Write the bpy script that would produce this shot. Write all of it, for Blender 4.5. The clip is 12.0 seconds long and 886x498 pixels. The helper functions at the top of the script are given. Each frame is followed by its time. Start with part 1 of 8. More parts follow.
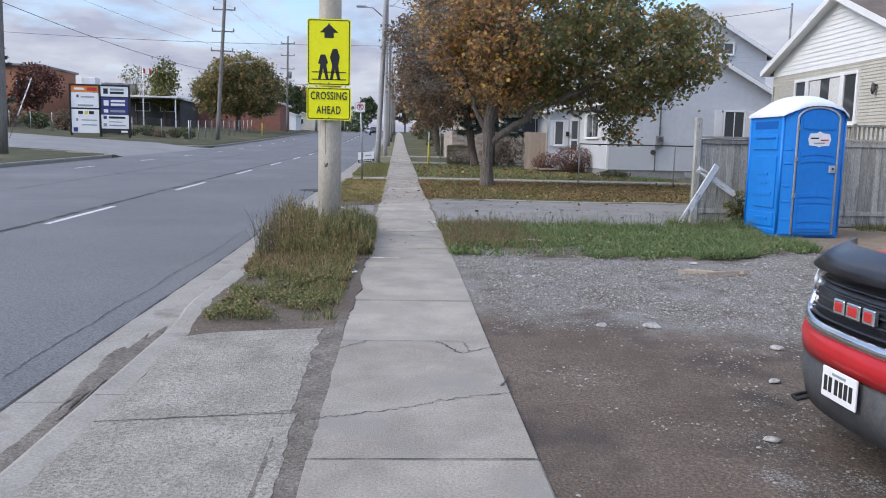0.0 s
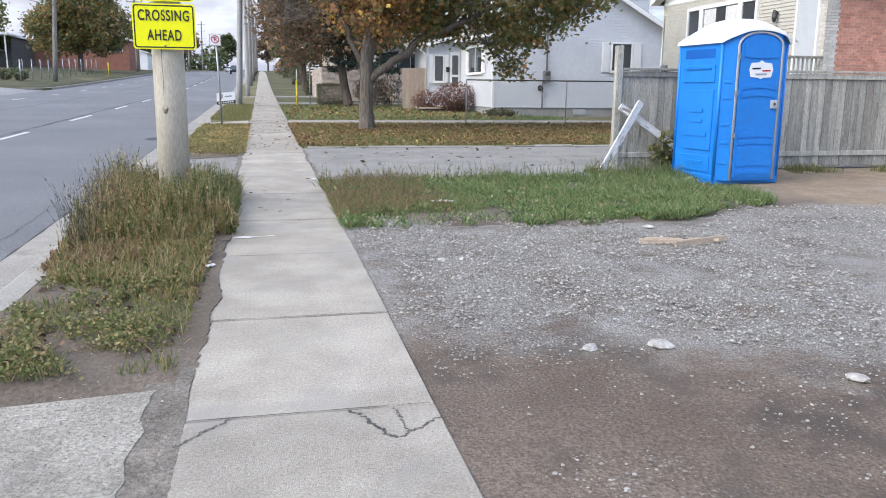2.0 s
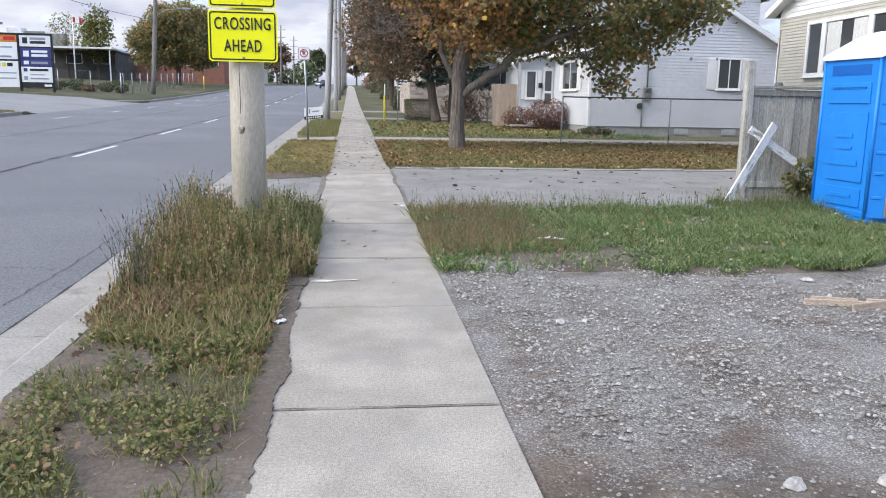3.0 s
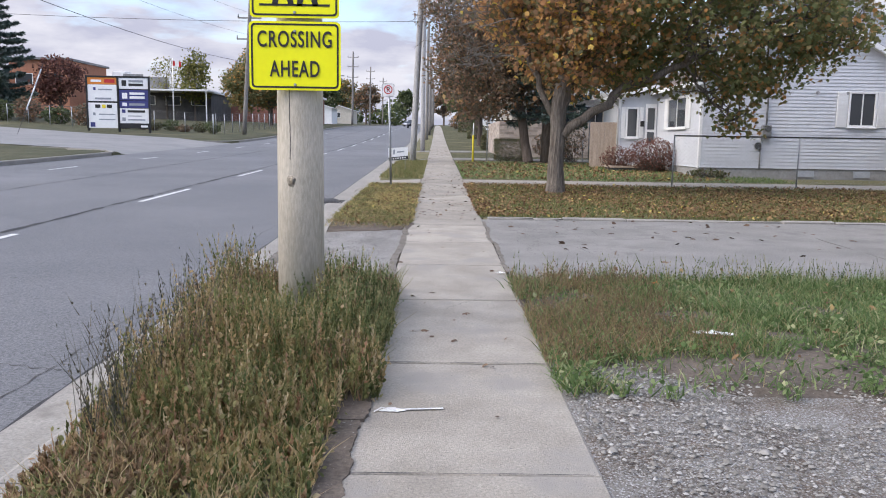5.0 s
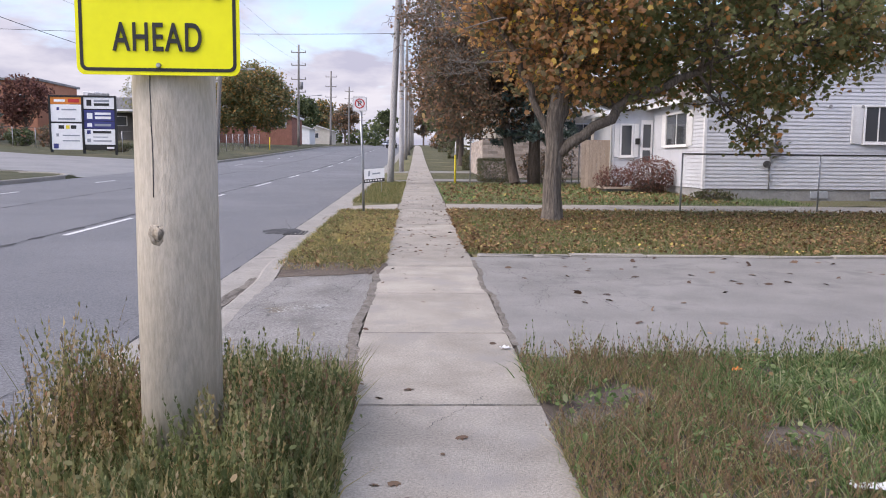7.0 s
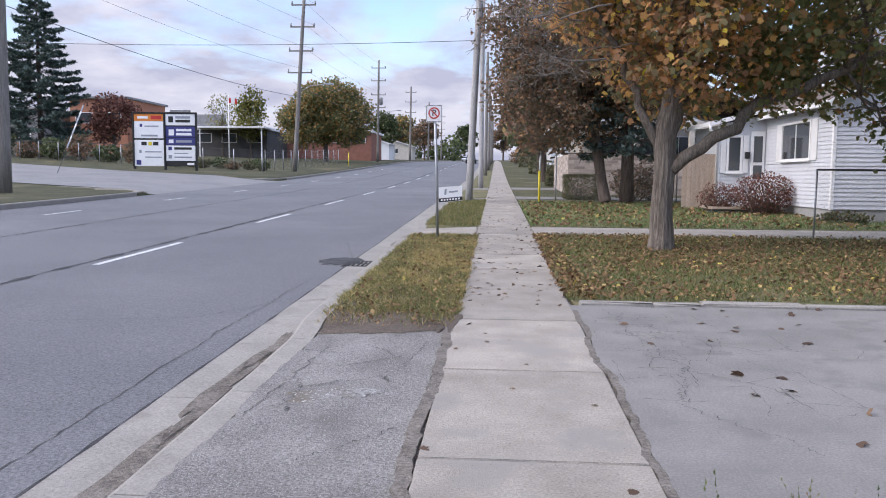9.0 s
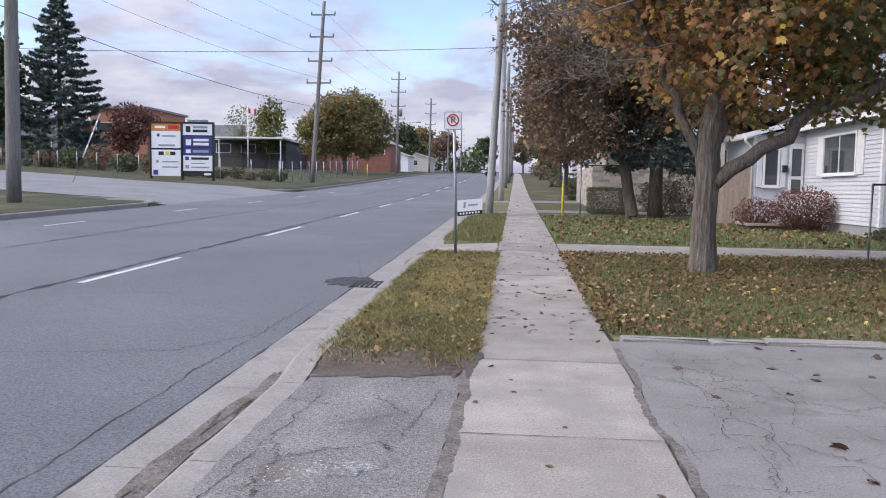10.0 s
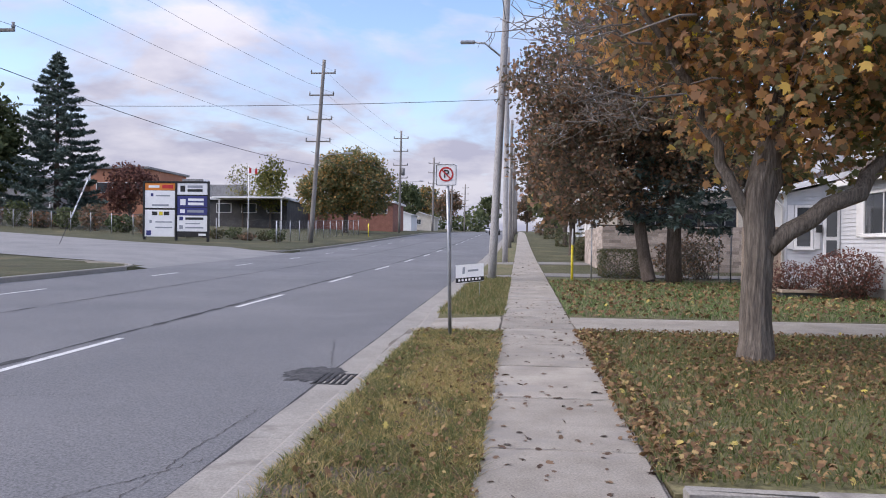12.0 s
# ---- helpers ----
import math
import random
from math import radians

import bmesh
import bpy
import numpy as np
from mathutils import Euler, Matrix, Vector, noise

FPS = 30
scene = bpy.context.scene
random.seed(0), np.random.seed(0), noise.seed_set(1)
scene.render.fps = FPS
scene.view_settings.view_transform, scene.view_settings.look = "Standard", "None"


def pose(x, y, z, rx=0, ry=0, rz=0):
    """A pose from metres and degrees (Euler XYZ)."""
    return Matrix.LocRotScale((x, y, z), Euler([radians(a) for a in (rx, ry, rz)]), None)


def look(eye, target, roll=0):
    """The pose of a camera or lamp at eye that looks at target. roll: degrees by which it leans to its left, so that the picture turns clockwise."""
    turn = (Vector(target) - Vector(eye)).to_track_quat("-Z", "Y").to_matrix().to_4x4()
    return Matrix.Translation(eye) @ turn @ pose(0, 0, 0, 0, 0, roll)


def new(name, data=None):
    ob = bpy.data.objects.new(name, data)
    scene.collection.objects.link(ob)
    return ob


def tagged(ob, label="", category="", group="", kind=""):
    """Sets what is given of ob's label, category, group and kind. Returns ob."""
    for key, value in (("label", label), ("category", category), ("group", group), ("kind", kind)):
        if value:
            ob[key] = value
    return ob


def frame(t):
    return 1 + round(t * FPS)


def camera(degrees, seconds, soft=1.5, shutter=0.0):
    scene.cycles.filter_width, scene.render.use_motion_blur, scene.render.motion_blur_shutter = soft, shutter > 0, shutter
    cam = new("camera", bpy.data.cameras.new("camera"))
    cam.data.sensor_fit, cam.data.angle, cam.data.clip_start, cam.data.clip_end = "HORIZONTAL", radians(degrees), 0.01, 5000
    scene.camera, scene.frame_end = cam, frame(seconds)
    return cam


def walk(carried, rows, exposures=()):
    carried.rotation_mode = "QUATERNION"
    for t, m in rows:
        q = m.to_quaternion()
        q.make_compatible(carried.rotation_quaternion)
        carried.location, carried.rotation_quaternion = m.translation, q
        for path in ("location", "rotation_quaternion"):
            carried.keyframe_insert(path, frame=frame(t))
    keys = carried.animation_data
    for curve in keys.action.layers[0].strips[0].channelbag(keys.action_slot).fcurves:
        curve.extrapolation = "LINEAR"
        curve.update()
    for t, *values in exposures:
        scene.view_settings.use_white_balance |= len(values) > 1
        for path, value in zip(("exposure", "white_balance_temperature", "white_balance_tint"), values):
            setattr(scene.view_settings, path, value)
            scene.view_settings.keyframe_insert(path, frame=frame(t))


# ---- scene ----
cam = camera(58.8, 12.0, 1.0)
SLOPE = 1.2  # the street climbs by this many degrees along +y
TILT = pose(0, 0, 0, SLOPE, 0, 0)
PATH = [
    (0, (-0.166, 0.726, 1.733), (-0.048, 2.701, 1.44), 1.4),
    (0.5, (-0.221, 1.34, 1.685), (-0.026, 3.3, 1.336), 1.1),
    (1, (-0.176, 2.118, 1.633), (0.316, 4.011, 1.214), 1.1),
    (1.5, (-0.211, 2.716, 1.658), (0.295, 4.604, 1.233), 1.1),
    (2, (-0.191, 3.426, 1.66), (0.244, 5.328, 1.223), 0.8),
    (2.5, (-0.173, 4.054, 1.668), (0.117, 5.981, 1.215), 1.0),
    (3, (-0.181, 4.794, 1.673), (0.053, 6.739, 1.269), 1.2),
    (3.5, (-0.166, 5.426, 1.679), (-0.029, 7.377, 1.262), 1.4),
    (5.5, (-0.199, 7.723, 1.626), (-0.182, 9.701, 1.334), 0.9),
    (6, (-0.222, 8.385, 1.604), (-0.202, 10.362, 1.303), 0.9),
    (6.5, (-0.097, 9.123, 1.647), (0.153, 11.091, 1.392), 0.8),
    (7, (-0.158, 9.713, 1.6), (-0.09, 11.695, 1.338), 0.6),
    (9, (-0.22, 12.223, 1.603), (-0.352, 14.206, 1.377), 0.4),
    (9.5, (-0.287, 12.859, 1.573), (-0.459, 14.839, 1.345), 0.7),
    (10, (-0.3, 13.488, 1.579), (-0.48, 15.47, 1.383), 0.8),
    (10.5, (-0.384, 14.049, 1.567), (-0.705, 16.013, 1.366), 0.9),
    (11, (-0.368, 14.663, 1.607), (-0.599, 16.641, 1.428), 0.7),
    (11.5, (-0.349, 15.286, 1.613), (-0.566, 17.269, 1.46), 0.7),
    (12, (-0.327, 15.946, 1.659), (-0.521, 17.937, 1.611), 0.6),
]
walk(cam, [(t, TILT @ look(eye, target, roll)) for t, eye, target, roll in PATH],
     [(0.0, 0.68, 6520, 12), (0.7, 0.98, 6600, 11), (1.5, 1.22, 6720, 10), (3.5, 1.08, 6800, 11), (5.5, 0.97, 6960, 16), (7.0, 0.97, 7080, 20), (9.0, 0.90, 6660, 17), (10.5, 0.79, 6720, 18), (11.5, 0.76, 6800, 19), (12.0, 0.74, 6800, 19)])

# ---- world and light: broken cloud, soft daylight from behind the far side of the street ----
SUN_AZ, SUN_EL = 250.0, 38.0
world = bpy.data.worlds.new("sky")
scene.world = world
world.use_nodes = True
wn, wl = world.node_tree.nodes, world.node_tree.links
wn.clear()


def wnode(kind, **values):
    n = wn.new(kind)
    for key, value in values.items():
        n.inputs[key].default_value = value
    return n


def wmath(op, a, b):
    n = wn.new("ShaderNodeMath")
    n.operation = op
    for i, v in enumerate((a, b)):
        if isinstance(v, (int, float)):
            n.inputs[i].default_value = v
        else:
            wl.new(v, n.inputs[i])
    return n.outputs[0]


sky = wn.new("ShaderNodeTexSky")
sky.sky_type = "NISHITA"
sky.sun_disc = False
sky.sun_elevation, sky.sun_rotation = radians(SUN_EL), radians(SUN_AZ)
coord = wn.new("ShaderNodeTexCoord")
split = wn.new("ShaderNodeSeparateXYZ")
wl.new(coord.outputs["Generated"], split.inputs[0])
lift = wmath("ADD", wmath("MAXIMUM", split.outputs[2], 0.0), 0.22)
flat = wn.new("ShaderNodeCombineXYZ")
wl.new(wmath("DIVIDE", split.outputs[0], lift), flat.inputs[0])
wl.new(wmath("DIVIDE", split.outputs[1], lift), flat.inputs[1])
cover = wnode("ShaderNodeTexNoise", Scale=1.25, Detail=8.0, Roughness=0.55, Distortion=0.3)
shade = wnode("ShaderNodeTexNoise", Scale=2.0, Detail=6.0, Roughness=0.55)
wl.new(flat.outputs[0], cover.inputs["Vector"])
wl.new(flat.outputs[0], shade.inputs["Vector"])
cover_ramp = wn.new("ShaderNodeValToRGB")
cover_ramp.color_ramp.elements[0].position, cover_ramp.color_ramp.elements[1].position = 0.46, 0.60
wl.new(cover.outputs[0], cover_ramp.inputs[0])
shade_ramp = wn.new("ShaderNodeValToRGB")
shade_ramp.color_ramp.elements[0].position, shade_ramp.color_ramp.elements[1].position = 0.41, 0.62
shade_ramp.color_ramp.elements[0].color = (3.3, 3.6, 4.65, 1)
shade_ramp.color_ramp.elements[1].color = (5.0, 5.3, 6.05, 1)
wl.new(shade.outputs[0], shade_ramp.inputs[0])
# an overcast sky is brighter overhead than low down
zenith = wn.new("ShaderNodeMix")
zenith.data_type, zenith.blend_type = "RGBA", "MULTIPLY"
zenith.inputs[0].default_value = 1.0
wl.new(shade_ramp.outputs[0], zenith.inputs[6])
height = wmath("MAXIMUM", split.outputs[2], 0.0)
wl.new(wmath("ADD", wmath("MULTIPLY", wmath("MULTIPLY", height, height), 3.5), 0.8), zenith.inputs[7])
mix = wn.new("ShaderNodeMix")
mix.data_type = "RGBA"
# a bank of cloud closes the sky low down
bank = wmath("MAXIMUM", wmath("SUBTRACT", 1.0, wmath("MULTIPLY", wmath("MAXIMUM", split.outputs[2], 0.0), 5.5)), 0.0)
wl.new(wmath("MINIMUM", wmath("ADD", cover_ramp.outputs[0], wmath("MULTIPLY", bank, 1.6)), 1.0), mix.inputs[0])
clear = wn.new("ShaderNodeMix")
clear.data_type, clear.blend_type = "RGBA", "MULTIPLY"
clear.inputs[0].default_value, clear.inputs[7].default_value = 1.0, (1.3, 1.45, 1.6, 1)
wl.new(sky.outputs[0], clear.inputs[6])
wl.new(clear.outputs[2], mix.inputs[6])
wl.new(zenith.outputs[2], mix.inputs[7])
back = wn.new("ShaderNodeBackground")
back.inputs[1].default_value = 0.1
wl.new(mix.outputs[2], back.inputs[0])
wout = wn.new("ShaderNodeOutputWorld")
wl.new(back.outputs[0], wout.inputs[0])

sun = new("sun", bpy.data.lights.new("sun", "SUN"))
sun.data.energy, sun.data.angle, sun.data.color = 1.3, radians(40), (1.0, 0.95, 0.88)
az, el = radians(SUN_AZ), radians(SUN_EL)
toward = Vector((math.sin(az) * math.cos(el), math.cos(az) * math.cos(el), math.sin(el)))
sun.matrix_basis = look(toward * 100, (0, 0, 0))


# ---- materials ----
def mat(name, c1, c2, scale=4.0, rough=0.85, metal=0.0, bump=0.3, bscale=60.0, fine=None, grain=0.35, vary=0.0, stretch=(1, 1, 1), spec=0.3,
        speck=None, speck_scale=90.0, speck_at=0.64, stain=None, stain_scale=0.5, stain_at=0.55):
    """Two colours blotched at one scale, finer grain over it, specks, stains and a bump. vary: how much single pieces differ."""
    m = bpy.data.materials.new(name)
    m.use_nodes = True
    n, l = m.node_tree.nodes, m.node_tree.links
    p = n["Principled BSDF"]
    p.inputs["Roughness"].default_value = rough
    p.inputs["Metallic"].default_value = metal
    p.inputs["Specular IOR Level"].default_value = spec
    tc, mp = n.new("ShaderNodeTexCoord"), n.new("ShaderNodeMapping")
    mp.inputs["Scale"].default_value = stretch
    l.new(tc.outputs["Object"], mp.inputs[0])

    def tex(s, detail=5.0):
        t = n.new("ShaderNodeTexNoise")
        t.inputs["Scale"].default_value, t.inputs["Detail"].default_value, t.inputs["Roughness"].default_value = s, detail, 0.6
        l.new(mp.outputs[0], t.inputs["Vector"])
        return t.outputs[0]

    def ramp(src, a, b, ca=(0, 0, 0, 1), cb=(1, 1, 1, 1)):
        r = n.new("ShaderNodeValToRGB")
        e = r.color_ramp.elements
        e[0].position, e[1].position, e[0].color, e[1].color = a, b, ca, cb
        l.new(src, r.inputs[0])
        return r.outputs[0]

    def blend(fac, a, b, kind="MIX"):
        x = n.new("ShaderNodeMix")
        x.data_type, x.blend_type = "RGBA", kind
        for i, v in ((0, fac), (6, a), (7, b)):
            if isinstance(v, (int, float)):
                x.inputs[i].default_value = v
            elif isinstance(v, tuple):
                x.inputs[i].default_value = (*v[:3], 1)
            else:
                l.new(v, x.inputs[i])
        return x.outputs[2]

    col = blend(ramp(tex(scale), 0.35, 0.65), c1, c2)
    g = tex(fine or scale * 9, 3.0)
    lo, hi = 1 - grain, 1 + grain
    col = blend(1.0, col, ramp(g, 0.3, 0.7, (lo, lo, lo, 1), (hi, hi, hi, 1)), "MULTIPLY")
    if stain:
        col = blend(ramp(tex(stain_scale), stain_at, stain_at + 0.12), col, stain)
    if speck:
        col = blend(ramp(tex(speck_scale, 2.0), speck_at, speck_at + 0.05), col, speck)
    if vary:
        oi = n.new("ShaderNodeObjectInfo")
        lo, hi = 1 - vary, 1 + vary
        col = blend(1.0, col, ramp(oi.outputs["Random"], 0, 1, (lo, lo, lo, 1), (hi, hi, hi, 1)), "MULTIPLY")
    l.new(col, p.inputs["Base Color"])
    if bump:
        b = n.new("ShaderNodeBump")
        b.inputs["Strength"].default_value, b.inputs["Distance"].default_value = bump, 0.02
        l.new(tex(bscale, 4.0), b.inputs["Height"])
        l.new(b.outputs[0], p.inputs["Normal"])
    return m


def leafy(name, stops, rough=0.7, through_light=0.35):
    """Foliage, grass or litter: every leaf takes one colour of the ramp."""
    m = bpy.data.materials.new(name)
    m.use_nodes = True
    n, l = m.node_tree.nodes, m.node_tree.links
    p = n["Principled BSDF"]
    p.inputs["Roughness"].default_value, p.inputs["Specular IOR Level"].default_value = rough, 0.2
    g, r = n.new("ShaderNodeNewGeometry"), n.new("ShaderNodeValToRGB")
    r.color_ramp.interpolation = "LINEAR"
    while len(r.color_ramp.elements) < len(stops):
        r.color_ramp.elements.new(0.5)
    for e, (at, c) in zip(r.color_ramp.elements, stops):
        e.position, e.color = at, (*c, 1)
    l.new(g.outputs["Random Per Island"], r.inputs[0])
    l.new(r.outputs[0], p.inputs["Base Color"])
    if through_light:
        t, x = n.new("ShaderNodeBsdfTranslucent"), n.new("ShaderNodeMixShader")
        x.inputs[0].default_value = through_light
        l.new(r.outputs[0], t.inputs[0])
        l.new(p.outputs[0], x.inputs[1])
        l.new(t.outputs[0], x.inputs[2])
        l.new(x.outputs[0], n["Material Output"].inputs[0])
    return m


ASPHALT = mat("asphalt", (0.128, 0.13, 0.135), (0.16, 0.16, 0.163), 0.25, 0.8, bump=0.45, bscale=90, fine=45, grain=0.4, speck=(0.30, 0.30, 0.30), speck_scale=130, speck_at=0.66,
              stain=(0.175, 0.175, 0.18), stain_scale=0.12)
SIDE_ASPHALT = mat("worn_asphalt", (0.19, 0.19, 0.19), (0.24, 0.235, 0.23), 0.4, 0.9, bump=0.3, bscale=100, fine=50, grain=0.2)
CONCRETE = mat("walk_concrete", (0.263, 0.237, 0.2), (0.36, 0.327, 0.279), 1.7, 0.9, bump=0.4, bscale=120, fine=62, grain=0.24, vary=0.08, speck=(0.17, 0.155, 0.14), speck_scale=55, speck_at=0.66,
               stain=(0.275, 0.255, 0.228), stain_scale=1.3, stain_at=0.54)
APRON = mat("aggregate_concrete", (0.245, 0.227, 0.194), (0.335, 0.312, 0.272), 2.2, 0.95, bump=0.9, bscale=60, fine=40, grain=0.34, speck=(0.16, 0.145, 0.125), speck_scale=42, speck_at=0.62,
            stain=(0.19, 0.172, 0.15), stain_scale=1.2, stain_at=0.6)
DRIVE = mat("drive_concrete", (0.19, 0.181, 0.167), (0.245, 0.233, 0.215), 1.1, 0.9, bump=0.3, bscale=100, fine=60, grain=0.18, stain=(0.175, 0.167, 0.155), stain_scale=1.4, speck=(0.3, 0.29, 0.275), speck_scale=90, speck_at=0.66)
SEAM = mat("black_seam_tar", (0.03, 0.03, 0.031), (0.06, 0.058, 0.056), 5, 0.8, bump=0.2)
DRIVE_TAR = mat("drive_asphalt", (0.19, 0.18, 0.168), (0.26, 0.248, 0.23), 1.6, 0.95, bump=0.9, bscale=70, fine=55, grain=0.45, speck=(0.36, 0.35, 0.33), speck_scale=80, speck_at=0.6, stain=(0.165, 0.155, 0.143), stain_scale=1.1, stain_at=0.57)
CURB = mat("kerb_concrete", (0.252, 0.236, 0.21), (0.322, 0.301, 0.268), 1.5, 0.9, bump=0.3, bscale=100, fine=50, grain=0.2, stain=(0.2, 0.185, 0.165), stain_scale=1.5, stain_at=0.58)
MUD = mat("gutter_dirt", (0.125, 0.11, 0.092), (0.2, 0.178, 0.152), 5, 0.95, bump=0.7, fine=40, grain=0.35, speck=(0.3, 0.28, 0.25), speck_scale=60, speck_at=0.66)
DEEPBLUE = mat("deep_blue_plastic", (0.003, 0.09, 0.38), (0.005, 0.11, 0.42), 2, 0.5, bump=0.05, grain=0.05)
PATCH = mat("dark_asphalt_patch", (0.045, 0.045, 0.047), (0.085, 0.085, 0.087), 9, 0.95, bump=0.8, bscale=30, fine=40, grain=0.4)
TWIG = mat("grey_twig", (0.15, 0.13, 0.112), (0.22, 0.195, 0.17), 6, 0.9, bump=0.2)
TAR = mat("tar_crack", (0.06, 0.058, 0.056), (0.10, 0.096, 0.09), 5, 0.9, bump=0.2)
PAINT = mat("road_paint", (0.62, 0.62, 0.60), (0.45, 0.45, 0.44), 6, 0.7, bump=0.1, fine=60, grain=0.2)
EARTH = mat("lawn_earth", (0.11, 0.115, 0.05), (0.16, 0.14, 0.075), 0.6, 1.0, bump=0.8, bscale=25, fine=14, grain=0.5, stain=(0.17, 0.13, 0.085), stain_scale=0.8)
TURF = mat("far_turf", (0.048, 0.054, 0.026), (0.085, 0.078, 0.042), 0.6, 1.0, bump=0.8, bscale=14, fine=9, grain=0.45, stain=(0.13, 0.11, 0.06), stain_scale=0.2)
DIRT = mat("bare_dirt", (0.1, 0.081, 0.065), (0.145, 0.118, 0.095), 0.9, 1.0, bump=0.6, bscale=40, fine=35, grain=0.3, speck=(0.3, 0.28, 0.25), speck_scale=45, speck_at=0.68, stain=(0.105, 0.083, 0.066), stain_scale=0.8)
GRAVEL = mat("grey_gravel", (0.20, 0.195, 0.185), (0.30, 0.295, 0.28), 5, 1.0, bump=1.0, bscale=45, fine=45, grain=0.5, speck=(0.46, 0.45, 0.43), speck_scale=40, speck_at=0.6, stain=(0.17, 0.15, 0.125), stain_scale=0.7, stain_at=0.52)
STONE = mat("crushed_stone", (0.22, 0.21, 0.195), (0.32, 0.31, 0.29), 3, 0.95, bump=0.3, fine=30, grain=0.3)
POLE_NEW = mat("pale_pole_wood", (0.43, 0.385, 0.31), (0.5, 0.45, 0.37), 3, 0.88, bump=0.3, bscale=50, fine=30, grain=0.16, stretch=(2.2, 2.2, 0.5), stain=(0.37, 0.33, 0.265), stain_scale=2.2, stain_at=0.55)
KNOT = mat("dark_knot_wood", (0.27, 0.235, 0.185), (0.4, 0.355, 0.29), 12, 0.9, bump=0.6, bscale=60, fine=30, grain=0.3)
POLE_OLD = mat("grey_pole_wood", (0.17, 0.155, 0.14), (0.25, 0.235, 0.215), 3, 0.9, bump=0.4, bscale=40, fine=22, grain=0.3, stretch=(6, 6, 0.5))
POLE_CONC = mat("pale_concrete_pole", (0.33, 0.32, 0.31), (0.40, 0.39, 0.38), 2, 0.8, bump=0.2, stretch=(4, 4, 0.6))
YELLOW = mat("sign_yellow", (0.83, 0.80, 0.0), (0.86, 0.83, 0.005), 2, 0.45, bump=0.02, grain=0.03, spec=0.4)
BLACK = mat("sign_black", (0.02, 0.02, 0.02), (0.03, 0.03, 0.03), 4, 0.5, bump=0.0, grain=0.1)
WHITE = mat("sign_white", (0.74, 0.74, 0.74), (0.8, 0.8, 0.8), 2, 0.5, bump=0.02, grain=0.05)
REDPRINT = mat("sign_red", (0.45, 0.03, 0.03), (0.5, 0.04, 0.04), 3, 0.5, bump=0.0, grain=0.08)
STEEL = mat("galvanised_steel", (0.30, 0.31, 0.32), (0.42, 0.43, 0.44), 8, 0.45, 0.8, bump=0.1, grain=0.15)
DARKSTEEL = mat("dark_steel", (0.06, 0.06, 0.06), (0.1, 0.095, 0.09), 8, 0.6, 0.5, bump=0.2)
IRON = mat("cast_iron", (0.03, 0.03, 0.032), (0.06, 0.058, 0.055), 10, 0.75, 0.4, bump=0.3)
BLUE = mat("blue_plastic", (0.004, 0.185, 0.6), (0.007, 0.215, 0.66), 1.2, 0.42, bump=0.06, bscale=200, grain=0.05, spec=0.45, stain=(0.02, 0.18, 0.56), stain_scale=2.0, stain_at=0.62)
ROOFWHITE = mat("frosted_white_plastic", (0.66, 0.68, 0.72), (0.74, 0.76, 0.79), 2, 0.45, bump=0.05, grain=0.06)
GREYPLASTIC = mat("grey_trim", (0.38, 0.40, 0.43), (0.46, 0.48, 0.5), 4, 0.4, bump=0.05, grain=0.08)
FENCEWOOD = mat("weathered_fence_wood", (0.27, 0.255, 0.22), (0.4, 0.385, 0.34), 2.0, 0.92, bump=0.5, bscale=30, fine=25, grain=0.4, vary=0.28, stretch=(5, 5, 0.6), stain=(0.15, 0.135, 0.12), stain_scale=1.4, stain_at=0.6)
WHITEWOOD = mat("peeling_white_wood", (0.62, 0.61, 0.58), (0.72, 0.71, 0.69), 5, 0.8, bump=0.4, fine=30, grain=0.2, stain=(0.26, 0.24, 0.21), stain_scale=9, stain_at=0.54, stretch=(0.5, 2, 2))
PLANKWOOD = mat("tan_plank_wood", (0.36, 0.285, 0.215), (0.46, 0.38, 0.3), 5, 0.85, bump=0.3, stretch=(1, 6, 1))
SIDING = mat("pale_grey_vinyl", (0.54, 0.555, 0.58), (0.60, 0.615, 0.64), 0.6, 0.55, bump=0.05, grain=0.05, vary=0.02)
BEIGE = mat("beige_siding", (0.5, 0.475, 0.41), (0.56, 0.54, 0.475), 1.5, 0.8, bump=0.25, bscale=40, grain=0.12, vary=0.1)
BRICK = mat("salmon_brick", (0.42, 0.20, 0.145), (0.50, 0.26, 0.19), 3, 0.9, bump=0.3, bscale=80, grain=0.2, vary=0.22)
PALEBRICK = mat("white_brick", (0.55, 0.52, 0.47), (0.62, 0.59, 0.54), 3, 0.9, bump=0.3, bscale=80, grain=0.15, vary=0.15)
MORTAR = mat("mortar", (0.46, 0.38, 0.33), (0.5, 0.42, 0.37), 6, 0.95, bump=0.2)
TRIM = mat("white_trim", (0.74, 0.74, 0.73), (0.8, 0.8, 0.79), 2, 0.5, bump=0.05, grain=0.05)
SOFFIT = mat("brown_fascia", (0.16, 0.12, 0.10), (0.2, 0.155, 0.13), 3, 0.6, bump=0.1)
SHINGLE = mat("asphalt_shingle", (0.12, 0.095, 0.08), (0.17, 0.14, 0.12), 2, 0.95, bump=0.5, bscale=60, fine=40, grain=0.35)
FOUND = mat("foundation_block", (0.29, 0.285, 0.275), (0.36, 0.355, 0.345), 2, 0.95, bump=0.3, grain=0.15)
DOORGREY = mat("grey_door", (0.46, 0.48, 0.5), (0.5, 0.52, 0.54), 2, 0.5, bump=0.05, grain=0.05)
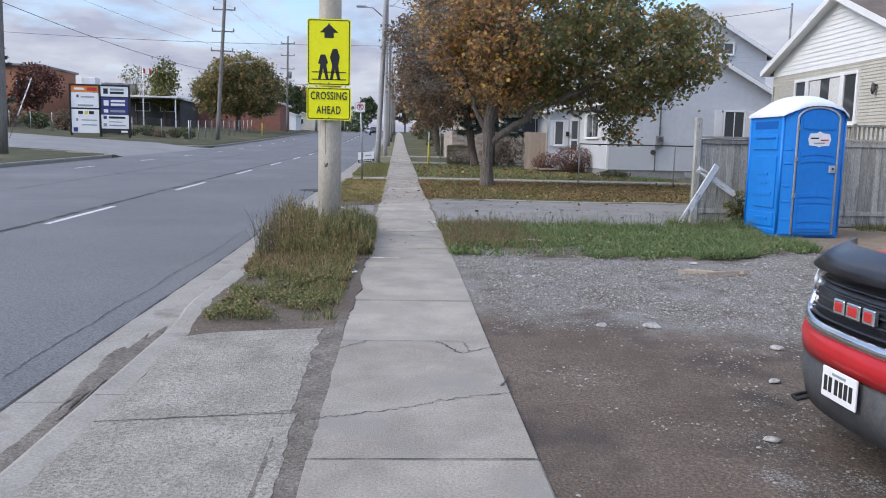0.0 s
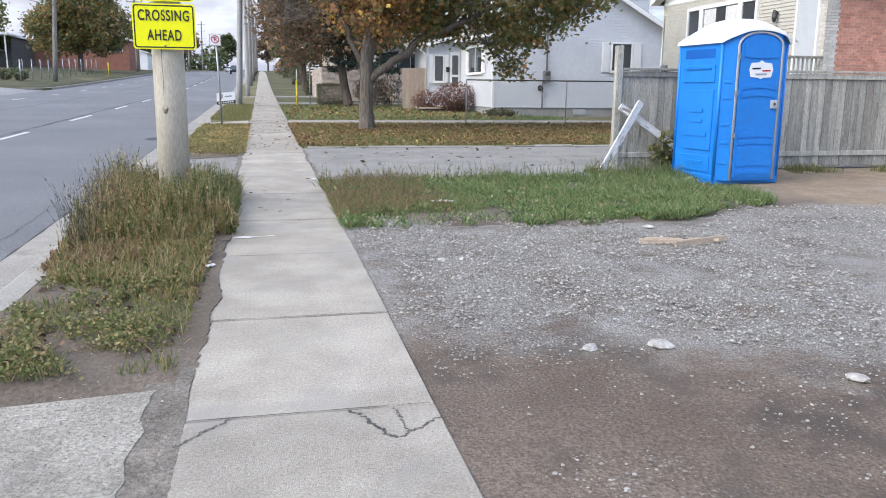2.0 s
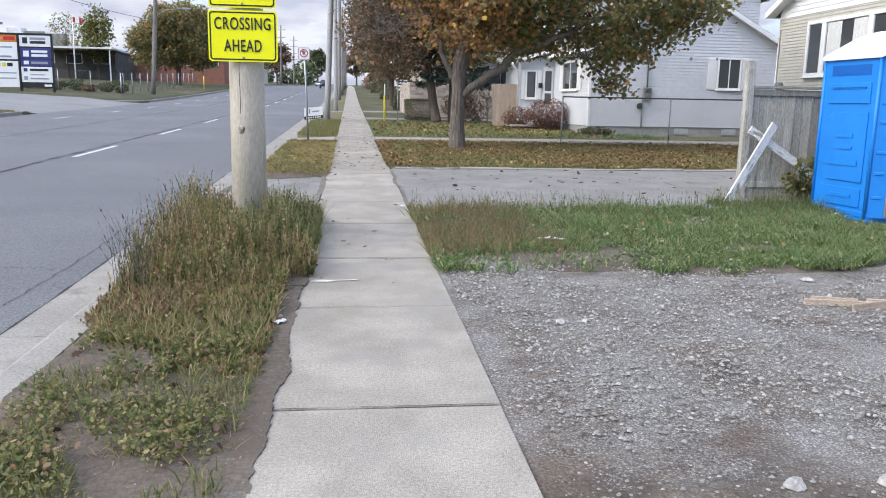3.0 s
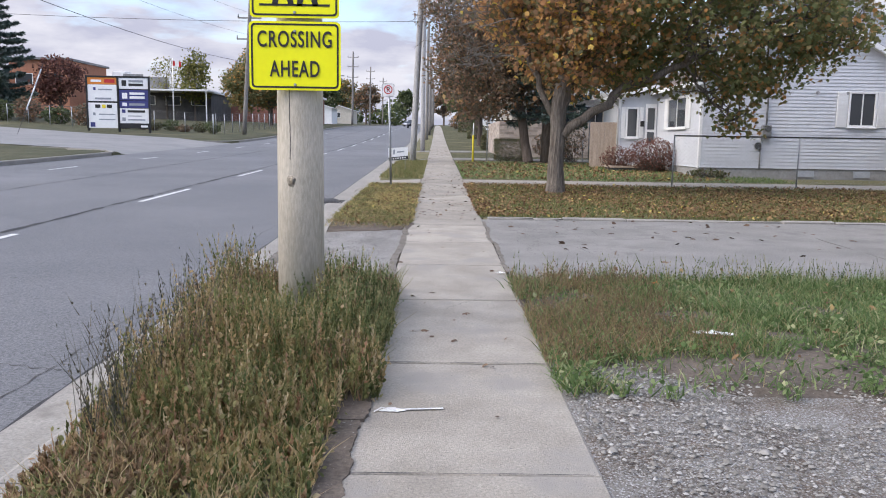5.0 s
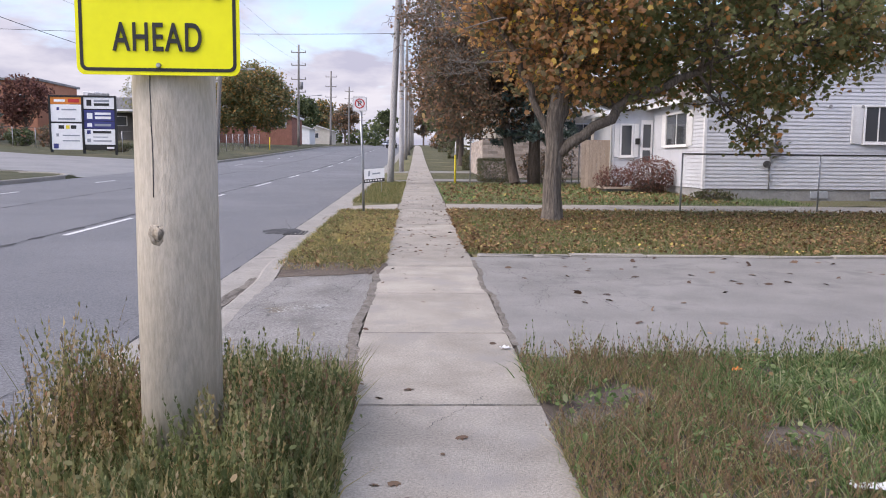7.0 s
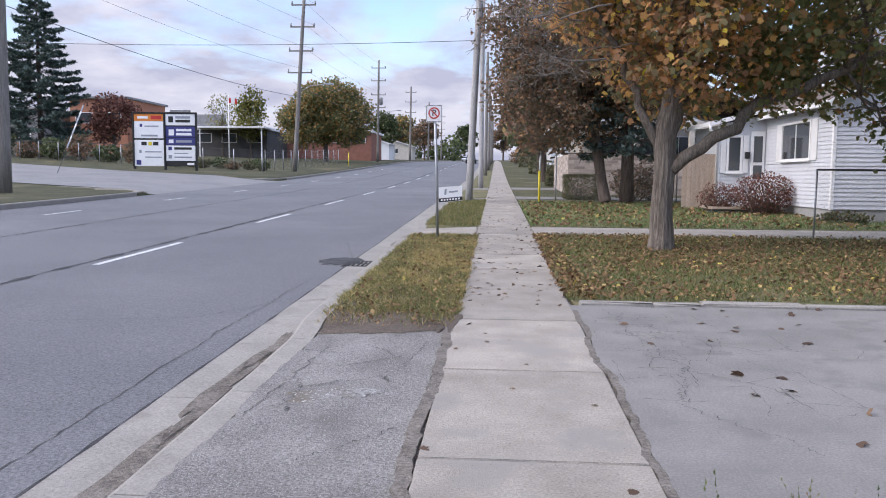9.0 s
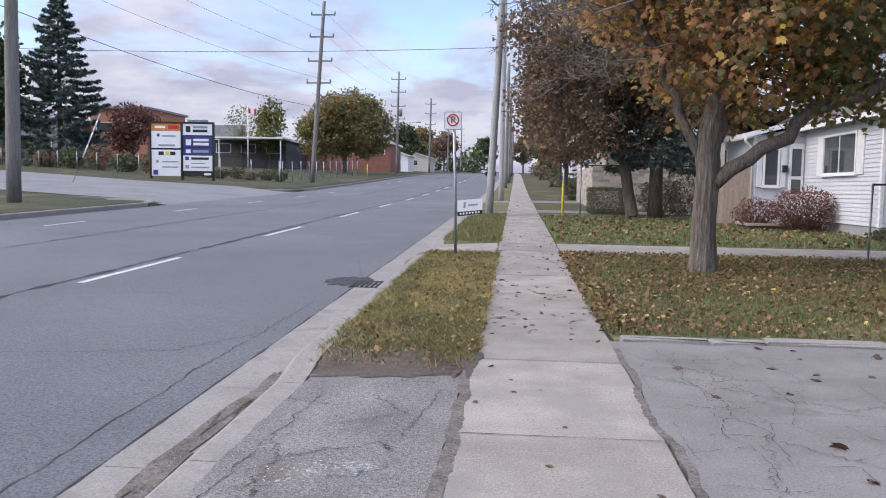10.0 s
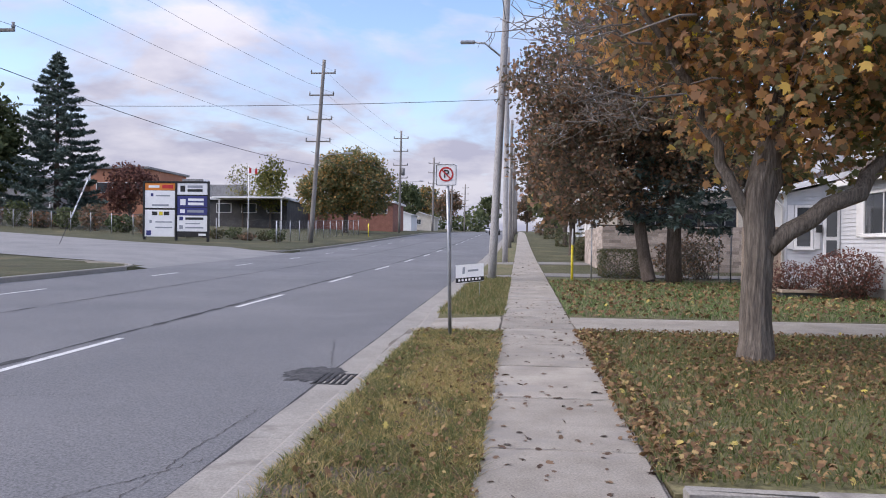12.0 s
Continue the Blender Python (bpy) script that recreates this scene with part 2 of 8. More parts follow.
CREAM = mat("cream_stucco", (0.55, 0.50, 0.42), (0.62, 0.57, 0.49), 1.5, 0.9, bump=0.2, grain=0.1)
FIELDSTONE = mat("tan_fieldstone", (0.4, 0.33, 0.28), (0.48, 0.41, 0.35), 4, 0.9, bump=0.4, grain=0.25, vary=0.2)
GATEWOOD = mat("tan_gate_wood", (0.36, 0.28, 0.215), (0.43, 0.34, 0.265), 2, 0.85, bump=0.2, stretch=(5, 5, 0.6), vary=0.08)
CURTAIN = mat("net_curtain", (0.6, 0.6, 0.58), (0.68, 0.68, 0.66), 3, 0.9, bump=0.2, stretch=(8, 8, 0.4))
REDBRICK = mat("school_brick", (0.24, 0.11, 0.08), (0.30, 0.14, 0.105), 1.5, 0.9, bump=0.3, fine=12, grain=0.2)
ORANGE = mat("orange_panel", (0.37, 0.165, 0.1), (0.43, 0.2, 0.125), 0.6, 0.8, bump=0.1, grain=0.08)
DARKWALL = mat("dark_wall", (0.07, 0.068, 0.07), (0.11, 0.105, 0.1), 0.8, 0.8, bump=0.1)
GREYWALL = mat("grey_wall", (0.2, 0.2, 0.2), (0.26, 0.26, 0.26), 0.8, 0.8, bump=0.1)
REDPAINT = mat("truck_red", (0.44, 0.015, 0.02), (0.50, 0.02, 0.025), 1.5, 0.28, bump=0.02, grain=0.06, spec=0.5, stain=(0.36, 0.03, 0.03), stain_scale=3)
BLACKPLASTIC = mat("black_plastic", (0.012, 0.012, 0.016), (0.025, 0.025, 0.03), 5, 0.3, bump=0.05, grain=0.1, spec=0.5)
GREYBUMPER = mat("grey_valance", (0.06, 0.062, 0.066), (0.09, 0.09, 0.093), 4, 0.65, bump=0.2, grain=0.15)
CHROME = mat("chrome", (0.72, 0.72, 0.73), (0.8, 0.8, 0.81), 6, 0.2, 1.0, bump=0.03, grain=0.05)
RUBBER = mat("tyre_rubber", (0.02, 0.02, 0.02), (0.035, 0.034, 0.033), 8, 0.85, bump=0.3)
BARK = mat("maple_bark", (0.115, 0.096, 0.08), (0.2, 0.17, 0.142), 5, 0.95, bump=1.0, bscale=12, fine=14, grain=0.42, stretch=(4, 4, 0.4))
DARKBARK = mat("dark_bark", (0.085, 0.065, 0.052), (0.14, 0.11, 0.09), 3, 0.95, bump=0.9, bscale=16, fine=16, grain=0.4, stretch=(6, 6, 0.9))
YELLOWPOST = mat("yellow_post_paint", (0.66, 0.52, 0.03), (0.72, 0.58, 0.05), 3, 0.55, bump=0.05)
NAVY = mat("navy_panel", (0.04, 0.045, 0.16), (0.05, 0.055, 0.19), 1, 0.5, bump=0.0, grain=0.05)
ORANGEPRINT = mat("orange_print", (0.62, 0.2, 0.04), (0.66, 0.23, 0.05), 1, 0.5, bump=0.0, grain=0.05)
GREYPRINT = mat("grey_print", (0.25, 0.27, 0.3), (0.3, 0.32, 0.35), 1, 0.5, bump=0.0, grain=0.05)
WIRE = mat("grey_black_wire", (0.07, 0.07, 0.075), (0.1, 0.1, 0.105), 1, 0.6, bump=0.0)
CARPAINT = mat("white_car_paint", (0.6, 0.6, 0.62), (0.66, 0.66, 0.68), 1, 0.3, bump=0.0, grain=0.04, spec=0.5)
DARKCAR = mat("dark_car_paint", (0.02, 0.022, 0.03), (0.03, 0.032, 0.04), 1, 0.25, bump=0.0, grain=0.04, spec=0.5)

RUST = leafy("rust_and_orange_leaves", [(0.0, (0.17, 0.17, 0.09)), (0.25, (0.27, 0.24, 0.12)), (0.42, (0.38, 0.24, 0.15)), (0.6, (0.5, 0.28, 0.15)), (0.8, (0.62, 0.34, 0.15)), (0.93, (0.74, 0.44, 0.15)), (0.985, (0.78, 0.56, 0.15)), (1.0, (0.85, 0.76, 0.06))], through_light=0.55)
GREENLEAF = leafy("dark_green_maple_leaves", [(0.0, (0.157, 0.186, 0.079)), (0.5, (0.229, 0.243, 0.108)), (0.8, (0.315, 0.257, 0.122)), (0.93, (0.458, 0.257, 0.108)), (1.0, (0.601, 0.286, 0.100))], through_light=0.55)
HEDGELEAF = leafy("dull_green_hedge_leaves", [(0.0, (0.075, 0.088, 0.044)), (0.6, (0.125, 0.131, 0.069)), (0.9, (0.188, 0.150, 0.088)), (1.0, (0.250, 0.175, 0.100))], through_light=0.35)
BROWNLEAF = leafy("purple_brown_leaves", [(0.0, (0.11, 0.11, 0.068)), (0.35, (0.18, 0.145, 0.098)), (0.7, (0.25, 0.165, 0.12)), (0.93, (0.34, 0.19, 0.11)), (1.0, (0.45, 0.27, 0.12))], through_light=0.45)
NEEDLE = leafy("blue_green_needles", [(0.0, (0.060, 0.090, 0.078)), (0.6, (0.120, 0.168, 0.146)), (1.0, (0.204, 0.252, 0.216))], through_light=0.2)
FARLEAF = leafy("turning_maple_leaves", [(0.0, (0.130, 0.163, 0.078)), (0.5, (0.221, 0.221, 0.104)), (0.78, (0.338, 0.247, 0.117)), (0.92, (0.494, 0.299, 0.117)), (1.0, (0.650, 0.364, 0.117))], through_light=0.5)
PALELEAF = leafy("pale_yellow_green_leaves", [(0.0, (0.1, 0.12, 0.04)), (0.6, (0.18, 0.18, 0.06)), (1.0, (0.3, 0.26, 0.08))])
GREYGREEN = leafy("grey_green_leaves", [(0.0, (0.054, 0.0756, 0.036)), (0.6, (0.108, 0.134, 0.063)), (1.0, (0.18, 0.198, 0.09))])
REDLEAF = leafy("dull_red_leaves", [(0.0, (0.11, 0.06, 0.05)), (0.6, (0.2, 0.09, 0.075)), (1.0, (0.28, 0.14, 0.1))])
WEED = leafy("dry_weed_stems", [(0.0, (0.09, 0.105, 0.04)), (0.25, (0.2, 0.215, 0.085)), (0.55, (0.32, 0.265, 0.125)), (0.8, (0.43, 0.31, 0.17)), (0.93, (0.52, 0.43, 0.27)), (1.0, (0.36, 0.19, 0.115))], through_light=0.55)
WEEDGREEN = leafy("olive_weed_leaves", [(0.0, (0.09, 0.12, 0.05)), (0.4, (0.18, 0.21, 0.09)), (0.75, (0.28, 0.29, 0.14)), (1.0, (0.42, 0.36, 0.2))], through_light=0.55)
RUSTWEED = leafy("rusty_withered_weeds", [(0.0, (0.16, 0.12, 0.075)), (0.4, (0.26, 0.18, 0.11)), (0.8, (0.34, 0.225, 0.14)), (1.0, (0.42, 0.3, 0.18))], through_light=0.55)
DARKSTALK = leafy("dark_weed_stalks", [(0.0, (0.07, 0.072, 0.05)), (0.6, (0.11, 0.1, 0.075)), (1.0, (0.17, 0.14, 0.1))], through_light=0.1)
GRASS = leafy("green_grass", [(0.0, (0.098, 0.129, 0.041)), (0.45, (0.149, 0.178, 0.067)), (0.75, (0.230, 0.213, 0.092)), (1.0, (0.380, 0.310, 0.149))], through_light=0.4)
BRIGHTGRASS = leafy("fresh_green_grass", [(0.0, (0.075, 0.125, 0.045)), (0.35, (0.14, 0.21, 0.075)), (0.7, (0.215, 0.3, 0.12)), (0.88, (0.33, 0.37, 0.18)), (1.0, (0.47, 0.45, 0.27))], through_light=0.5)
STRAW = leafy("yellowed_grass", [(0.0, (0.24, 0.21, 0.085)), (0.35, (0.4, 0.32, 0.13)), (0.7, (0.56, 0.44, 0.19)), (1.0, (0.66, 0.53, 0.26))], through_light=0.5)
LITTER = leafy("fallen_leaves", [(0.0, (0.1, 0.058, 0.034)), (0.4, (0.18, 0.104, 0.054)), (0.72, (0.25, 0.15, 0.074)), (0.9, (0.33, 0.215, 0.1)), (0.975, (0.44, 0.32, 0.14)), (1.0, (0.55, 0.45, 0.1))], through_light=0.1)
DRYLEAF = leafy("dark_fallen_leaves", [(0.0, (0.06, 0.04, 0.03)), (0.6, (0.12, 0.075, 0.05)), (1.0, (0.2, 0.13, 0.08))], through_light=0.0)

CRUSHED = leafy("grey_crushed_stones", [(0.0, (0.1, 0.091, 0.08)), (0.35, (0.21, 0.197, 0.175)), (0.8, (0.29, 0.276, 0.25)), (1.0, (0.4, 0.388, 0.36))], rough=0.95, through_light=0.0)

# the lot: brown dirt, a band of grey gravel and orange clay that run into one another
LOT = mat("lot_soil", (0.108, 0.083, 0.064), (0.155, 0.122, 0.096), 0.9, 1.0, bump=0.9, bscale=45, fine=55, grain=0.42, speck=(0.27, 0.24, 0.2), speck_scale=45, speck_at=0.7, stain=(0.08, 0.065, 0.054), stain_scale=1.1, stain_at=0.5)


def lot_layers(m):
    n, l = m.node_tree.nodes, m.node_tree.links
    p = n["Principled BSDF"]
    tc, sep = n.new("ShaderNodeTexCoord"), n.new("ShaderNodeSeparateXYZ")
    l.new(tc.outputs["Object"], sep.inputs[0])

    def calc(op, a, b, c=None):
        q = n.new("ShaderNodeMath")
        q.operation, q.use_clamp = op, False
        for i, v in enumerate((a, b, c)):
            if v is None:
                continue
            if isinstance(v, (int, float)):
                q.inputs[i].default_value = v
            else:
                l.new(v, q.inputs[i])
        return q.outputs[0]

    def wave(s, detail=6.0):
        t = n.new("ShaderNodeTexNoise")
        t.inputs["Scale"].default_value, t.inputs["Detail"].default_value, t.inputs["Roughness"].default_value = s, detail, 0.72
        l.new(tc.outputs["Object"], t.inputs["Vector"])
        return t.outputs[0]

    def step(v, a, b):
        r = n.new("ShaderNodeMapRange")
        r.interpolation_type = "SMOOTHSTEP"
        r.inputs["From Min"].default_value, r.inputs["From Max"].default_value = a, b
        l.new(v, r.inputs["Value"])
        return r.outputs["Result"]

    def over(fac, a, b):
        x = n.new("ShaderNodeMix")
        x.data_type = "RGBA"
        l.new(fac, x.inputs[0])
        for i, v in ((6, a), (7, b)):
            if isinstance(v, tuple):
                x.inputs[i].default_value = (*v, 1)
            else:
                l.new(v, x.inputs[i])
        return x.outputs[2]

    def ramp(v, stops):
        r = n.new("ShaderNodeValToRGB")
        while len(r.color_ramp.elements) < len(stops):
            r.color_ramp.elements.new(0.5)
        for e, (a, c) in zip(r.color_ramp.elements, stops):
            e.position, e.color = a, (c, c * 0.985, c * 0.95, 1)
        l.new(v, r.inputs[0])
        return r.outputs[0]
    y = calc("MULTIPLY_ADD", wave(0.9), 2.6, calc("ADD", sep.outputs[1], -1.3))
    band = calc("MULTIPLY", step(calc("ADD", y, calc("MULTIPLY", calc("ADD", sep.outputs[0], -2.4), 0.42)), 7.1, 8.0), step(calc("MULTIPLY", y, -1.0), -12.9, -12.0))
    cell = n.new("ShaderNodeTexVoronoi")
    cell.inputs["Scale"].default_value = 75.0
    l.new(tc.outputs["Object"], cell.inputs["Vector"])
    bits = calc("MULTIPLY", band, step(calc("ADD", calc("MULTIPLY", wave(1.6), 0.5), calc("MULTIPLY", wave(60.0, 2.0), 0.5)), 0.41, 0.53))
    loose = step(calc("ADD", calc("MULTIPLY", wave(0.7, 3.0), 0.6), calc("MULTIPLY", wave(55.0, 2.0), 0.4)), 0.575, 0.63)
    grey = over(step(cell.outputs["Distance"], 0.25, 0.6), ramp(cell.outputs["Color"], [(0.0, 0.2), (0.5, 0.33), (0.85, 0.45), (1.0, 0.6)]), (0.18, 0.168, 0.15))
    src = p.inputs["Base Color"].links[0].from_socket
    x = calc("MULTIPLY_ADD", wave(0.8), 3.0, calc("ADD", sep.outputs[0], -1.5))
    clay = calc("MULTIPLY", step(x, 6.3, 8.0), calc("MULTIPLY", step(y, 10.9, 12.0), 0.85))
    earth = over(step(wave(2.5), 0.42, 0.6), (0.235, 0.178, 0.122), (0.32, 0.237, 0.155))
    earth = over(step(wave(38.0, 3.0), 0.5, 0.64), earth, (0.19, 0.15, 0.112))
    col = over(clay, src, earth)
    col = over(bits, col, grey)
    col = over(calc("MULTIPLY", loose, 0.8), col, grey)
    l.new(col, p.inputs["Base Color"])


lot_layers(LOT)

GLASS = bpy.data.materials.new("window_glass")
GLASS.use_nodes = True
gp = GLASS.node_tree.nodes["Principled BSDF"]
gp.inputs["Base Color"].default_value = (0.06, 0.066, 0.072, 1)
gp.inputs["Roughness"].default_value, gp.inputs["Specular IOR Level"].default_value = 0.06, 0.8
LAMPGLASS = bpy.data.materials.new("headlamp_glass")
LAMPGLASS.use_nodes = True
lp = LAMPGLASS.node_tree.nodes["Principled BSDF"]
lp.inputs["Base Color"].default_value = (0.55, 0.57, 0.6, 1)
lp.inputs["Roughness"].default_value, lp.inputs["Metallic"].default_value = 0.12, 0.4


# ---- helpers for building ----
def smooth(a, b, v):
    k = min(1.0, max(0.0, (v - a) / (b - a)))
    return k * k * (3 - 2 * k)


def rise(x, y):
    """How far the ground lies above the street's plane: the far crest and the bank on the far side."""
    e = 1.2 * smooth(55, 170, y)
    if x < -17:
        e += (0.12 + 0.03 * min(60, -17 - x)) * smooth(45, 78, y)
    return e


def at(x, y, h=0.0, yaw=0.0):
    """The pose of an upright thing that stands at (x, y) of the street's plane, h above the ground."""
    v = TILT @ Vector((x, y, rise(x, y) + h))
    return pose(v.x, v.y, v.z, 0, 0, yaw)


def done(bm, name):
    me = bpy.data.meshes.new(name)
    bm.to_mesh(me)
    bm.free()
    return me


def part(name, bm, material, parent, label=""):
    me = bm if isinstance(bm, bpy.types.Mesh) else done(bm, name)
    if not me.materials:
        me.materials.append(material)
    ob = new(name, me)
    ob.parent = parent
    if label:
        ob["label"] = label
    return ob


def thing(name, m, label, category, group="", kind=""):
    return tagged(put(new(name), m), label, category, group, kind)


def put(ob, m):
    ob.matrix_basis = m
    return ob


def solo(name, bm, material, m, label, category, group="", kind=""):
    ob = part(name, bm, material, None)
    return tagged(put(ob, m), label, category, group, kind)


def add_box(bm, x0, y0, z0, x1, y1, z1, bevel=0.0):
    r = bmesh.ops.create_cube(bm, size=1, matrix=Matrix.Translation(((x0 + x1) / 2, (y0 + y1) / 2, (z0 + z1) / 2)) @ Matrix.Diagonal((x1 - x0, y1 - y0, z1 - z0, 1)))
    if bevel:
        edges = {e for v in r["verts"] for e in v.link_edges}
        bmesh.ops.bevel(bm, geom=list(edges), offset=bevel, segments=1, affect="EDGES", profile=0.5)
    return bm


def box(x0, y0, z0, x1, y1, z1, bevel=0.0):
    return add_box(bmesh.new(), x0, y0, z0, x1, y1, z1, bevel)


def add_tube(bm, points, radii, sides=8, caps=True):
    """A tube through points with a radius at each."""
    pts = [Vector(p) for p in points]
    if isinstance(radii, (int, float)):
        radii = [radii] * len(pts)
    rings = []
    for i, p in enumerate(pts):
        d = (pts[min(i + 1, len(pts) - 1)] - pts[max(i - 1, 0)]).normalized()
        side = d.cross(Vector((0, 0, 1)))
        if side.length < 0.05:
            side = Vector((1, 0, 0))
        side.normalize()
        up = side.cross(d)
        rings.append([bm.verts.new(p + radii[i] * (math.cos(a) * side + math.sin(a) * up)) for a in [2 * math.pi * k / sides for k in range(sides)]])
    for a, b in zip(rings, rings[1:]):
        for k in range(sides):
            f = bm.faces.new((a[k], a[(k + 1) % sides], b[(k + 1) % sides], b[k]))
            f.smooth = True
    if caps:
        bm.faces.new(rings[0][::-1])
        bm.faces.new(rings[-1])
    return bm


def tube(points, radii, sides=8):
    return add_tube(bmesh.new(), points, radii, sides)


def add_prism(bm, outline, depth, m=None):
    """A flat outline in x, z pushed back along +y by depth."""
    m = m or Matrix()
    a = [bm.verts.new(m @ Vector((x, 0, z))) for x, z in outline]
    b = [bm.verts.new(m @ Vector((x, depth, z))) for x, z in outline]
    n = len(a)
    bm.faces.new(a)
    bm.faces.new(b[::-1])
    for i in range(n):
        bm.faces.new((a[i], b[i], b[(i + 1) % n], a[(i + 1) % n]))
    bmesh.ops.recalc_face_normals(bm, faces=bm.faces)
    return bm


def prism(outline, depth, m=None):
    return add_prism(bmesh.new(), outline, depth, m)


def rounded(w, h, r, x=0.0, z=0.0, steps=4):
    pts = []
    for cx, cz, a0 in ((w / 2 - r, h / 2 - r, 0), (-w / 2 + r, h / 2 - r, 90), (-w / 2 + r, -h / 2 + r, 180), (w / 2 - r, -h / 2 + r, 270)):
        for k in range(steps + 1):
            a = radians(a0 + 90 * k / steps)
            pts.append((x + cx + r * math.cos(a), z + cz + r * math.sin(a)))
    return pts


def raw_mesh(name, verts, faces, smooth_shade=False):
    me = bpy.data.meshes.new(name)
    me.from_pydata([tuple(v) for v in verts], [], faces)
    if smooth_shade:
        me.polygons.foreach_set("use_smooth", [True] * len(me.polygons))
    me.update()
    return me


def lettering(word, size, depth=0.004):
    """Words as a mesh in x, z, facing -y, centred."""
    c = bpy.data.curves.new("letters", "FONT")
    c.body, c.size, c.align_x, c.align_y, c.extrude, c.space_character = word, size, "CENTER", "CENTER", depth / 2, 1.12
    c.offset = size * 0.012
    ob = bpy.data.objects.new("letters", c)
    scene.collection.objects.link(ob)
    bpy.context.view_layer.update()
    me = bpy.data.meshes.new_from_object(ob.evaluated_get(bpy.context.evaluated_depsgraph_get()))
    bpy.data.objects.remove(ob)
    me.transform(pose(0, 0, 0, 90, 0, 0))
    me.materials.clear()
    return me


def strip(x0, x1, y0, y1, z, step=4.0, wobble=0.0, seed=1, thick=0.12, cols=1, bump_h=0.0, droop=0.0):
    """A slab of ground between two lines of the street's plane, following its crest; wobble roughens the outline."""
    n = max(1, int(math.ceil((y1 - y0) / step)))
    verts, faces = [], []
    rnd = random.Random(seed)
    xs = [x0 + (x1 - x0) * c / cols for c in range(cols + 1)]
    for i in range(n + 1):
        y = y0 + (y1 - y0) * i / n
        for c, x in enumerate(xs):
            dx = wobble * (0.9 * noise.noise((x * 0.7 + seed, y * 1.3, seed)) + 0.4 * noise.noise((x + seed, y * 4.1, seed)) + 0.22 * noise.noise((x + seed, y * 13.0, seed)) + 0.2 * noise.noise((x + seed, y * 31.0, seed))) if wobble and c in (0, cols) else 0.0
            dy = wobble * noise.noise((x * 1.7, y + 9, seed)) if wobble and i in (0, n) else 0.0
            end = min(y - y0, y1 - y)
            dz = -droop * (1 - smooth(0, 0.5, end)) + bump_h * noise.noise((x * 1.3, y * 1.3, seed + 5))
            verts.append((x + dx, y + dy, z + rise(x, y) + dz))
    w = cols + 1
    for i in range(n):
        for c in range(cols):
            a = i * w + c
            faces.append((a, a + 1, a + w + 1, a + w))
    top = len(verts)
    rim = [c for c in range(w)] + [i * w + cols for i in range(1, n + 1)] + [n * w + c for c in range(cols - 1, -1, -1)] + [i * w for i in range(n - 1, 0, -1)]
    low = {}
    for r in rim:
        low[r] = len(verts)
        x, y, zz = verts[r]
        verts.append((x, y, zz - thick))
    for a, b in zip(rim, rim[1:] + rim[:1]):
        faces.append((b, a, low[a], low[b]))
    return raw_mesh("strip", verts, faces)


def blob(cx, cy, rx, ry, z, seed, points=40, rough=0.25, thick=0.03):
    """A patch of ground with an uneven outline."""
    verts = [(cx, cy, z + rise(cx, cy))]
    for k in range(points):
        a = 2 * math.pi * k / points
        r = 1 + rough * noise.noise((math.cos(a) * 2.2, math.sin(a) * 2.2, seed)) + 0.35 * rough * noise.noise((math.cos(a) * 8, math.sin(a) * 8, seed))
        x, y = cx + rx * r * math.cos(a), cy + ry * r * math.sin(a)
        verts.append((x, y, z - thick + rise(x, y)))
    inner = len(verts)
    for k in range(points):
        x, y, zz = verts[1 + k]
        verts.append((cx + (x - cx) * 0.9, cy + (y - cy) * 0.9, z + rise(x, y)))
    faces = []
    for k in range(points):
        a, b = 1 + k, 1 + (k + 1) % points
        c, d = inner + k, inner + (k + 1) % points
        faces += [(a, b, d, c), (c, d, 0)]
    return raw_mesh("patch", verts, faces)


def ribbon(pts, width, z, seed=0, ragged=0.5):
    """A thin uneven crack or seam that lies on the ground."""
    verts, faces = [], []
    rnd = random.Random(seed)
    for i, (x, y) in enumerate(pts):
        p, q = pts[max(0, i - 1)], pts[min(len(pts) - 1, i + 1)]
        dx, dy = q[0] - p[0], q[1] - p[1]
        k = math.hypot(dx, dy) or 1
        w = width * (1 + ragged * rnd.uniform(-1, 1)) / 2
        for s in (-1, 1):
            verts.append((x - s * dy / k * w, y + s * dx / k * w, z + rise(x, y)))
    for i in range(len(pts) - 1):
        a = 2 * i
        faces.append((a, a + 1, a + 3, a + 2))
    return raw_mesh("ribbon", verts, faces)


def jagged(x0, y0, x1, y1, n, amp, seed):
    rnd = random.Random(seed)
    k = math.hypot(x1 - x0, y1 - y0)
    ux, uy = -(y1 - y0) / k, (x1 - x0) / k
    out, off = [], 0.0
    for i in range(n + 1):
        f = i / n
        off = off * 0.7 + rnd.uniform(-amp, amp)
        o = off if 0 < i < n else 0
        out.append((x0 + (x1 - x0) * f + ux * o, y0 + (y1 - y0) * f + uy * o))
    return out


LEAF_SHAPE = np.array([(0, -0.5), (0.28, -0.38), (0.22, -0.12), (0.5, 0.05), (0.2, 0.16), (0.24, 0.36), (0, 0.55), (-0.24, 0.36), (-0.2, 0.16), (-0.5, 0.05), (-0.22, -0.12), (-0.28, -0.38)])
MAPLE_SHAPE = np.array([(0, -0.42), (0.16, -0.34), (0.4, -0.36), (0.33, -0.16), (0.58, 0.04), (0.4, 0.12), (0.42, 0.3), (0.2, 0.2), (0.14, 0.4), (0, 0.6), (-0.14, 0.4), (-0.2, 0.2), (-0.42, 0.3), (-0.4, 0.12), (-0.58, 0.04), (-0.33, -0.16), (-0.4, -0.36), (-0.16, -0.34)])
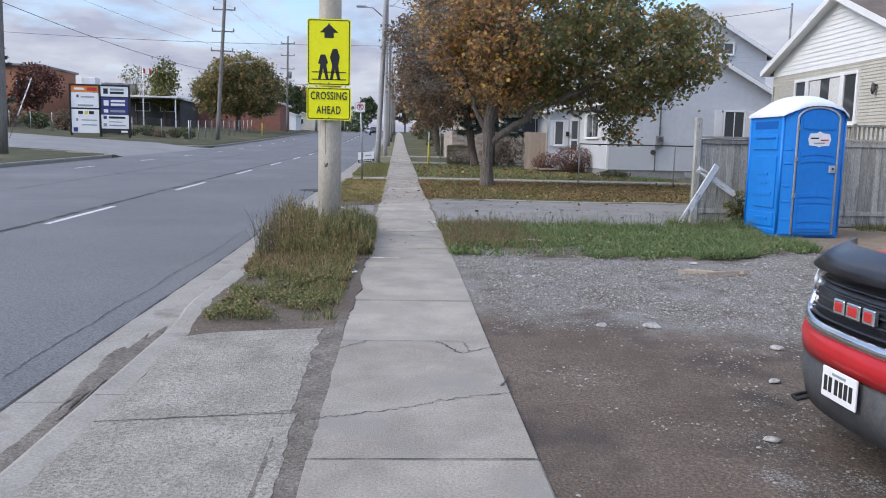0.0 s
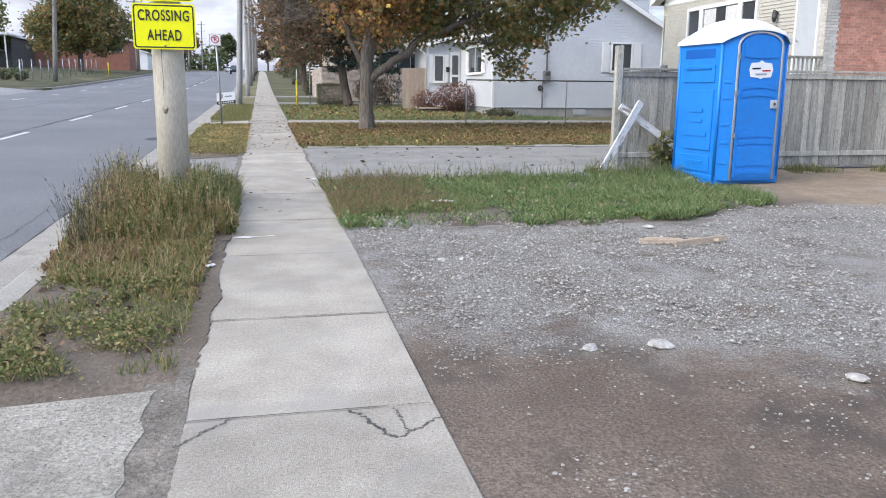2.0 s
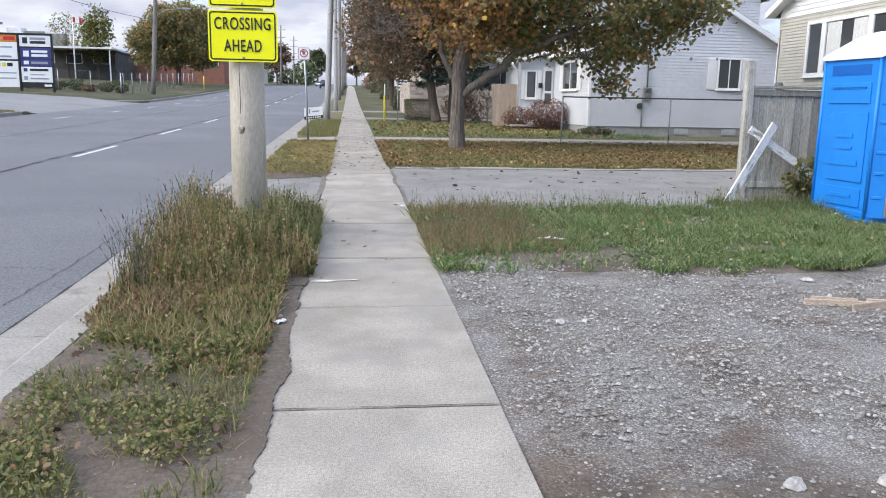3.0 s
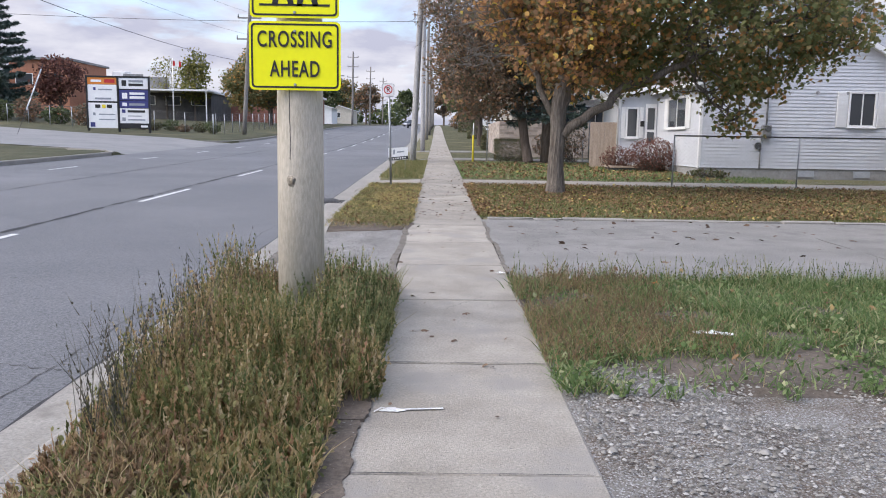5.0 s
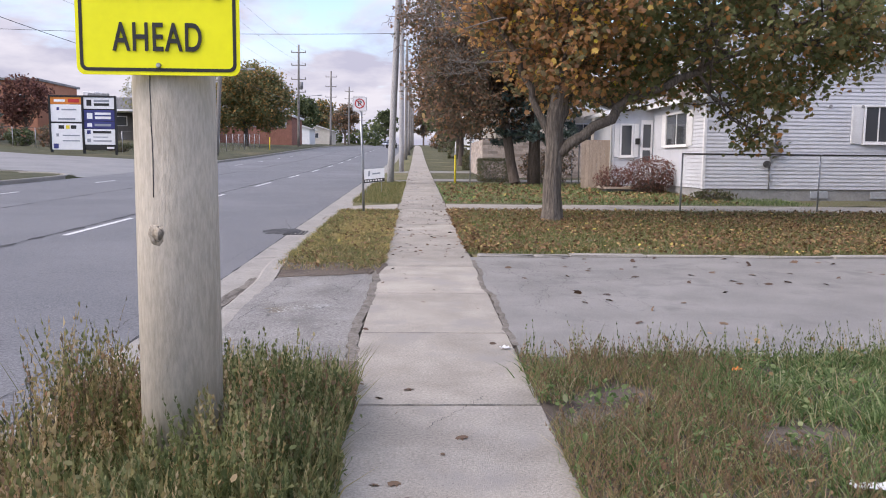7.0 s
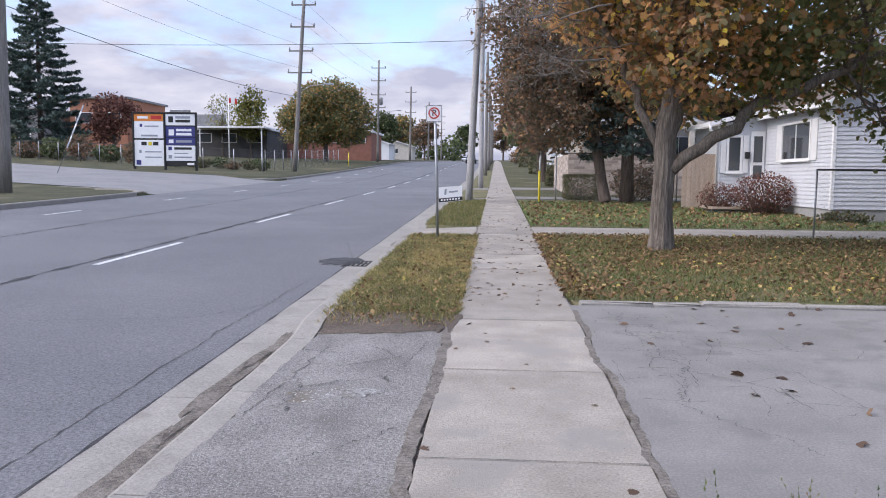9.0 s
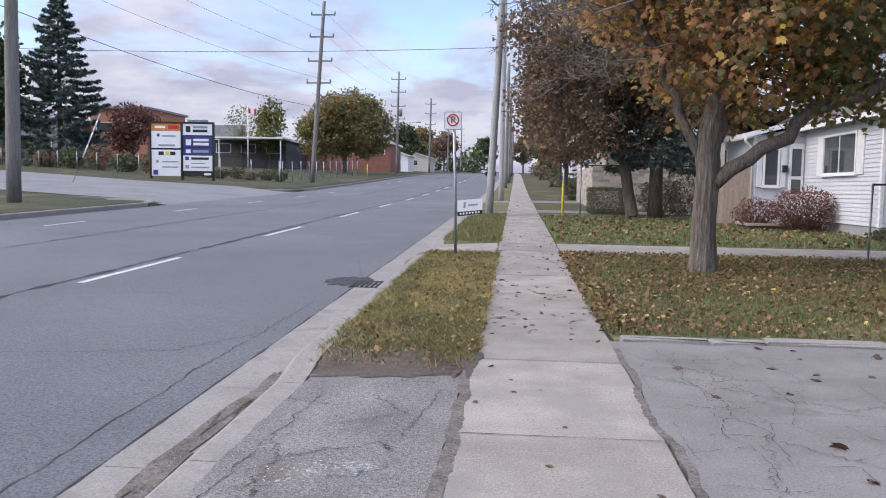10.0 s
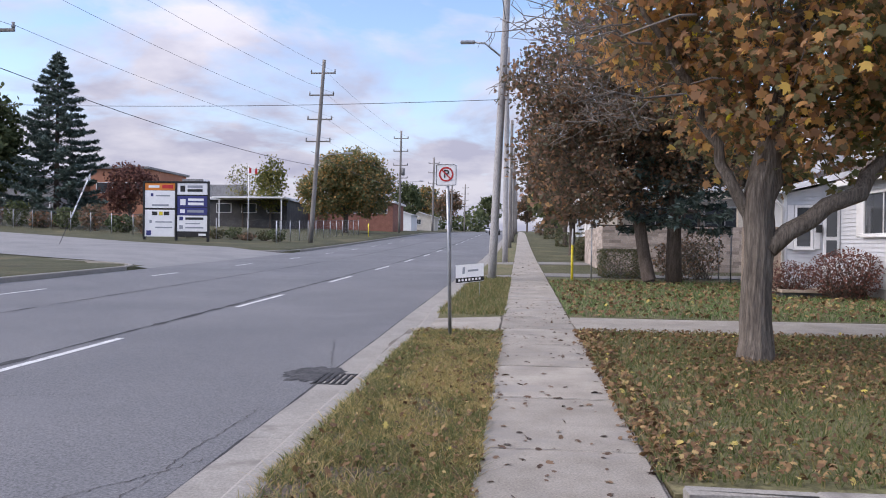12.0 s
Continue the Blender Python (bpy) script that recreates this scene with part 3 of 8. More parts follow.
OVAL_SHAPE = np.array([(0, -0.5), (0.3, -0.15), (0.26, 0.22), (0, 0.5), (-0.26, 0.22), (-0.3, -0.15)])


def scatter_leaves(name, centres, sizes, rng, shape=LEAF_SHAPE, flat=1.0, curl=0.25):
    """One mesh of many leaves. flat: 1 any way up, 0 lying level."""
    n, k = len(centres), len(shape)
    nor = rng.normal(size=(n, 3)) * np.array([flat, flat, 1.0])
    nor[:, 2] = np.abs(nor[:, 2]) + 0.15
    nor /= np.linalg.norm(nor, axis=1, keepdims=True)
    ref = rng.normal(size=(n, 3))
    u = np.cross(nor, ref)
    u /= np.linalg.norm(u, axis=1, keepdims=True) + 1e-9
    v = np.cross(nor, u)
    bend = curl * (shape[:, 0] ** 2 + 0.6 * shape[:, 1] ** 2)
    vs = centres[:, None, :] + sizes[:, None, None] * (shape[None, :, 0, None] * u[:, None, :] + shape[None, :, 1, None] * v[:, None, :] - bend[None, :, None] * nor[:, None, :])
    me = bpy.data.meshes.new(name)
    me.vertices.add(n * k)
    me.vertices.foreach_set("co", vs.reshape(-1).astype(np.float32))
    me.loops.add(n * k)
    me.loops.foreach_set("vertex_index", np.arange(n * k, dtype=np.int32))
    me.polygons.add(n)
    me.polygons.foreach_set("loop_start", np.arange(0, n * k, k, dtype=np.int32))
    me.polygons.foreach_set("loop_total", np.full(n, k, dtype=np.int32))
    me.update(calc_edges=True)
    return me


def blades(name, roots, heights, widths, rng, lean=0.35):
    """Grass blades or weed stems, three points high, each bending its own way."""
    n = len(roots)
    a = rng.uniform(0, 2 * np.pi, n)
    side = np.stack([np.cos(a), np.sin(a), np.zeros(n)], 1) * (widths / 2)[:, None]
    b = rng.uniform(0, 2 * np.pi, n)
    tip = np.stack([np.cos(b), np.sin(b), np.zeros(n)], 1) * (heights * lean * rng.uniform(0.2, 1.6, n))[:, None]
    up = np.zeros((n, 3))
    up[:, 2] = heights
    p = np.stack([roots - side, roots + side, roots + 0.55 * up + 0.35 * tip + 0.75 * side, roots + 0.55 * up + 0.35 * tip - 0.75 * side, roots + up + tip], 1)
    me = bpy.data.meshes.new(name)
    me.vertices.add(n * 5)
    me.vertices.foreach_set("co", p.reshape(-1).astype(np.float32))
    base = (np.arange(n) * 5)[:, None]
    idx = (base + np.array([[0, 1, 2, 3, 3, 2, 4]])).reshape(-1).astype(np.int32)
    me.loops.add(n * 7)
    me.loops.foreach_set("vertex_index", idx)
    me.polygons.add(n * 2)
    starts = (np.arange(n) * 7)[:, None] + np.array([[0, 4]])
    me.polygons.foreach_set("loop_start", starts.reshape(-1).astype(np.int32))
    me.polygons.foreach_set("loop_total", np.tile([4, 3], n).astype(np.int32))
    me.update(calc_edges=True)
    return me


def pebbles(name, centres, sizes, rng):
    """Small angular stones joined into one mesh."""
    base = np.array([(1, 0, 0), (0.3, 0.9, 0.05), (-0.8, 0.6, 0), (-0.9, -0.5, 0.05), (0.2, -1, 0), (0.35, 0.2, 0.75), (-0.4, 0.1, 0.65), (0.05, -0.45, 0.7)])
    faces = np.array([(0, 1, 5), (1, 6, 5), (1, 2, 6), (2, 3, 6), (3, 7, 6), (3, 4, 7), (4, 0, 7), (0, 5, 7), (5, 6, 7)])
    n = len(centres)
    a = rng.uniform(0, 2 * np.pi, n)
    c, s = np.cos(a)[:, None], np.sin(a)[:, None]
    j = base[None] * (1 + rng.uniform(-0.35, 0.35, (n, 8, 3)))
    x, y = j[:, :, 0] * c - j[:, :, 1] * s, (j[:, :, 0] * s + j[:, :, 1] * c) * 0.8
    vs = centres[:, None, :] + sizes[:, None, None] * np.stack([x, y, j[:, :, 2] * 0.8], 2)
    fs = (np.arange(n)[:, None, None] * 8 + faces[None]).reshape(-1, 3)
    me = bpy.data.meshes.new(name)
    me.vertices.add(n * 8)
    me.vertices.foreach_set("co", vs.reshape(-1).astype(np.float32))
    me.loops.add(len(fs) * 3)
    me.loops.foreach_set("vertex_index", fs.reshape(-1).astype(np.int32))
    me.polygons.add(len(fs))
    me.polygons.foreach_set("loop_start", np.arange(0, len(fs) * 3, 3, dtype=np.int32))
    me.polygons.foreach_set("loop_total", np.full(len(fs), 3, dtype=np.int32))
    me.update(calc_edges=True)
    return me


def spots(rng, n, x0, x1, y0, y1, z=0.0, keep=None):
    p = np.stack([rng.uniform(x0, x1, n), rng.uniform(y0, y1, n), np.full(n, z)], 1)
    if keep is not None:
        p = p[[bool(keep(a, b)) for a, b, _ in p]]
    return p


def laid(name, me, material, label, category, kind="stuff"):
    """Something that lies on the sloping ground."""
    return solo(name, me, material, TILT, label, category, kind=kind)


# ---- ground, street and pavements ----
SIDE_NEAR = [(-16.5, 49.0), (-19.0, 51.0), (-30.0, 57.0), (-80.0, 80.0)]
SIDE_FAR = [(-16.5, 70.5), (-19.0, 70.0), (-30.0, 73.0), (-80.0, 96.0)]


def along(line, x):
    for (xa, ya), (xb, yb) in zip(line, line[1:]):
        if xb <= x <= xa:
            return ya + (yb - ya) * (xa - x) / (xa - xb)
    return line[-1][1]


def in_side_road(x, y):
    edge = 0.2 if x > -21 else -2.0
    return -80 < x < -15.5 and along(SIDE_NEAR, min(x, -16.5)) - edge < y < along(SIDE_FAR, min(x, -16.5)) + edge


def ground_height(x, y):
    if -16.6 < x < 0.62:
        return rise(x, y) - 0.45
    if 0.6 < x < 20 and y < 44:
        return rise(x, y) - 0.25
    return rise(x, y) - (0.35 if in_side_road(x, y) else 0.02)


gx = [-900, -400, -200, -120, -90, -80] + list(range(-78, -26, 3)) + list(range(-26, -17)) + [-16.62, -16.58, -10, -2.2, -1, 0.6, 0.645, 4, 8, 12, 16, 24, 40, 70, 120, 250, 500, 900]
gy = [-120, -60, -30, -10, 0, 10, 20, 30, 36, 40] + list(range(42, 100, 2)) + list(range(100, 180, 8)) + [190, 220, 260, 320, 400, 600, 900, 1400]
gv = [(x, y, ground_height(x, y)) for y in gy for x in gx]
gw = len(gx)
gf = [(j * gw + i, j * gw + i + 1, (j + 1) * gw + i + 1, (j + 1) * gw + i) for j in range(len(gy) - 1) for i in range(gw - 1)]
laid("ground", raw_mesh("ground", gv, gf, True), TURF, "sloping ground of worn autumn turf and soil", "ground", "structure")

laid("road", strip(-16.5, -2.66, -60, 700, -0.15, 5.0, cols=6, thick=0.25), ASPHALT, "worn grey asphalt street climbing a long slope", "road", "structure")
sv, sf = [], []
sxs = [-16.5, -17.5, -19, -21, -24, -30, -40, -55, -80]
for x in sxs:
    for k in range(5):
        y = along(SIDE_NEAR, x) + (along(SIDE_FAR, x) - along(SIDE_NEAR, x)) * k / 4
        k2 = smooth(-16.5, -21, x) if x > -21 else 1.0
        sv.append((x, y, -0.148 + rise(-16, y) + smooth(0, 4.5, -16.5 - x) * (0.16 + rise(x, y) - rise(-16, y))))
for i in range(len(sxs) - 1):
    for k in range(4):
        a = i * 5 + k
        sf.append((a, a + 1, a + 6, a + 5))
laid("road_side", raw_mesh("road_side", sv, sf, True), SIDE_ASPHALT, "pale worn side road joining the street", "road", "structure")

def kerb_shift(y):
    """The kerb line bends slightly away from the pavement towards the lot."""
    return -0.08 * (1 - smooth(7, 13, y))


# lane marks, seams and patches
for x, y0, y1, pitch, count, w in ((-6.75, -1.65, 1.85, 8.75, 20, 0.12), (-13.9, -8.6, -6.4, 8.75, 14, 0.10)):
    marks = thing("lane_marks", TILT, "worn white dashed lane marks on the asphalt", "road marking", kind="structure")
    for k in range(count):
        a, b = y0 + pitch * k, y1 + pitch * k
        part("dash", strip(x - w / 2, x + w / 2, a, b, -0.146, 1.0, wobble=0.02, seed=k + 3, thick=0.003), PAINT, marks)
seams = thing("road_seams", TILT, "black tar-filled seams along the asphalt lanes", "road crack", kind="structure")
for k, (x, w, y0, y1) in enumerate(((-7.02, 0.1, -20, 300), (-11.0, 0.07, -20, 220), (-2.665, 0.022, -20, 200))):
    pts = []
    y = y0
    while y < y1:
        pts.append((x + (kerb_shift(y) if k == 2 else 0) + (0.015 if k == 2 else 0.05) * noise.noise((k, y * 0.4, 1)) + (0.01 if k == 2 else 0.025) * noise.noise((k, y * 2.3, 4)), y))
        y += 0.35 if y < 50 else 3.0
    part("seam", ribbon(pts, w, -0.145, k, 0.95), SEAM, seams)
for k, (xa, ya, xb, yb) in enumerate(((-2.95, 13.0, -3.0, 20.0), (-3.0, 20.0, -2.9, 23.5), (-2.8, 12.6, -4.2, 12.9), (-3.1, 6.0, -2.95, 13.0), (-2.7, 21.9, -3.5, 20.6), (-3.5, 20.6, -5.2, 20.2), (-2.75, 26.0, -3.3, 28.4), (-4.6, 24.0, -6.6, 23.6), (-5.6, 13.0, -6.9, 13.1), (-8.0, 19.0, -10.6, 19.4), (-4.4, 16.0, -6.2, 15.8))):
    part("crack", ribbon(jagged(xa, ya, xb, yb, 80, 0.02, k), 0.009, -0.1455, k, 0.9), TAR, seams)
laid("asphalt_patch", blob(-2.84, 25.5, 0.36, 0.5, -0.138, 4, points=120, rough=0.5, thick=0.008), PATCH, "dark broken asphalt patch round the street drain", "road patch", "structure")

# far kerb
def kerb(line, w, z0, z1, name):
    verts, faces = [], []
    for i, (x, y) in enumerate(line):
        p, q = line[max(0, i - 1)], line[min(len(line) - 1, i + 1)]
        d = Vector((q[0] - p[0], q[1] - p[1])).normalized()
        ox, oy = -d.y * w, d.x * w
        e = rise(-16, y)
        for a, b, z in ((0, 0, z0), (0.02 * ox, 0.02 * oy, z1 - 0.02), (0.15 * ox, 0.15 * oy, z1), (ox, oy, z1), (ox, oy, z0)):
            verts.append((x + a, y + b, z + e))
    for i in range(len(line) - 1):
        for k in range(4):
            a = 5 * i + k
            faces.append((a, a + 1, a + 6, a + 5))
    for e in (0, len(line) - 1):
        faces.append(tuple(5 * e + k for k in range(5)))
    return raw_mesh(name, verts, faces)


near_line = [(-16.5, y) for y in range(-40, 47, 3)] + [(-16.55, 47.0), (-16.9, 48.4), (-17.8, 49.7), (-19.5, 51.0), (-24, 53.5), (-30, 56.8), (-42, 62.3)]
far_line = [(-60, 86.8), (-42, 78.5), (-30, 73.1), (-22, 70.6), (-19.0, 70.2), (-17.6, 70.8), (-16.8, 72.0), (-16.5, 74.0)] + [(-16.5, y) for y in range(77, 300, 6)]
for line, text in ((near_line, "pale concrete kerb edging the far lawn"), (far_line, "pale concrete kerb curving into the side road")):
    laid("kerb", kerb(line, 0.18, -0.3, 0.03, "kerb"), CURB, text, "kerb", "structure")

# near kerb and gutter, cast in lengths
LOW = ((-60, 7.9), (15.9, 19.4), (28.9, 31.3), (43.6, 46.0), (55.5, 58.5))


def kerb_top(y):
    low = max(smooth(a - 0.7, a, y) * (1 - smooth(b, b + 0.7, y)) for a, b in LOW)
    return 0.005 - 0.09 * low


near_kerb = thing("kerb", TILT, "worn concrete kerb with lowered stretches at the drives", "kerb", kind="structure")
gutter = thing("gutter", TILT, "stained concrete gutter slabs along the road edge", "gutter", kind="structure")
kerb_cuts = [-30, -20, -10, -4, 0, 3, 6, 7.9, 10.5, 13.2, 15.9, 17.7, 19.4, 22.5, 25.7, 28.9, 31.3, 34.3, 37.4, 40.5, 43.6, 46, 49.2, 52.4, 55.5, 58.5, 62, 66, 70, 75, 80, 90, 100, 120, 150, 200]
for a, b in zip(kerb_cuts, kerb_cuts[1:]):
    bm = bmesh.new()
    rows = []
    n = max(4, int((b - a) / 0.25)) if b < 60 else 4
    for i in range(n + 1):
        y = a + 0.006 + (b - a - 0.012) * i / n
        j = 0.012 * noise.noise((y * 2.1, 3, 1)) + 0.006 * noise.noise((y * 9, 3, 1))
        t, o = kerb_top(y), kerb_shift(y)
        prof = [(-2.19 + o, -0.3), (-2.18 + o, -0.13), (-2.16 + o, t - 0.02), (-2.12 + o, t), (-1.925 + o, t), (-1.92 + o, -0.3)]
        rows.append([bm.verts.new((x + (j if k in (1, 2, 3) else 0), y, z + rise(0, y) + (0.5 * j if k in (2, 3, 4) else 0))) for k, (x, z) in enumerate(prof)])
    for r, s in zip(rows, rows[1:]):
        for k in range(len(prof) - 1):
            bm.faces.new((r[k], r[k + 1], s[k + 1], s[k]))
    bm.faces.new(rows[0])
    bm.faces.new(rows[-1][::-1])
    bmesh.ops.recalc_face_normals(bm, faces=bm.faces)
    part("kerb_stone", bm, CURB, near_kerb)
    slab = strip(-2.655, -2.195, a + 0.005, b - 0.005, -0.146, 0.5 if b < 60 else 4, thick=0.15)
    for v in slab.vertices:
        v.co.x += kerb_shift(v.co.y)
    part("gutter_slab", slab, CURB, gutter)
gutter_dirt = thing("gutter_dirt", TILT, "dark damp silt lying along the gutter", "silt", kind="stuff")
for k, (y, l, w) in enumerate(((2.5, 2.2, 0.1), (5.2, 1.0, 0.09), (6.9, 1.0, 0.13), (15.6, 1.6, 0.11), (17.8, 1.3, 0.09), (19.2, 0.9, 0.1), (13.0, 1.5, 0.05), (28.5, 1.4, 0.09))):
    part("silt", blob(-2.27 + 0.02 * (k % 2) + kerb_shift(y), y, w, l, -0.136, k * 3.1, rough=0.7, thick=0.01), MUD, gutter_dirt)


def ramp_slab(x0, z0, x1, z1, y0, y1, seed=0, wobble=0.04):
    """A sloping apron from the pavement down to the kerb."""
    n = max(4, int((y1 - y0) / (0.04 if y1 > 1 else 0.4)))
    verts, faces = [], []
    for i in range(n + 1):
        y = y0 + (y1 - y0) * i / n
        e = rise(0, y)
        for x, z, k in ((x0, z0, 1), (x1, z1, 1)):
            o = wobble * (1.3 * noise.noise((x * 3, y * 1.5, seed)) + 0.6 * noise.noise((x * 3, y * 5.1, seed)) + 0.4 * noise.noise((x * 3, y * 14.0, seed)))
            yo = 0.1 * noise.noise((x, 3.0, seed)) if i in (0, n) else 0
            verts.append((x + o, y + yo, z + e))
        verts.append((x1, y, z1 - 0.2 + e))
        verts.append((x0, y, z0 - 0.2 + e))
    for i in range(n):
        for k in range(4):
            a, b = 4 * i + k, 4 * i + (k + 1) % 4
            faces.append((a, b, b + 4, a + 4))
    faces += [(3, 2, 1, 0), tuple(4 * n + k for k in range(4))]
    return raw_mesh("apron", verts, faces)


def apron(m, y0, y1, x1, text, seed):
    return laid("drive_apron", ramp_slab(-1.93 + kerb_shift((y0 + y1) / 2), -0.074, x1, -0.014, y0, y1, seed), m, text, "pavement", "structure")


apron(APRON, -12, 1.2, -0.75, "pale pitted concrete apron beside the pavement", 1)
apron(APRON, 1.22, 5.45, -0.76, "pale pitted concrete apron beside the pavement", 2)
apron(APRON, 5.47, 7.6, -0.82, "pale pitted concrete apron with a crumbling end", 3)
apron(DRIVE_TAR, 15.2, 19.65, -0.675, "cracked grey asphalt drive apron with a broken patch", 4)
apron(CONCRETE, 28.95, 31.3, -0.66, "short concrete path across the verge", 5)
apron(DRIVE, 43.6, 46.0, -0.66, "short concrete path across the verge", 6)
apron(DRIVE, 55.5, 58.5, -0.66, "concrete drive apron across the verge", 7)

# the pavement, slab by slab
pavement = thing("pavement", TILT, "long straight concrete pavement of square slabs", "pavement", kind="structure")
part("bedding", strip(-0.66, 0.66, -14, 420, -0.035, 4.0, thick=0.1), MUD, pavement)
cuts = [-13.9, -11.9, -10.05, -8.2, -6.35, -4.5, -2.65, -0.8, 1.05, 2.9, 4.72, 7.12, 8.72, 10.65, 12.42, 14.42, 16.3, 18.12, 20.05, 21.92]
while cuts[-1] < 110:
    cuts.append(cuts[-1] + 1.86)
rnd = random.Random(5)
for a, b in zip(cuts, cuts[1:]):
    bm = bmesh.new()
    add_box(bm, -0.625, a + 0.008, -0.09, 0.625, b - 0.008, 0.0, 0.008)
    for v in bm.verts:
        v.co.z += rise(0, v.co.y)
        v.co.x += 0.014 * noise.noise((v.co.x, v.co.y * 1.7, 2)) + rnd.uniform(-0.004, 0.004)
    ob = part("slab", bm, CONCRETE, pavement)
    ob.matrix_basis = pose(0, 0, rnd.uniform(-0.004, 0.003), 0, rnd.uniform(-0.15, 0.15), 0)
part("far_slabs", strip(-0.625, 0.625, cuts[-1], 420, 0.0, 4, thick=0.09), CONCRETE, pavement)
cracks = thing("pavement_cracks", TILT, "jagged cracks and worn joints in the concrete slabs", "crack", kind="structure")
for k, (xa, ya, xb, yb, w, amp) in enumerate(((-0.66, 5.28, 0.66, 5.86, 0.013, 0.04), (-0.64, 6.85, -0.4, 7.1, 0.014, 0.02), (0.18, 7.1, 0.36, 6.75, 0.02, 0.03), (0.36, 6.75, 0.63, 6.95, 0.012, 0.02),
                                              (0.4, 7.1, 0.43, 6.8, 0.01, 0.02), (0.58, 5.95, 0.65, 6.15, 0.03, 0.02), (-0.1, 14.0, 0.3, 14.6, 0.006, 0.02))):
    part("crack", ribbon(jagged(xa, ya, xb, yb, 90, amp * 0.45, k + 20), w * 0.5, 0.007, k, 1.0), TAR, cracks)
for k, y in enumerate(cuts):
    if 0 < y < 32:
        part("joint", ribbon([(x / 10, y + 0.006 * noise.noise((x, y, 3))) for x in range(-6, 7)], 0.008, 0.006, k, 0.8), TAR, cracks)
for k, (xa, ya, xb, yb) in enumerate(((-1.62, 17.75, -1.05, 17.95), (-1.62, 17.75, -1.66, 17.4), (-1.66, 17.4, -1.56, 17.2), (-1.05, 17.95, -0.98, 17.85), (-0.95, 18.5, -1.3, 19.0), (-1.9, 18.9, -1.5, 18.75), (-0.95, 18.1, -0.82, 19.1), (-1.9, 5.42, -0.8, 5.5), (-1.8, 18.2, -1.62, 17.75), (-0.85, 19.3, -1.5, 19.5), (-1.5, 18.3, -1.0, 18.55), (-1.85, 17.1, -1.7, 19.0), (-1.3, 16.3, -0.8, 16.8))):
    slope = lambda x: -0.012 - 0.063 * (-0.7 - x) / 1.25
    pts = jagged(xa, ya, xb, yb, 50, 0.02, k + 50)
    me = ribbon(pts, 0.006, 0.006, k, 1.0)
    for v in me.vertices:
        v.co.z += slope(v.co.x)
    part("crack", me, TAR, cracks)
for k, (xa, ya, xb, yb) in enumerate(((0.95, 20.7, 1.25, 18.3), (1.25, 18.3, 1.05, 17.4), (1.1, 19.5, 2.0, 18.9), (1.25, 18.3, 1.9, 17.6), (0.8, 19.6, 1.3, 19.3), (0.85, 20.2, 1.6, 20.3), (1.05, 20.0, 1.5, 19.6), (1.3, 19.9, 1.45, 19.0), (0.7, 18.8, 1.2, 18.9), (1.0, 17.4, 1.6, 16.5), (2.0, 18.9, 2.6, 19.2))):
    part("crack", ribbon(jagged(xa, ya, xb, yb, 60, 0.03, k + 80), 0.0045, 0.0085, k, 0.9), TAR, cracks)
web = random.Random(19)
for x0, x1, y0, y1, step in ((0.78, 2.3, 17.2, 20.7, 0.27), (2.3, 4.4, 18.6, 20.7, 0.5)):
    nx, ny = int((x1 - x0) / step), int((y1 - y0) / step)
    node = {(i, j): (x0 + (i + web.uniform(-0.38, 0.38)) * step, y0 + (j + web.uniform(-0.38, 0.38)) * step) for i in range(nx + 1) for j in range(ny + 1)}
    for (i, j), (xa, ya) in node.items():
        for q in ((i + 1, j), (i, j + 1)):
            if q in node and web.random() < 0.6 and noise.noise((xa * 0.8, ya * 0.8, 3.0)) > -0.22:
                xb, yb = node[q]
                part("crack", ribbon(jagged(xa, ya, xb, yb, 9, 0.012, i * 31 + j), 0.0034, 0.0085, i + j, 1.0), TAR, cracks)
hole = blob(-1.36, 17.55, 0.3, 0.2, 0.0, 5.7, 60, 0.7, 0.006)
for v in hole.vertices:
    v.co.z += -0.012 - 0.063 * (-0.7 - v.co.x) / 1.25 + 0.006
laid("broken_patch", hole, GRAVEL, "crumbled patch of loose aggregate in the asphalt apron", "road patch", "structure")
laid("gap_soil", strip(0.6, 0.95, 15.6, 20.95, -0.025, 0.5, thick=0.08), MUD, "packed grit in the gap beside the driveway", "dirt", "stuff")
laid("gap_soil", strip(-0.86, -0.6, -12, 7.7, -0.018, 0.5, thick=0.08), MUD, "packed grit in the gap under the pavement edge", "dirt", "stuff")
laid("gap_soil", strip(-0.98, -0.6, 15, 20, -0.034, 0.5, thick=0.08), MUD, "packed grit in the gap under the drive edge", "dirt", "stuff")
laid("pavement_edge_dirt", strip(-0.71, -0.622, -10, 7.9, 0.0025, 0.05, wobble=0.03, seed=8, thick=0.05), MUD, "dark gritty dirt filling the gap beside the slabs", "dirt", "stuff")
laid("drive_edge_dirt", strip(-0.70, -0.615, 14.9, 19.9, 0.0035, 0.03, wobble=0.06, seed=12, thick=0.05), MUD, "dark gritty dirt filling the gap beside the slabs", "dirt", "stuff")
laid("drive_edge_dirt", strip(0.62, 0.675, 15.9, 20.6, 0.003, 0.03, wobble=0.06, seed=15, thick=0.05), MUD, "dark gritty dirt filling the gap beside the slabs", "dirt", "stuff")
laid("verge_dirt", strip(-1.98, -0.57, 7.45, 12.3, 0.009, 0.025, wobble=0.06, seed=9, thick=0.12, cols=8, bump_h=0.02, droop=0.09), DIRT, "trodden brown soil spilling onto the pavement edge", "dirt", "structure")
laid("verge_soil", strip(-1.93, -0.585, 11.3, 15.4, 0.008, 0.05, wobble=0.06, seed=10, thick=0.1, cols=4, bump_h=0.02), DIRT, "brown soil under the roadside weeds", "dirt", "structure")
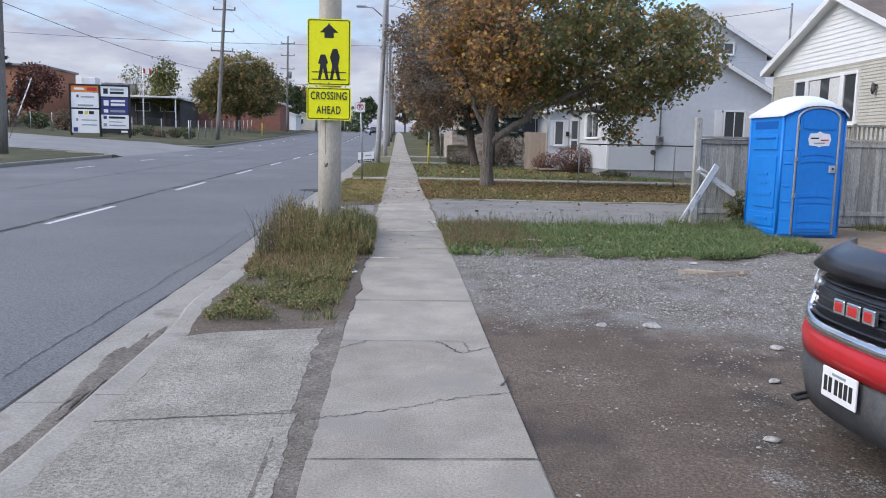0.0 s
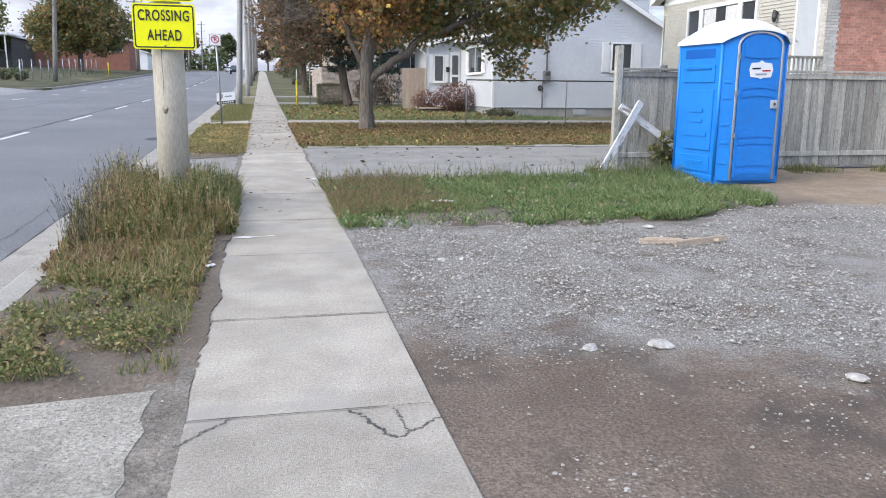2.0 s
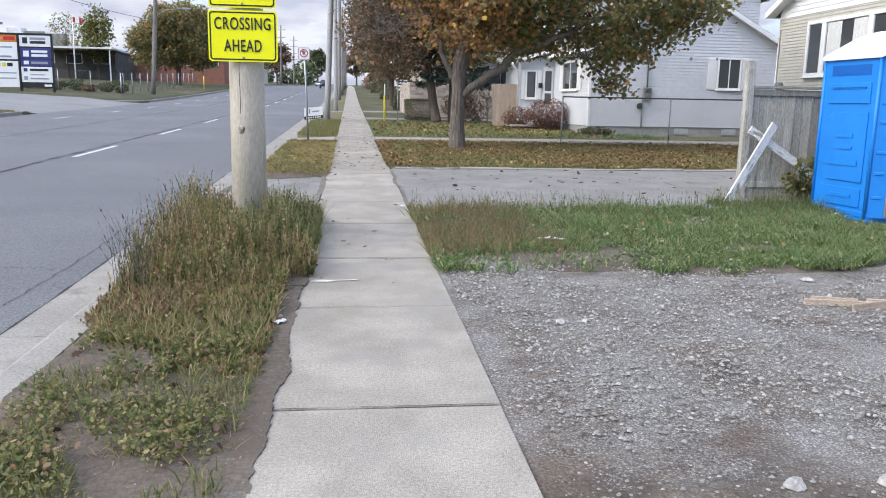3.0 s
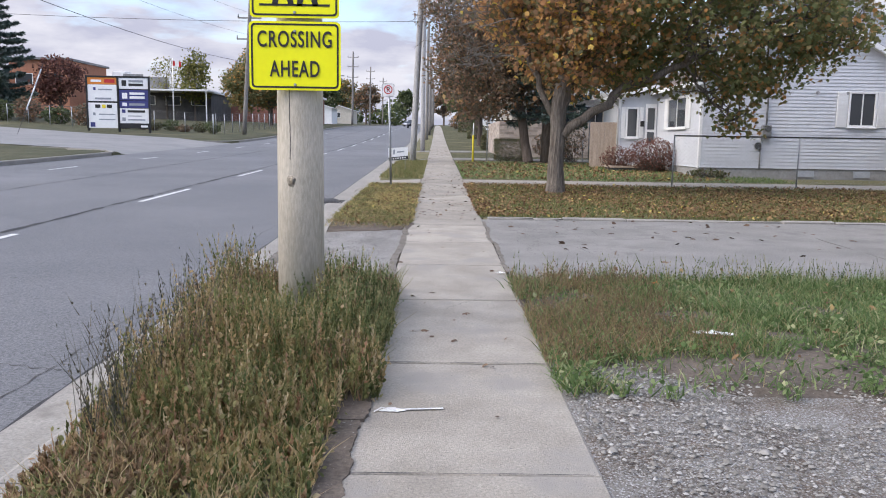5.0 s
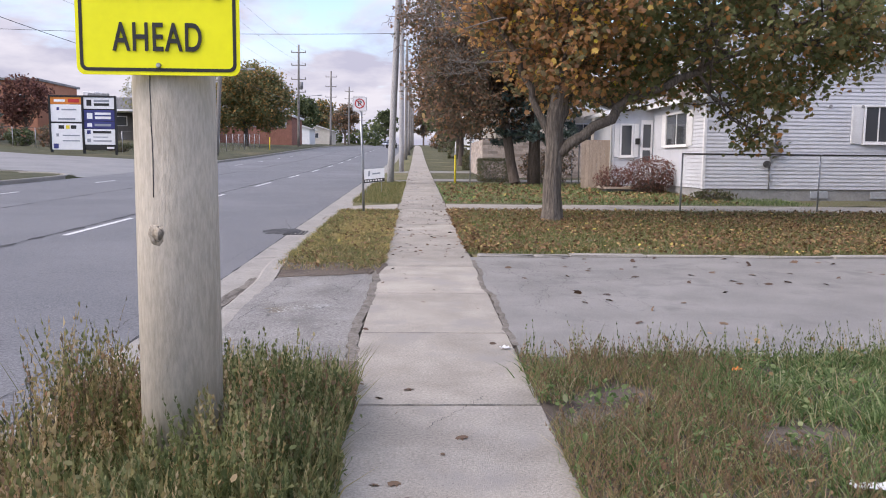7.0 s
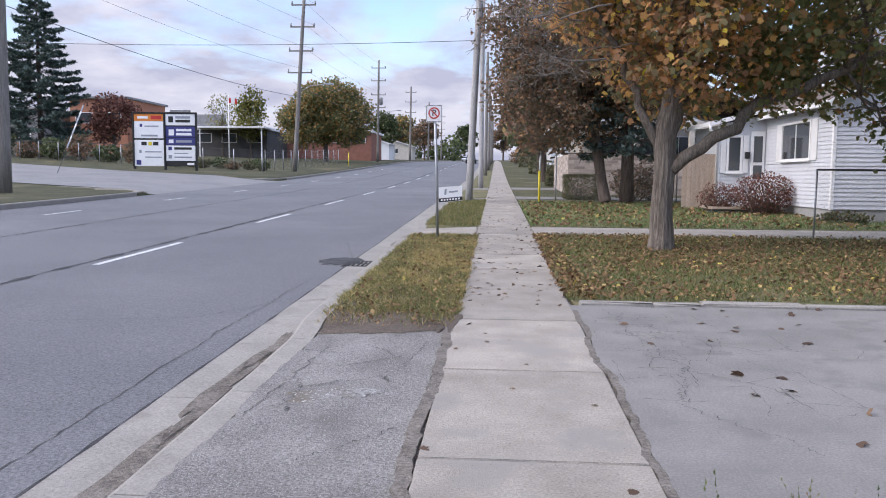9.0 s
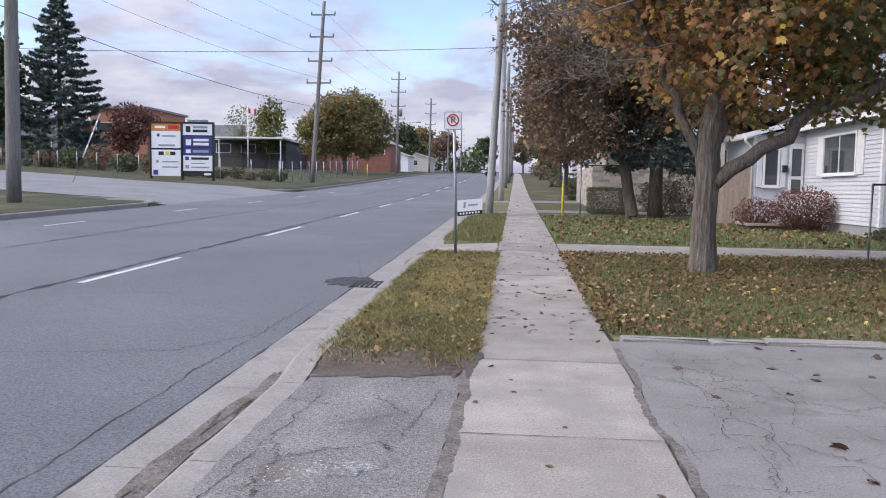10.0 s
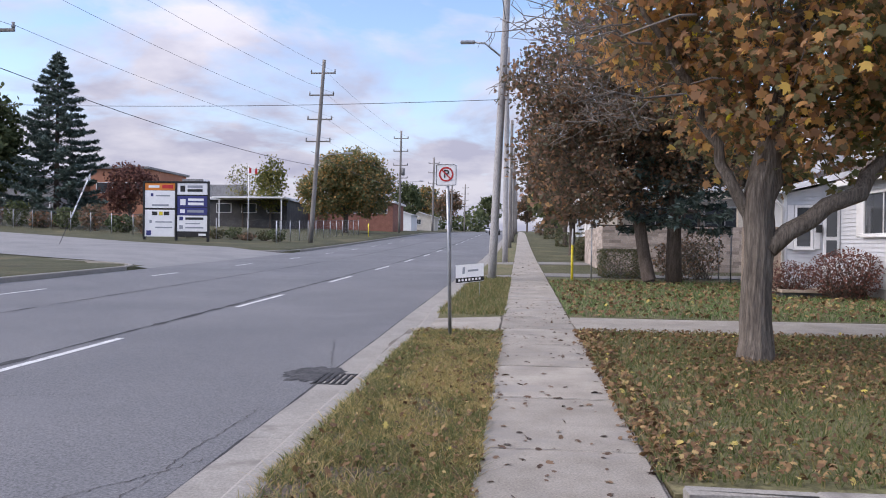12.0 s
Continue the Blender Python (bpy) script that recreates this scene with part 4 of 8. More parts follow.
tip = blob(-1.3, 19.68, 0.62, 0.19, 0.0, 7.7, 90, 0.5, 0.01)
for v in tip.vertices:
    v.co.z += -0.014 - 0.06 * max(0.0, -0.7 - v.co.x) / 1.25 + 0.012
laid("verge_tip_soil", tip, DIRT, "bare brown soil at the tip of the verge", "dirt", "structure")
laid("verge_tip_soil", blob(-0.66, 20.0, 0.1, 0.5, 0.006, 2.2, 70, 0.6, 0.02), DIRT, "brown soil spilling onto the pavement corner", "dirt", "structure")
for k, (a, b) in enumerate(((19.6, 28.85), (31.35, 43.5), (46.1, 55.4), (58.6, 100))):
    laid("verge", strip(-1.925, -0.63, a, b, 0.0, 0.1, wobble=0.05, seed=20 + k, thick=0.1, cols=5, bump_h=0.03, droop=0.1), DIRT if k == 0 else EARTH, "grass verge of short yellowing turf between kerb and pavement", "verge", "structure")

# the lot, the drive and the front lawns
laid("lot_ground", strip(0.6, 5.75, -30, 15.6, -0.012, 0.5, thick=0.1, cols=8, bump_h=0.02), LOT, "bare trodden brown dirt and gravel of the parking lot", "ground", "structure")
laid("lot_ground", strip(5.75, 22, -30, 16.4, -0.012, 0.5, thick=0.1, cols=20, bump_h=0.02), LOT, "bare trodden brown dirt and clay before the fence", "ground", "structure")
laid("grass_soil", blob(3.5, 13.65, 2.9, 2.05, 0.012, 9.1, 90, 0.16), DIRT, "dark soil under a patch of rough grass", "ground", "structure")
laid("driveway", strip(5.7, 42, 16.45, 20.95, 0.0, 0.8, thick=0.1, cols=10), DRIVE, "smooth grey concrete driveway behind the fence", "driveway", "structure")
laid("driveway", strip(0.66, 5.7, 15.55, 20.95, 0.0, 0.8, wobble=0.1, seed=33, thick=0.1, cols=12), DRIVE, "smooth grey concrete driveway with scattered leaves", "driveway", "structure")
edging = thing("driveway_edging", TILT, "low broken concrete edging along the leafy lawn", "kerb", kind="structure")
x, k = 0.74, 0
while x < 14:
    l = rnd.uniform(0.5, 1.3)
    bm = box(x, 20.98, -0.1, x + l - 0.02, 21.14 + rnd.uniform(-0.05, 0.05), 0.035 + rnd.uniform(-0.02, 0.008), 0.015)
    for v in bm.verts:
        v.co.x += rnd.uniform(-0.02, 0.02)
        v.co.y += rnd.uniform(-0.02, 0.02)
    part("edging_stone", bm, CURB, edging)
    x += l
laid("front_lawn", strip(0.66, 30, 21.1, 29.1, 0.0, 0.5, wobble=0.08, seed=41, thick=0.1, cols=20, bump_h=0.05), EARTH, "front lawn thick with fallen maple leaves", "lawn", "structure")
laid("house_path", strip(0.64, 20, 29.15, 31.2, 0.004, 0.5, wobble=0.05, seed=42, thick=0.1, cols=10), CONCRETE, "pale concrete path leading to the grey house", "path", "structure")
laid("front_lawn", strip(0.66, 30, 31.25, 44.5, 0.0, 0.5, wobble=0.08, seed=43, thick=0.1, cols=20, bump_h=0.05), EARTH, "green front lawn with fallen leaves before the house", "lawn", "structure")
laid("neighbour_drive", strip(0.64, 26, 45.0, 47.2, 0.004, 1.0, wobble=0.05, seed=44, thick=0.1, cols=6), DRIVE, "pale concrete driveway of the next house", "driveway", "structure")
laid("neighbour_drive", strip(0.64, 26, 55.5, 58.5, 0.004, 1.0, wobble=0.05, seed=45, thick=0.1, cols=6), DRIVE, "pale concrete driveway further up the street", "driveway", "structure")


# ---- poles and signs by the pavement ----
def utility_pole(x, y, r0, r1, height, material, text, lean=(0.0, 0.0), arms=(), group="utility poles"):
    p = thing("utility_pole", at(x, y), text, "utility pole", group)
    n = 7
    part("pole", tube([(lean[0] * k / n, lean[1] * k / n, -0.3 + (height + 0.3) * k / n) for k in range(n + 1)], [r0 + (r1 - r0) * k / n for k in range(n + 1)], 20 if r0 > 0.16 else 12), material, p)
    for z, half in arms:
        f = z / height
        cx, cy = lean[0] * f, lean[1] * f
        arm = part("crossarm", box(cx - half, cy - 0.06, z - 0.06, cx + half, cy + 0.06, z + 0.06, 0.01), POLE_OLD, p)
        for s in (-1, 1):
            part("insulator", tube([(cx + s * half * 0.95, cy, z + 0.06), (cx + s * half * 0.95, cy, z + 0.14), (cx + s * half * 0.95, cy, z + 0.2), (cx + s * half * 0.95, cy, z + 0.32)], [0.05, 0.09, 0.05, 0.07], 8), GREYWALL, arm)
    return p


school_pole = utility_pole(-1.245, 13.3, 0.185, 0.145, 11.5, POLE_NEW, "pale smooth wooden utility pole rising from the weeds")
knot = tube([(0, -0.174, 0), (0, -0.181, 0), (0, -0.182, 0), (0, -0.178, 0)], [0.042, 0.036, 0.026, 0.012], 18)
for v in knot.verts:
    v.co.x, v.co.z = -0.035 + v.co.x * (1 + 0.35 * noise.noise((v.co.x * 40, v.co.z * 40, 2))), 1.2 + 1.25 * v.co.z * (1 + 0.35 * noise.noise((v.co.x * 40, v.co.z * 40, 7)))
    v.co.y += 0.003
part("knot", knot, KNOT, school_pole, "worn knot")
split_line = []
for k in range(25):
    z = 1.36 + 0.034 * k
    a = radians(-107) + 0.035 * noise.noise((z * 3, 1.0, 4.0)) + 0.012 * noise.noise((z * 14, 3.0, 4.0))
    r = 0.185 - 0.04 * (z + 0.3) / 11.8 - 0.0005
    split_line.append((r * math.cos(a), r * math.sin(a), z))
part("check", tube(split_line, [0.0025 + 0.0018 * abs(noise.noise((k * 0.7, 2, 2))) for k in range(25)], 5), TAR, school_pole)


def sign_plate(parent, name, w, h, z, y, border):
    plate = part(name, prism(rounded(w, h, 0.035, 0, z), 0.004, pose(0, y, 0)), YELLOW, parent)
    outer, inner = rounded(w - 0.03, h - 0.03, 0.03, 0, z), rounded(w - 0.03 - 2 * border, h - 0.03 - 2 * border, 0.02, 0, z)
    bm = bmesh.new()
    a = [bm.verts.new((px, y - 0.002, pz)) for px, pz in outer]
    b = [bm.verts.new((px, y - 0.002, pz)) for px, pz in inner]
    for i in range(len(a)):
        bm.faces.new((a[i], a[(i + 1) % len(a)], b[(i + 1) % len(a)], b[i]))
    part("border", bm, BLACK, plate)
    for dz in (h / 2 - 0.07, -h / 2 + 0.04):
        part("bolt", tube([(0, y - 0.001, z + dz), (0, y - 0.012, z + dz)], [0.012, 0.009], 8), STEEL, plate)
    return plate


crossing = thing("crossing_sign", at(-1.245, 13.09), "bright yellow crossing-ahead sign with black border on a pole", "road sign")
upper = sign_plate(crossing, "symbol_plate", 0.66, 1.0, 2.905, 0.0, 0.014)
lower = sign_plate(crossing, "word_plate", 0.68, 0.50, 2.13, 0.0, 0.014)
for word, z in (("CROSSING", 2.245), ("AHEAD", 2.03)):
    me = lettering(word, 0.165)
    w = max(v.co.x for v in me.vertices) - min(v.co.x for v in me.vertices)
    want = 0.55 if word == "CROSSING" else 0.37
    for v in me.vertices:
        v.co.x *= want / w
    me.transform(pose(0, -0.005, z))
    part("letters", me, BLACK, lower)
part("arrow", prism([(-0.14, 3.2), (0, 3.33), (0.14, 3.2), (0.07, 3.2), (0.07, 3.12), (-0.07, 3.12), (-0.07, 3.2)], 0.003, pose(0, -0.004, 0)), BLACK, upper)
part("crossing_line", prism([(-0.26, 2.60), (0.26, 2.60), (0.26, 2.615), (-0.26, 2.615)], 0.003, pose(0, -0.004, 0)), BLACK, upper)
part("crossing_line", prism([(-0.26, 2.49), (0.26, 2.49), (0.26, 2.505), (-0.26, 2.505)], 0.003, pose(0, -0.004, 0)), BLACK, upper)
for x, z0, z1 in ((-0.09, 2.5, 2.9), (0.09, 2.49, 2.99)):
    part("symbol_block", prism([(x - 0.075, z0), (x - 0.035, z0), (x, z0 + 0.16), (x + 0.045, z0), (x + 0.085, z0), (x + 0.05, z0 + 0.22), (x + 0.075, z1 - 0.15), (x + 0.035, z1 - 0.03), (x - 0.035, z1 - 0.03), (x - 0.075, z1 - 0.16), (x - 0.04, z0 + 0.22)], 0.003, pose(0, -0.004, 0)), BLACK, upper)

no_parking = thing("parking_sign", at(-1.42, 28.15), "white no-parking sign with red ring on a steel post", "road sign")
part("post", tube([(0.03, 0, -0.2), (0.0, 0, 1.3), (-0.05, 0, 2.62)], 0.028, 8), STEEL, no_parking)
plate = part("plate", prism(rounded(0.33, 0.34, 0.03, -0.06, 2.52), 0.004, pose(0, -0.036, 0)), WHITE, no_parking)
bm = bmesh.new()
for w0, w1 in ((0.315, 0.30),):
    a = [bm.verts.new((px, -0.039, pz)) for px, pz in rounded(w0, w0 + 0.01, 0.025, -0.06, 2.52)]
    b = [bm.verts.new((px, -0.039, pz)) for px, pz in rounded(w1, w1 + 0.01, 0.02, -0.06, 2.52)]
    for i in range(len(a)):
        bm.faces.new((a[i], a[(i + 1) % len(a)], b[(i + 1) % len(a)], b[i]))
part("border", bm, BLACK, plate)
bm = bmesh.new()
ring = [[bm.verts.new((-0.06 + r * math.cos(k * math.pi / 14), -0.042, 2.53 + r * math.sin(k * math.pi / 14))) for k in range(28)] for r in (0.115, 0.09)]
for k in range(28):
    bm.faces.new((ring[0][k], ring[0][(k + 1) % 28], ring[1][(k + 1) % 28], ring[1][k]))
part("ring", bm, REDPRINT, plate)
me = lettering("P", 0.17, 0.002)
me.transform(pose(-0.06, -0.040, 2.53))
part("letter", me, BLACK, plate)
part("slash", prism([(-0.145, 2.6), (-0.13, 2.615), (0.025, 2.46), (0.01, 2.445)], 0.002, pose(0, -0.045, 0)), REDPRINT, plate)

lawn_sign = thing("lawn_sign", at(-1.55, 35.6, 0, 4), "small white printed lawn sign on wire legs", "lawn sign")
board = part("panel", prism([(-0.36, 0.32), (0.34, 0.4), (0.33, 0.84), (-0.37, 0.78)], 0.012), WHITE, lawn_sign)
part("dark_band", prism([(-0.36, 0.33), (0.34, 0.41), (0.338, 0.52), (-0.362, 0.45)], 0.003, pose(0, -0.004, 0)), BLACK, board)
for k in range(7):
    part("print_bar", prism([(-0.3 + 0.085 * k, 0.37 + 0.0097 * k), (-0.25 + 0.085 * k, 0.376 + 0.0097 * k), (-0.25 + 0.085 * k, 0.43 + 0.0097 * k), (-0.3 + 0.085 * k, 0.424 + 0.0097 * k)], 0.002, pose(0, -0.0065, 0)), WHITE, board)
part("print_bar", prism([(-0.06, 0.62), (0.2, 0.65), (0.2, 0.7), (-0.06, 0.67)], 0.003, pose(0, -0.004, 0)), GREYPRINT, board)
part("print_mark", prism([(-0.2, 0.56), (-0.14, 0.57), (-0.13, 0.74), (-0.19, 0.73)], 0.003, pose(0, -0.004, 0)), GREYPRINT, board)
for x in (-0.25, 0.24):
    part("leg", tube([(x, 0.006, -0.15), (x, 0.006, 0.5)], 0.006, 6), STEEL, lawn_sign)

POLES_R = [(-1.27, 42.6, 0.145, 0.11, 11.5, (0.5, 0.0)), (-1.1, 58.3, 0.15, 0.12, 11.5, (0.0, 0.0)), (-1.2, 84, 0.16, 0.12, 11, (0.1, 0.0)), (-1.2, 112, 0.16, 0.12, 11, (0.1, 0)), (-1.2, 146, 0.16, 0.12, 11, (0, 0)), (-1.2, 185, 0.16, 0.12, 11, (0.1, 0)), (-1.2, 230, 0.16, 0.12, 11, (0, 0))]
for k, (x, y, r0, r1, h, lean) in enumerate(POLES_R):
    p = utility_pole(x, y, r0, r1, h, POLE_CONC if k < 2 else POLE_OLD, "pale grey round utility pole beside the pavement" if k < 2 else "weathered grey wooden utility pole beside the pavement", lean, ((h - 0.6, 0.9),) if k > 2 else ())
    if k in (0, 3):
        part("lamp_arm", tube([(0.3, 0, 7.5), (-0.3, 0, 8.0), (-0.7, 0, 8.05)], 0.035, 6), STEEL, p)
        part("lamp_head", box(-1.15, -0.1, 8.0, -0.65, 0.1, 8.1, 0.03), STEEL, p)
    if k == 1:
        part("bracket", tube([(0, 0, 5.0), (1.2, 0, 5.1)], 0.035, 6), STEEL, p)
POLES_L = [(-22.1, 46, 0.31, 0.22, 17), (-19.3, 86, 0.22, 0.15, 16.6), (-19.2, 138, 0.21, 0.14, 16), (-18.6, 180, 0.25, 0.16, 15.5), (-18.6, 225, 0.25, 0.16, 15.5), (-18.6, 275, 0.25, 0.16, 15.5)]
for k, (x, y, r0, r1, h) in enumerate(POLES_L):
    p = utility_pole(x, y, r0, r1, h, POLE_OLD, "tall weathered wooden power pole with several crossarms", (1.1 if k == 1 else 0.2, 0), tuple((h - d, 1.15) for d in (1.2, 3.2, 5.4, 7.4)))
    if k in (1, 2):
        part("lamp_arm", tube([(0.55, 0, 7.4), (1.6, 0, 8.0), (3.2, 0, 8.15)], 0.04, 6), STEEL, p)
        part("lamp_head", box(3.1, -0.14, 8.05, 3.8, 0.14, 8.22, 0.03), STEEL, p)
    if k == 2:
        part("transformer", tube([(0.55, 0, 9.0), (0.55, 0, 9.1), (0.55, 0, 10.1), (0.55, 0, 10.2)], [0.15, 0.28, 0.28, 0.15], 12), GREYWALL, p)


def wire(a, b, sag, r=0.014):
    r *= 0.75
    pts = [a.lerp(b, k / 16) - Vector((0, 0, sag * 4 * (k / 16) * (1 - k / 16))) for k in range(17)]
    solo("power_line", tube(pts, r, 5), WIRE, Matrix(), "thin dark overhead power line between poles", "power line", "overhead lines")


def on(x, y, z):
    return at(x, y).translation + Vector((0, 0, z))


for k in range(len(POLES_L) - 1):
    xa, ya, _, _, ha = POLES_L[k]
    xb, yb, _, _, hb = POLES_L[k + 1]
    for d in (1.0, 3.0, 5.2, 7.2):
        for s in (1.05,):
            if k < 2:
                wire(on(xa + 0.2 + s, ya, ha - d), on(xb + (1.0 if k == 0 else 0.2) + s, yb, hb - d), 0.5, 0.012)
    wire(on(xa, ya, 8.3), on(xb + 0.4, yb, 7.0), 0.5, 0.025)
for d in (1.0, 3.0, 5.2, 7.2):
    for s in (1.05,):
        wire(on(-23.5 + s, 2, 17 - d), on(-22.0 + s, 46, 17 - d), 0.5, 0.012)
wire(on(-23.5, 2, 8.6), on(-22.1, 46, 8.3), 0.4, 0.025)
wire(on(-1.0, 42.6, 6.1), on(-22.0, 46, 6.6), 0.15, 0.014)
wire(on(-1.245, 13.4, 9.6), on(-0.85, 42.6, 9.6), 0.35)
wire(on(-1.245, 13.4, 8.8), on(-0.9, 42.6, 8.8), 0.35, 0.02)
for a, b in zip(POLES_R, POLES_R[1:4]):
    wire(on(a[0] + a[5][0] * 0.8, a[1], 9.6), on(b[0], b[1], 9.6), 0.3)
    wire(on(a[0] + a[5][0] * 0.8, a[1], 8.8), on(b[0], b[1], 8.8), 0.3, 0.02)

# street drain
drain = thing("drain_grate", TILT, "cast iron street drain grate by the kerb", "drain")
for k in range(8):
    part("bar", box(-2.72 + 0.075 * k, 24.9, -0.17, -2.685 + 0.075 * k, 25.5, -0.132, 0.004), IRON, drain)
for y in (24.86, 25.18, 25.5):
    part("rail", box(-2.74, y, -0.18, -2.12, y + 0.035, -0.138, 0.004), IRON, drain)

for x, y, h, r, m, text in ((1.46, 43.0, 1.75, 0.045, YELLOWPOST, "bright yellow painted marker post in the grass"), ):
    p = thing("marker_post", at(x, y), text, "post")
    part("post", tube([(0, 0, -0.2), (0, 0, h - 0.55)], r, 10), m, p)
    part("tip", tube([(0, 0, h - 0.55), (0.01, 0, h)], [r * 0.8, r * 0.5], 8), WHITE, p)


# ---- portable toilet ----
def portable_toilet():
    t = thing("portable_toilet", at(7.26, 15.1, 0.0, 5), "bright blue plastic portable toilet with white domed roof", "portable toilet")
    W, D, H = 0.6, 0.58, 2.19
    FRONT, CUT = -D - 0.05, 0.13

    def arch(u):
        return 0.19 * (1 - abs(u) ** 2.3)

    def front_y(x):
        """The front bows out: flat over the door, slanting back to the corners."""
        return FRONT + CUT * max(0.0, (abs(x) - 0.4) / (W - 0.4))
    part("skid", box(-W - 0.01, -D + 0.05, -0.03, W + 0.01, D + 0.01, 0.1, 0.02), BLUE, t)
    bm = bmesh.new()
    xs = [-W, -0.5, -0.4, -0.27, -0.13, 0, 0.13, 0.27, 0.4, 0.5, W]
    low = [bm.verts.new((x, front_y(x), 0.05)) for x in xs] + [bm.verts.new((W, D, 0.05)), bm.verts.new((-W, D, 0.05))]
    top = [bm.verts.new((x, front_y(x), H + arch(x / W))) for x in xs] + [bm.verts.new((W, D, H)), bm.verts.new((-W, D, H))]
    n = len(low)
    for k in range(n):
        bm.faces.new((low[k], low[(k + 1) % n], top[(k + 1) % n], top[k]))
    bm.faces.new(low[::-1])
    bmesh.ops.recalc_face_normals(bm, faces=bm.faces)
    shell = part("shell", bm, BLUE, t)
    for s in (-1, 1):
        for y in (front_y(W), D):
            part("corner_post", tube([(s * W, y, 0.03), (s * W, y, H)], 0.026, 8), BLUE, t)
        part("base_rail", box(s * W - 0.02, -D + 0.1, 0.04, s * W + 0.02, D, 0.12, 0.01), BLUE, t)
        # stepped mouldings on the side walls
        for pts in ([(-0.4, 0.16), (0.3, 0.16), (0.4, 0.24), (0.4, 0.42), (-0.4, 0.42)],
                    [(-0.4, 0.5), (0.28, 0.5), (0.4, 0.6), (0.4, 1.36), (0.26, 1.45), (-0.4, 1.45)],
                    [(-0.4, 1.56), (0.4, 1.56), (0.4, 1.84), (-0.4, 1.84)]):
            m = prism([(a * s, b) for a, b in pts], 0.022)
            bmesh.ops.bevel(m, geom=m.edges[:], offset=0.008, segments=1, affect="EDGES")
            m.transform(pose(s * W, 0.02, 0, 0, 0, 90 * s) @ Matrix.Translation((0, -0.02, 0)))
            part("moulding", m, BLUE, shell)
        for z0, z1, half in ((0.72, 0.8, 0.3), (0.94, 1.0, 0.17), (1.1, 1.16, 0.17), (0.28, 0.33, 0.24), (1.76, 1.79, 0.33)):
            m = prism(rounded(2 * half, z1 - z0, 0.025, 0, (z0 + z1) / 2), 0.016)
            m.transform(pose(s * W, 0.02, 0, 0, 0, 90 * s) @ Matrix.Translation((0, -0.034, 0)))
            part("rib", m, BLUE, shell)
        part("vent_slot", box(s * W - 0.004, -0.34, 1.94, s * W + 0.008, 0.42, 2.08), DEEPBLUE, shell)
        # ribs on the slanting cheeks beside the door
        for z in (0.3, 0.62, 0.9, 1.3, 1.55):
            m = box(-0.06, -0.012, z, 0.06, 0.01, z + 0.045, 0.006)
            m.transform(pose(s * 0.5, front_y(0.5), 0, 0, 0, s * 33))
            part("rib", m, BLUE, shell)
    # door with round grey jambs and a rounded head
    def head(x0, x1, z0, z1, h=0.16):
        return [(x0, z0), (x1, z0), (x1, z1)] + [((x0 + x1) / 2 + (x1 - x0) / 2 * math.cos(radians(a)), z1 + h * math.sin(radians(a))) for a in range(10, 180, 10)] + [(x0, z1)]
    jamb = head(-0.4, 0.4, 0.06, 2.12, 0.2)
    part("door_jamb", tube([(x, FRONT - 0.012, z) for x, z in jamb[1:] + jamb[:1]], 0.02, 8), GREYPLASTIC, t, "grey tubular door jamb")
    door = part("door", prism(head(-0.37, 0.37, 0.1, 2.1, 0.18), 0.024, pose(0, FRONT - 0.022, 0)), BLUE, t)
    for z0, z1, b in ((0.14, 0.2, 0.02), (0.26, 0.56, 0.03), (0.6, 0.67, 0.03), (0.71, 0.78, 0.03), (1.32, 1.4, 0.05), (1.44, 1.51, 0.05), (1.96, 2.16, -0.03)):
        pts = [(-0.31 + 0.062 * k, z0 + b * math.cos((k - 5) / 5 * 1.4)) for k in range(11)] + [(0.31 - 0.062 * k, z1 + b * math.cos((5 - k) / 5 * 1.4)) for k in range(11)]
        part("moulding", prism(pts, 0.016, pose(0, FRONT - 0.036, 0)), BLUE, door)
    hexa = [(-0.22, 1.76), (-0.19, 1.65), (-0.05, 1.64), (0.0, 1.62), (0.05, 1.64), (0.19, 1.65), (0.22, 1.76), (0.19, 1.86), (0.06, 1.87), (0.0, 1.9), (-0.06, 1.87), (-0.19, 1.86)]
    badge = part("badge", prism(hexa, 0.006, pose(0.02, FRONT - 0.03, 0)), WHITE, door, "white label with unreadable dark script")
    for x0, x1, z, m in ((-0.17, -0.02, 1.775, BLACK), (0.02, 0.17, 1.745, REDPRINT), (-0.1, 0.1, 1.69, GREYPRINT)):
        part("print_bar", prism([(x0, z - 0.012), (x1, z - 0.006), (x1, z + 0.018), (x0, z + 0.012)], 0.003, pose(0.02, FRONT - 0.034, 0)), m, badge)
    latch = part("latch", box(0.24, FRONT - 0.055, 1.17, 0.36, FRONT - 0.02, 1.3, 0.008), GREYPLASTIC, door)
    part("indicator", tube([(0.3, FRONT - 0.055, 1.24), (0.3, FRONT - 0.065, 1.24)], 0.022, 10), DARKSTEEL, latch)
    for z in (0.75, 1.4, 1.95):
        part("hinge", box(-0.43, FRONT - 0.035, z - 0.04, -0.37, FRONT - 0.005, z + 0.04, 0.006), STEEL, door)
    # white roof, arched from side to side, its front lip following the arch
    bm = bmesh.new()
    nx, ny = 24, 12
    rows = []
    for j in range(ny + 1):
        v = -1 + 2 * j / ny
        row = []
        for i in range(nx + 1):
            u = -1 + 2 * i / nx
            z = H + 0.015 + arch(u) + 0.15 * (1 - abs(u) ** 3) * (1 - abs(v) ** 2.5) * (1 if abs(u) > 0.62 else 1.1)
            y = D + 0.05 if v > 0.999 else front_y(u * W) - 0.045 + (v + 1) / 2 * (D + 0.05 - front_y(u * W) + 0.045)
            row.append(bm.verts.new((u * (W + 0.04), y, z)))
        rows.append(row)
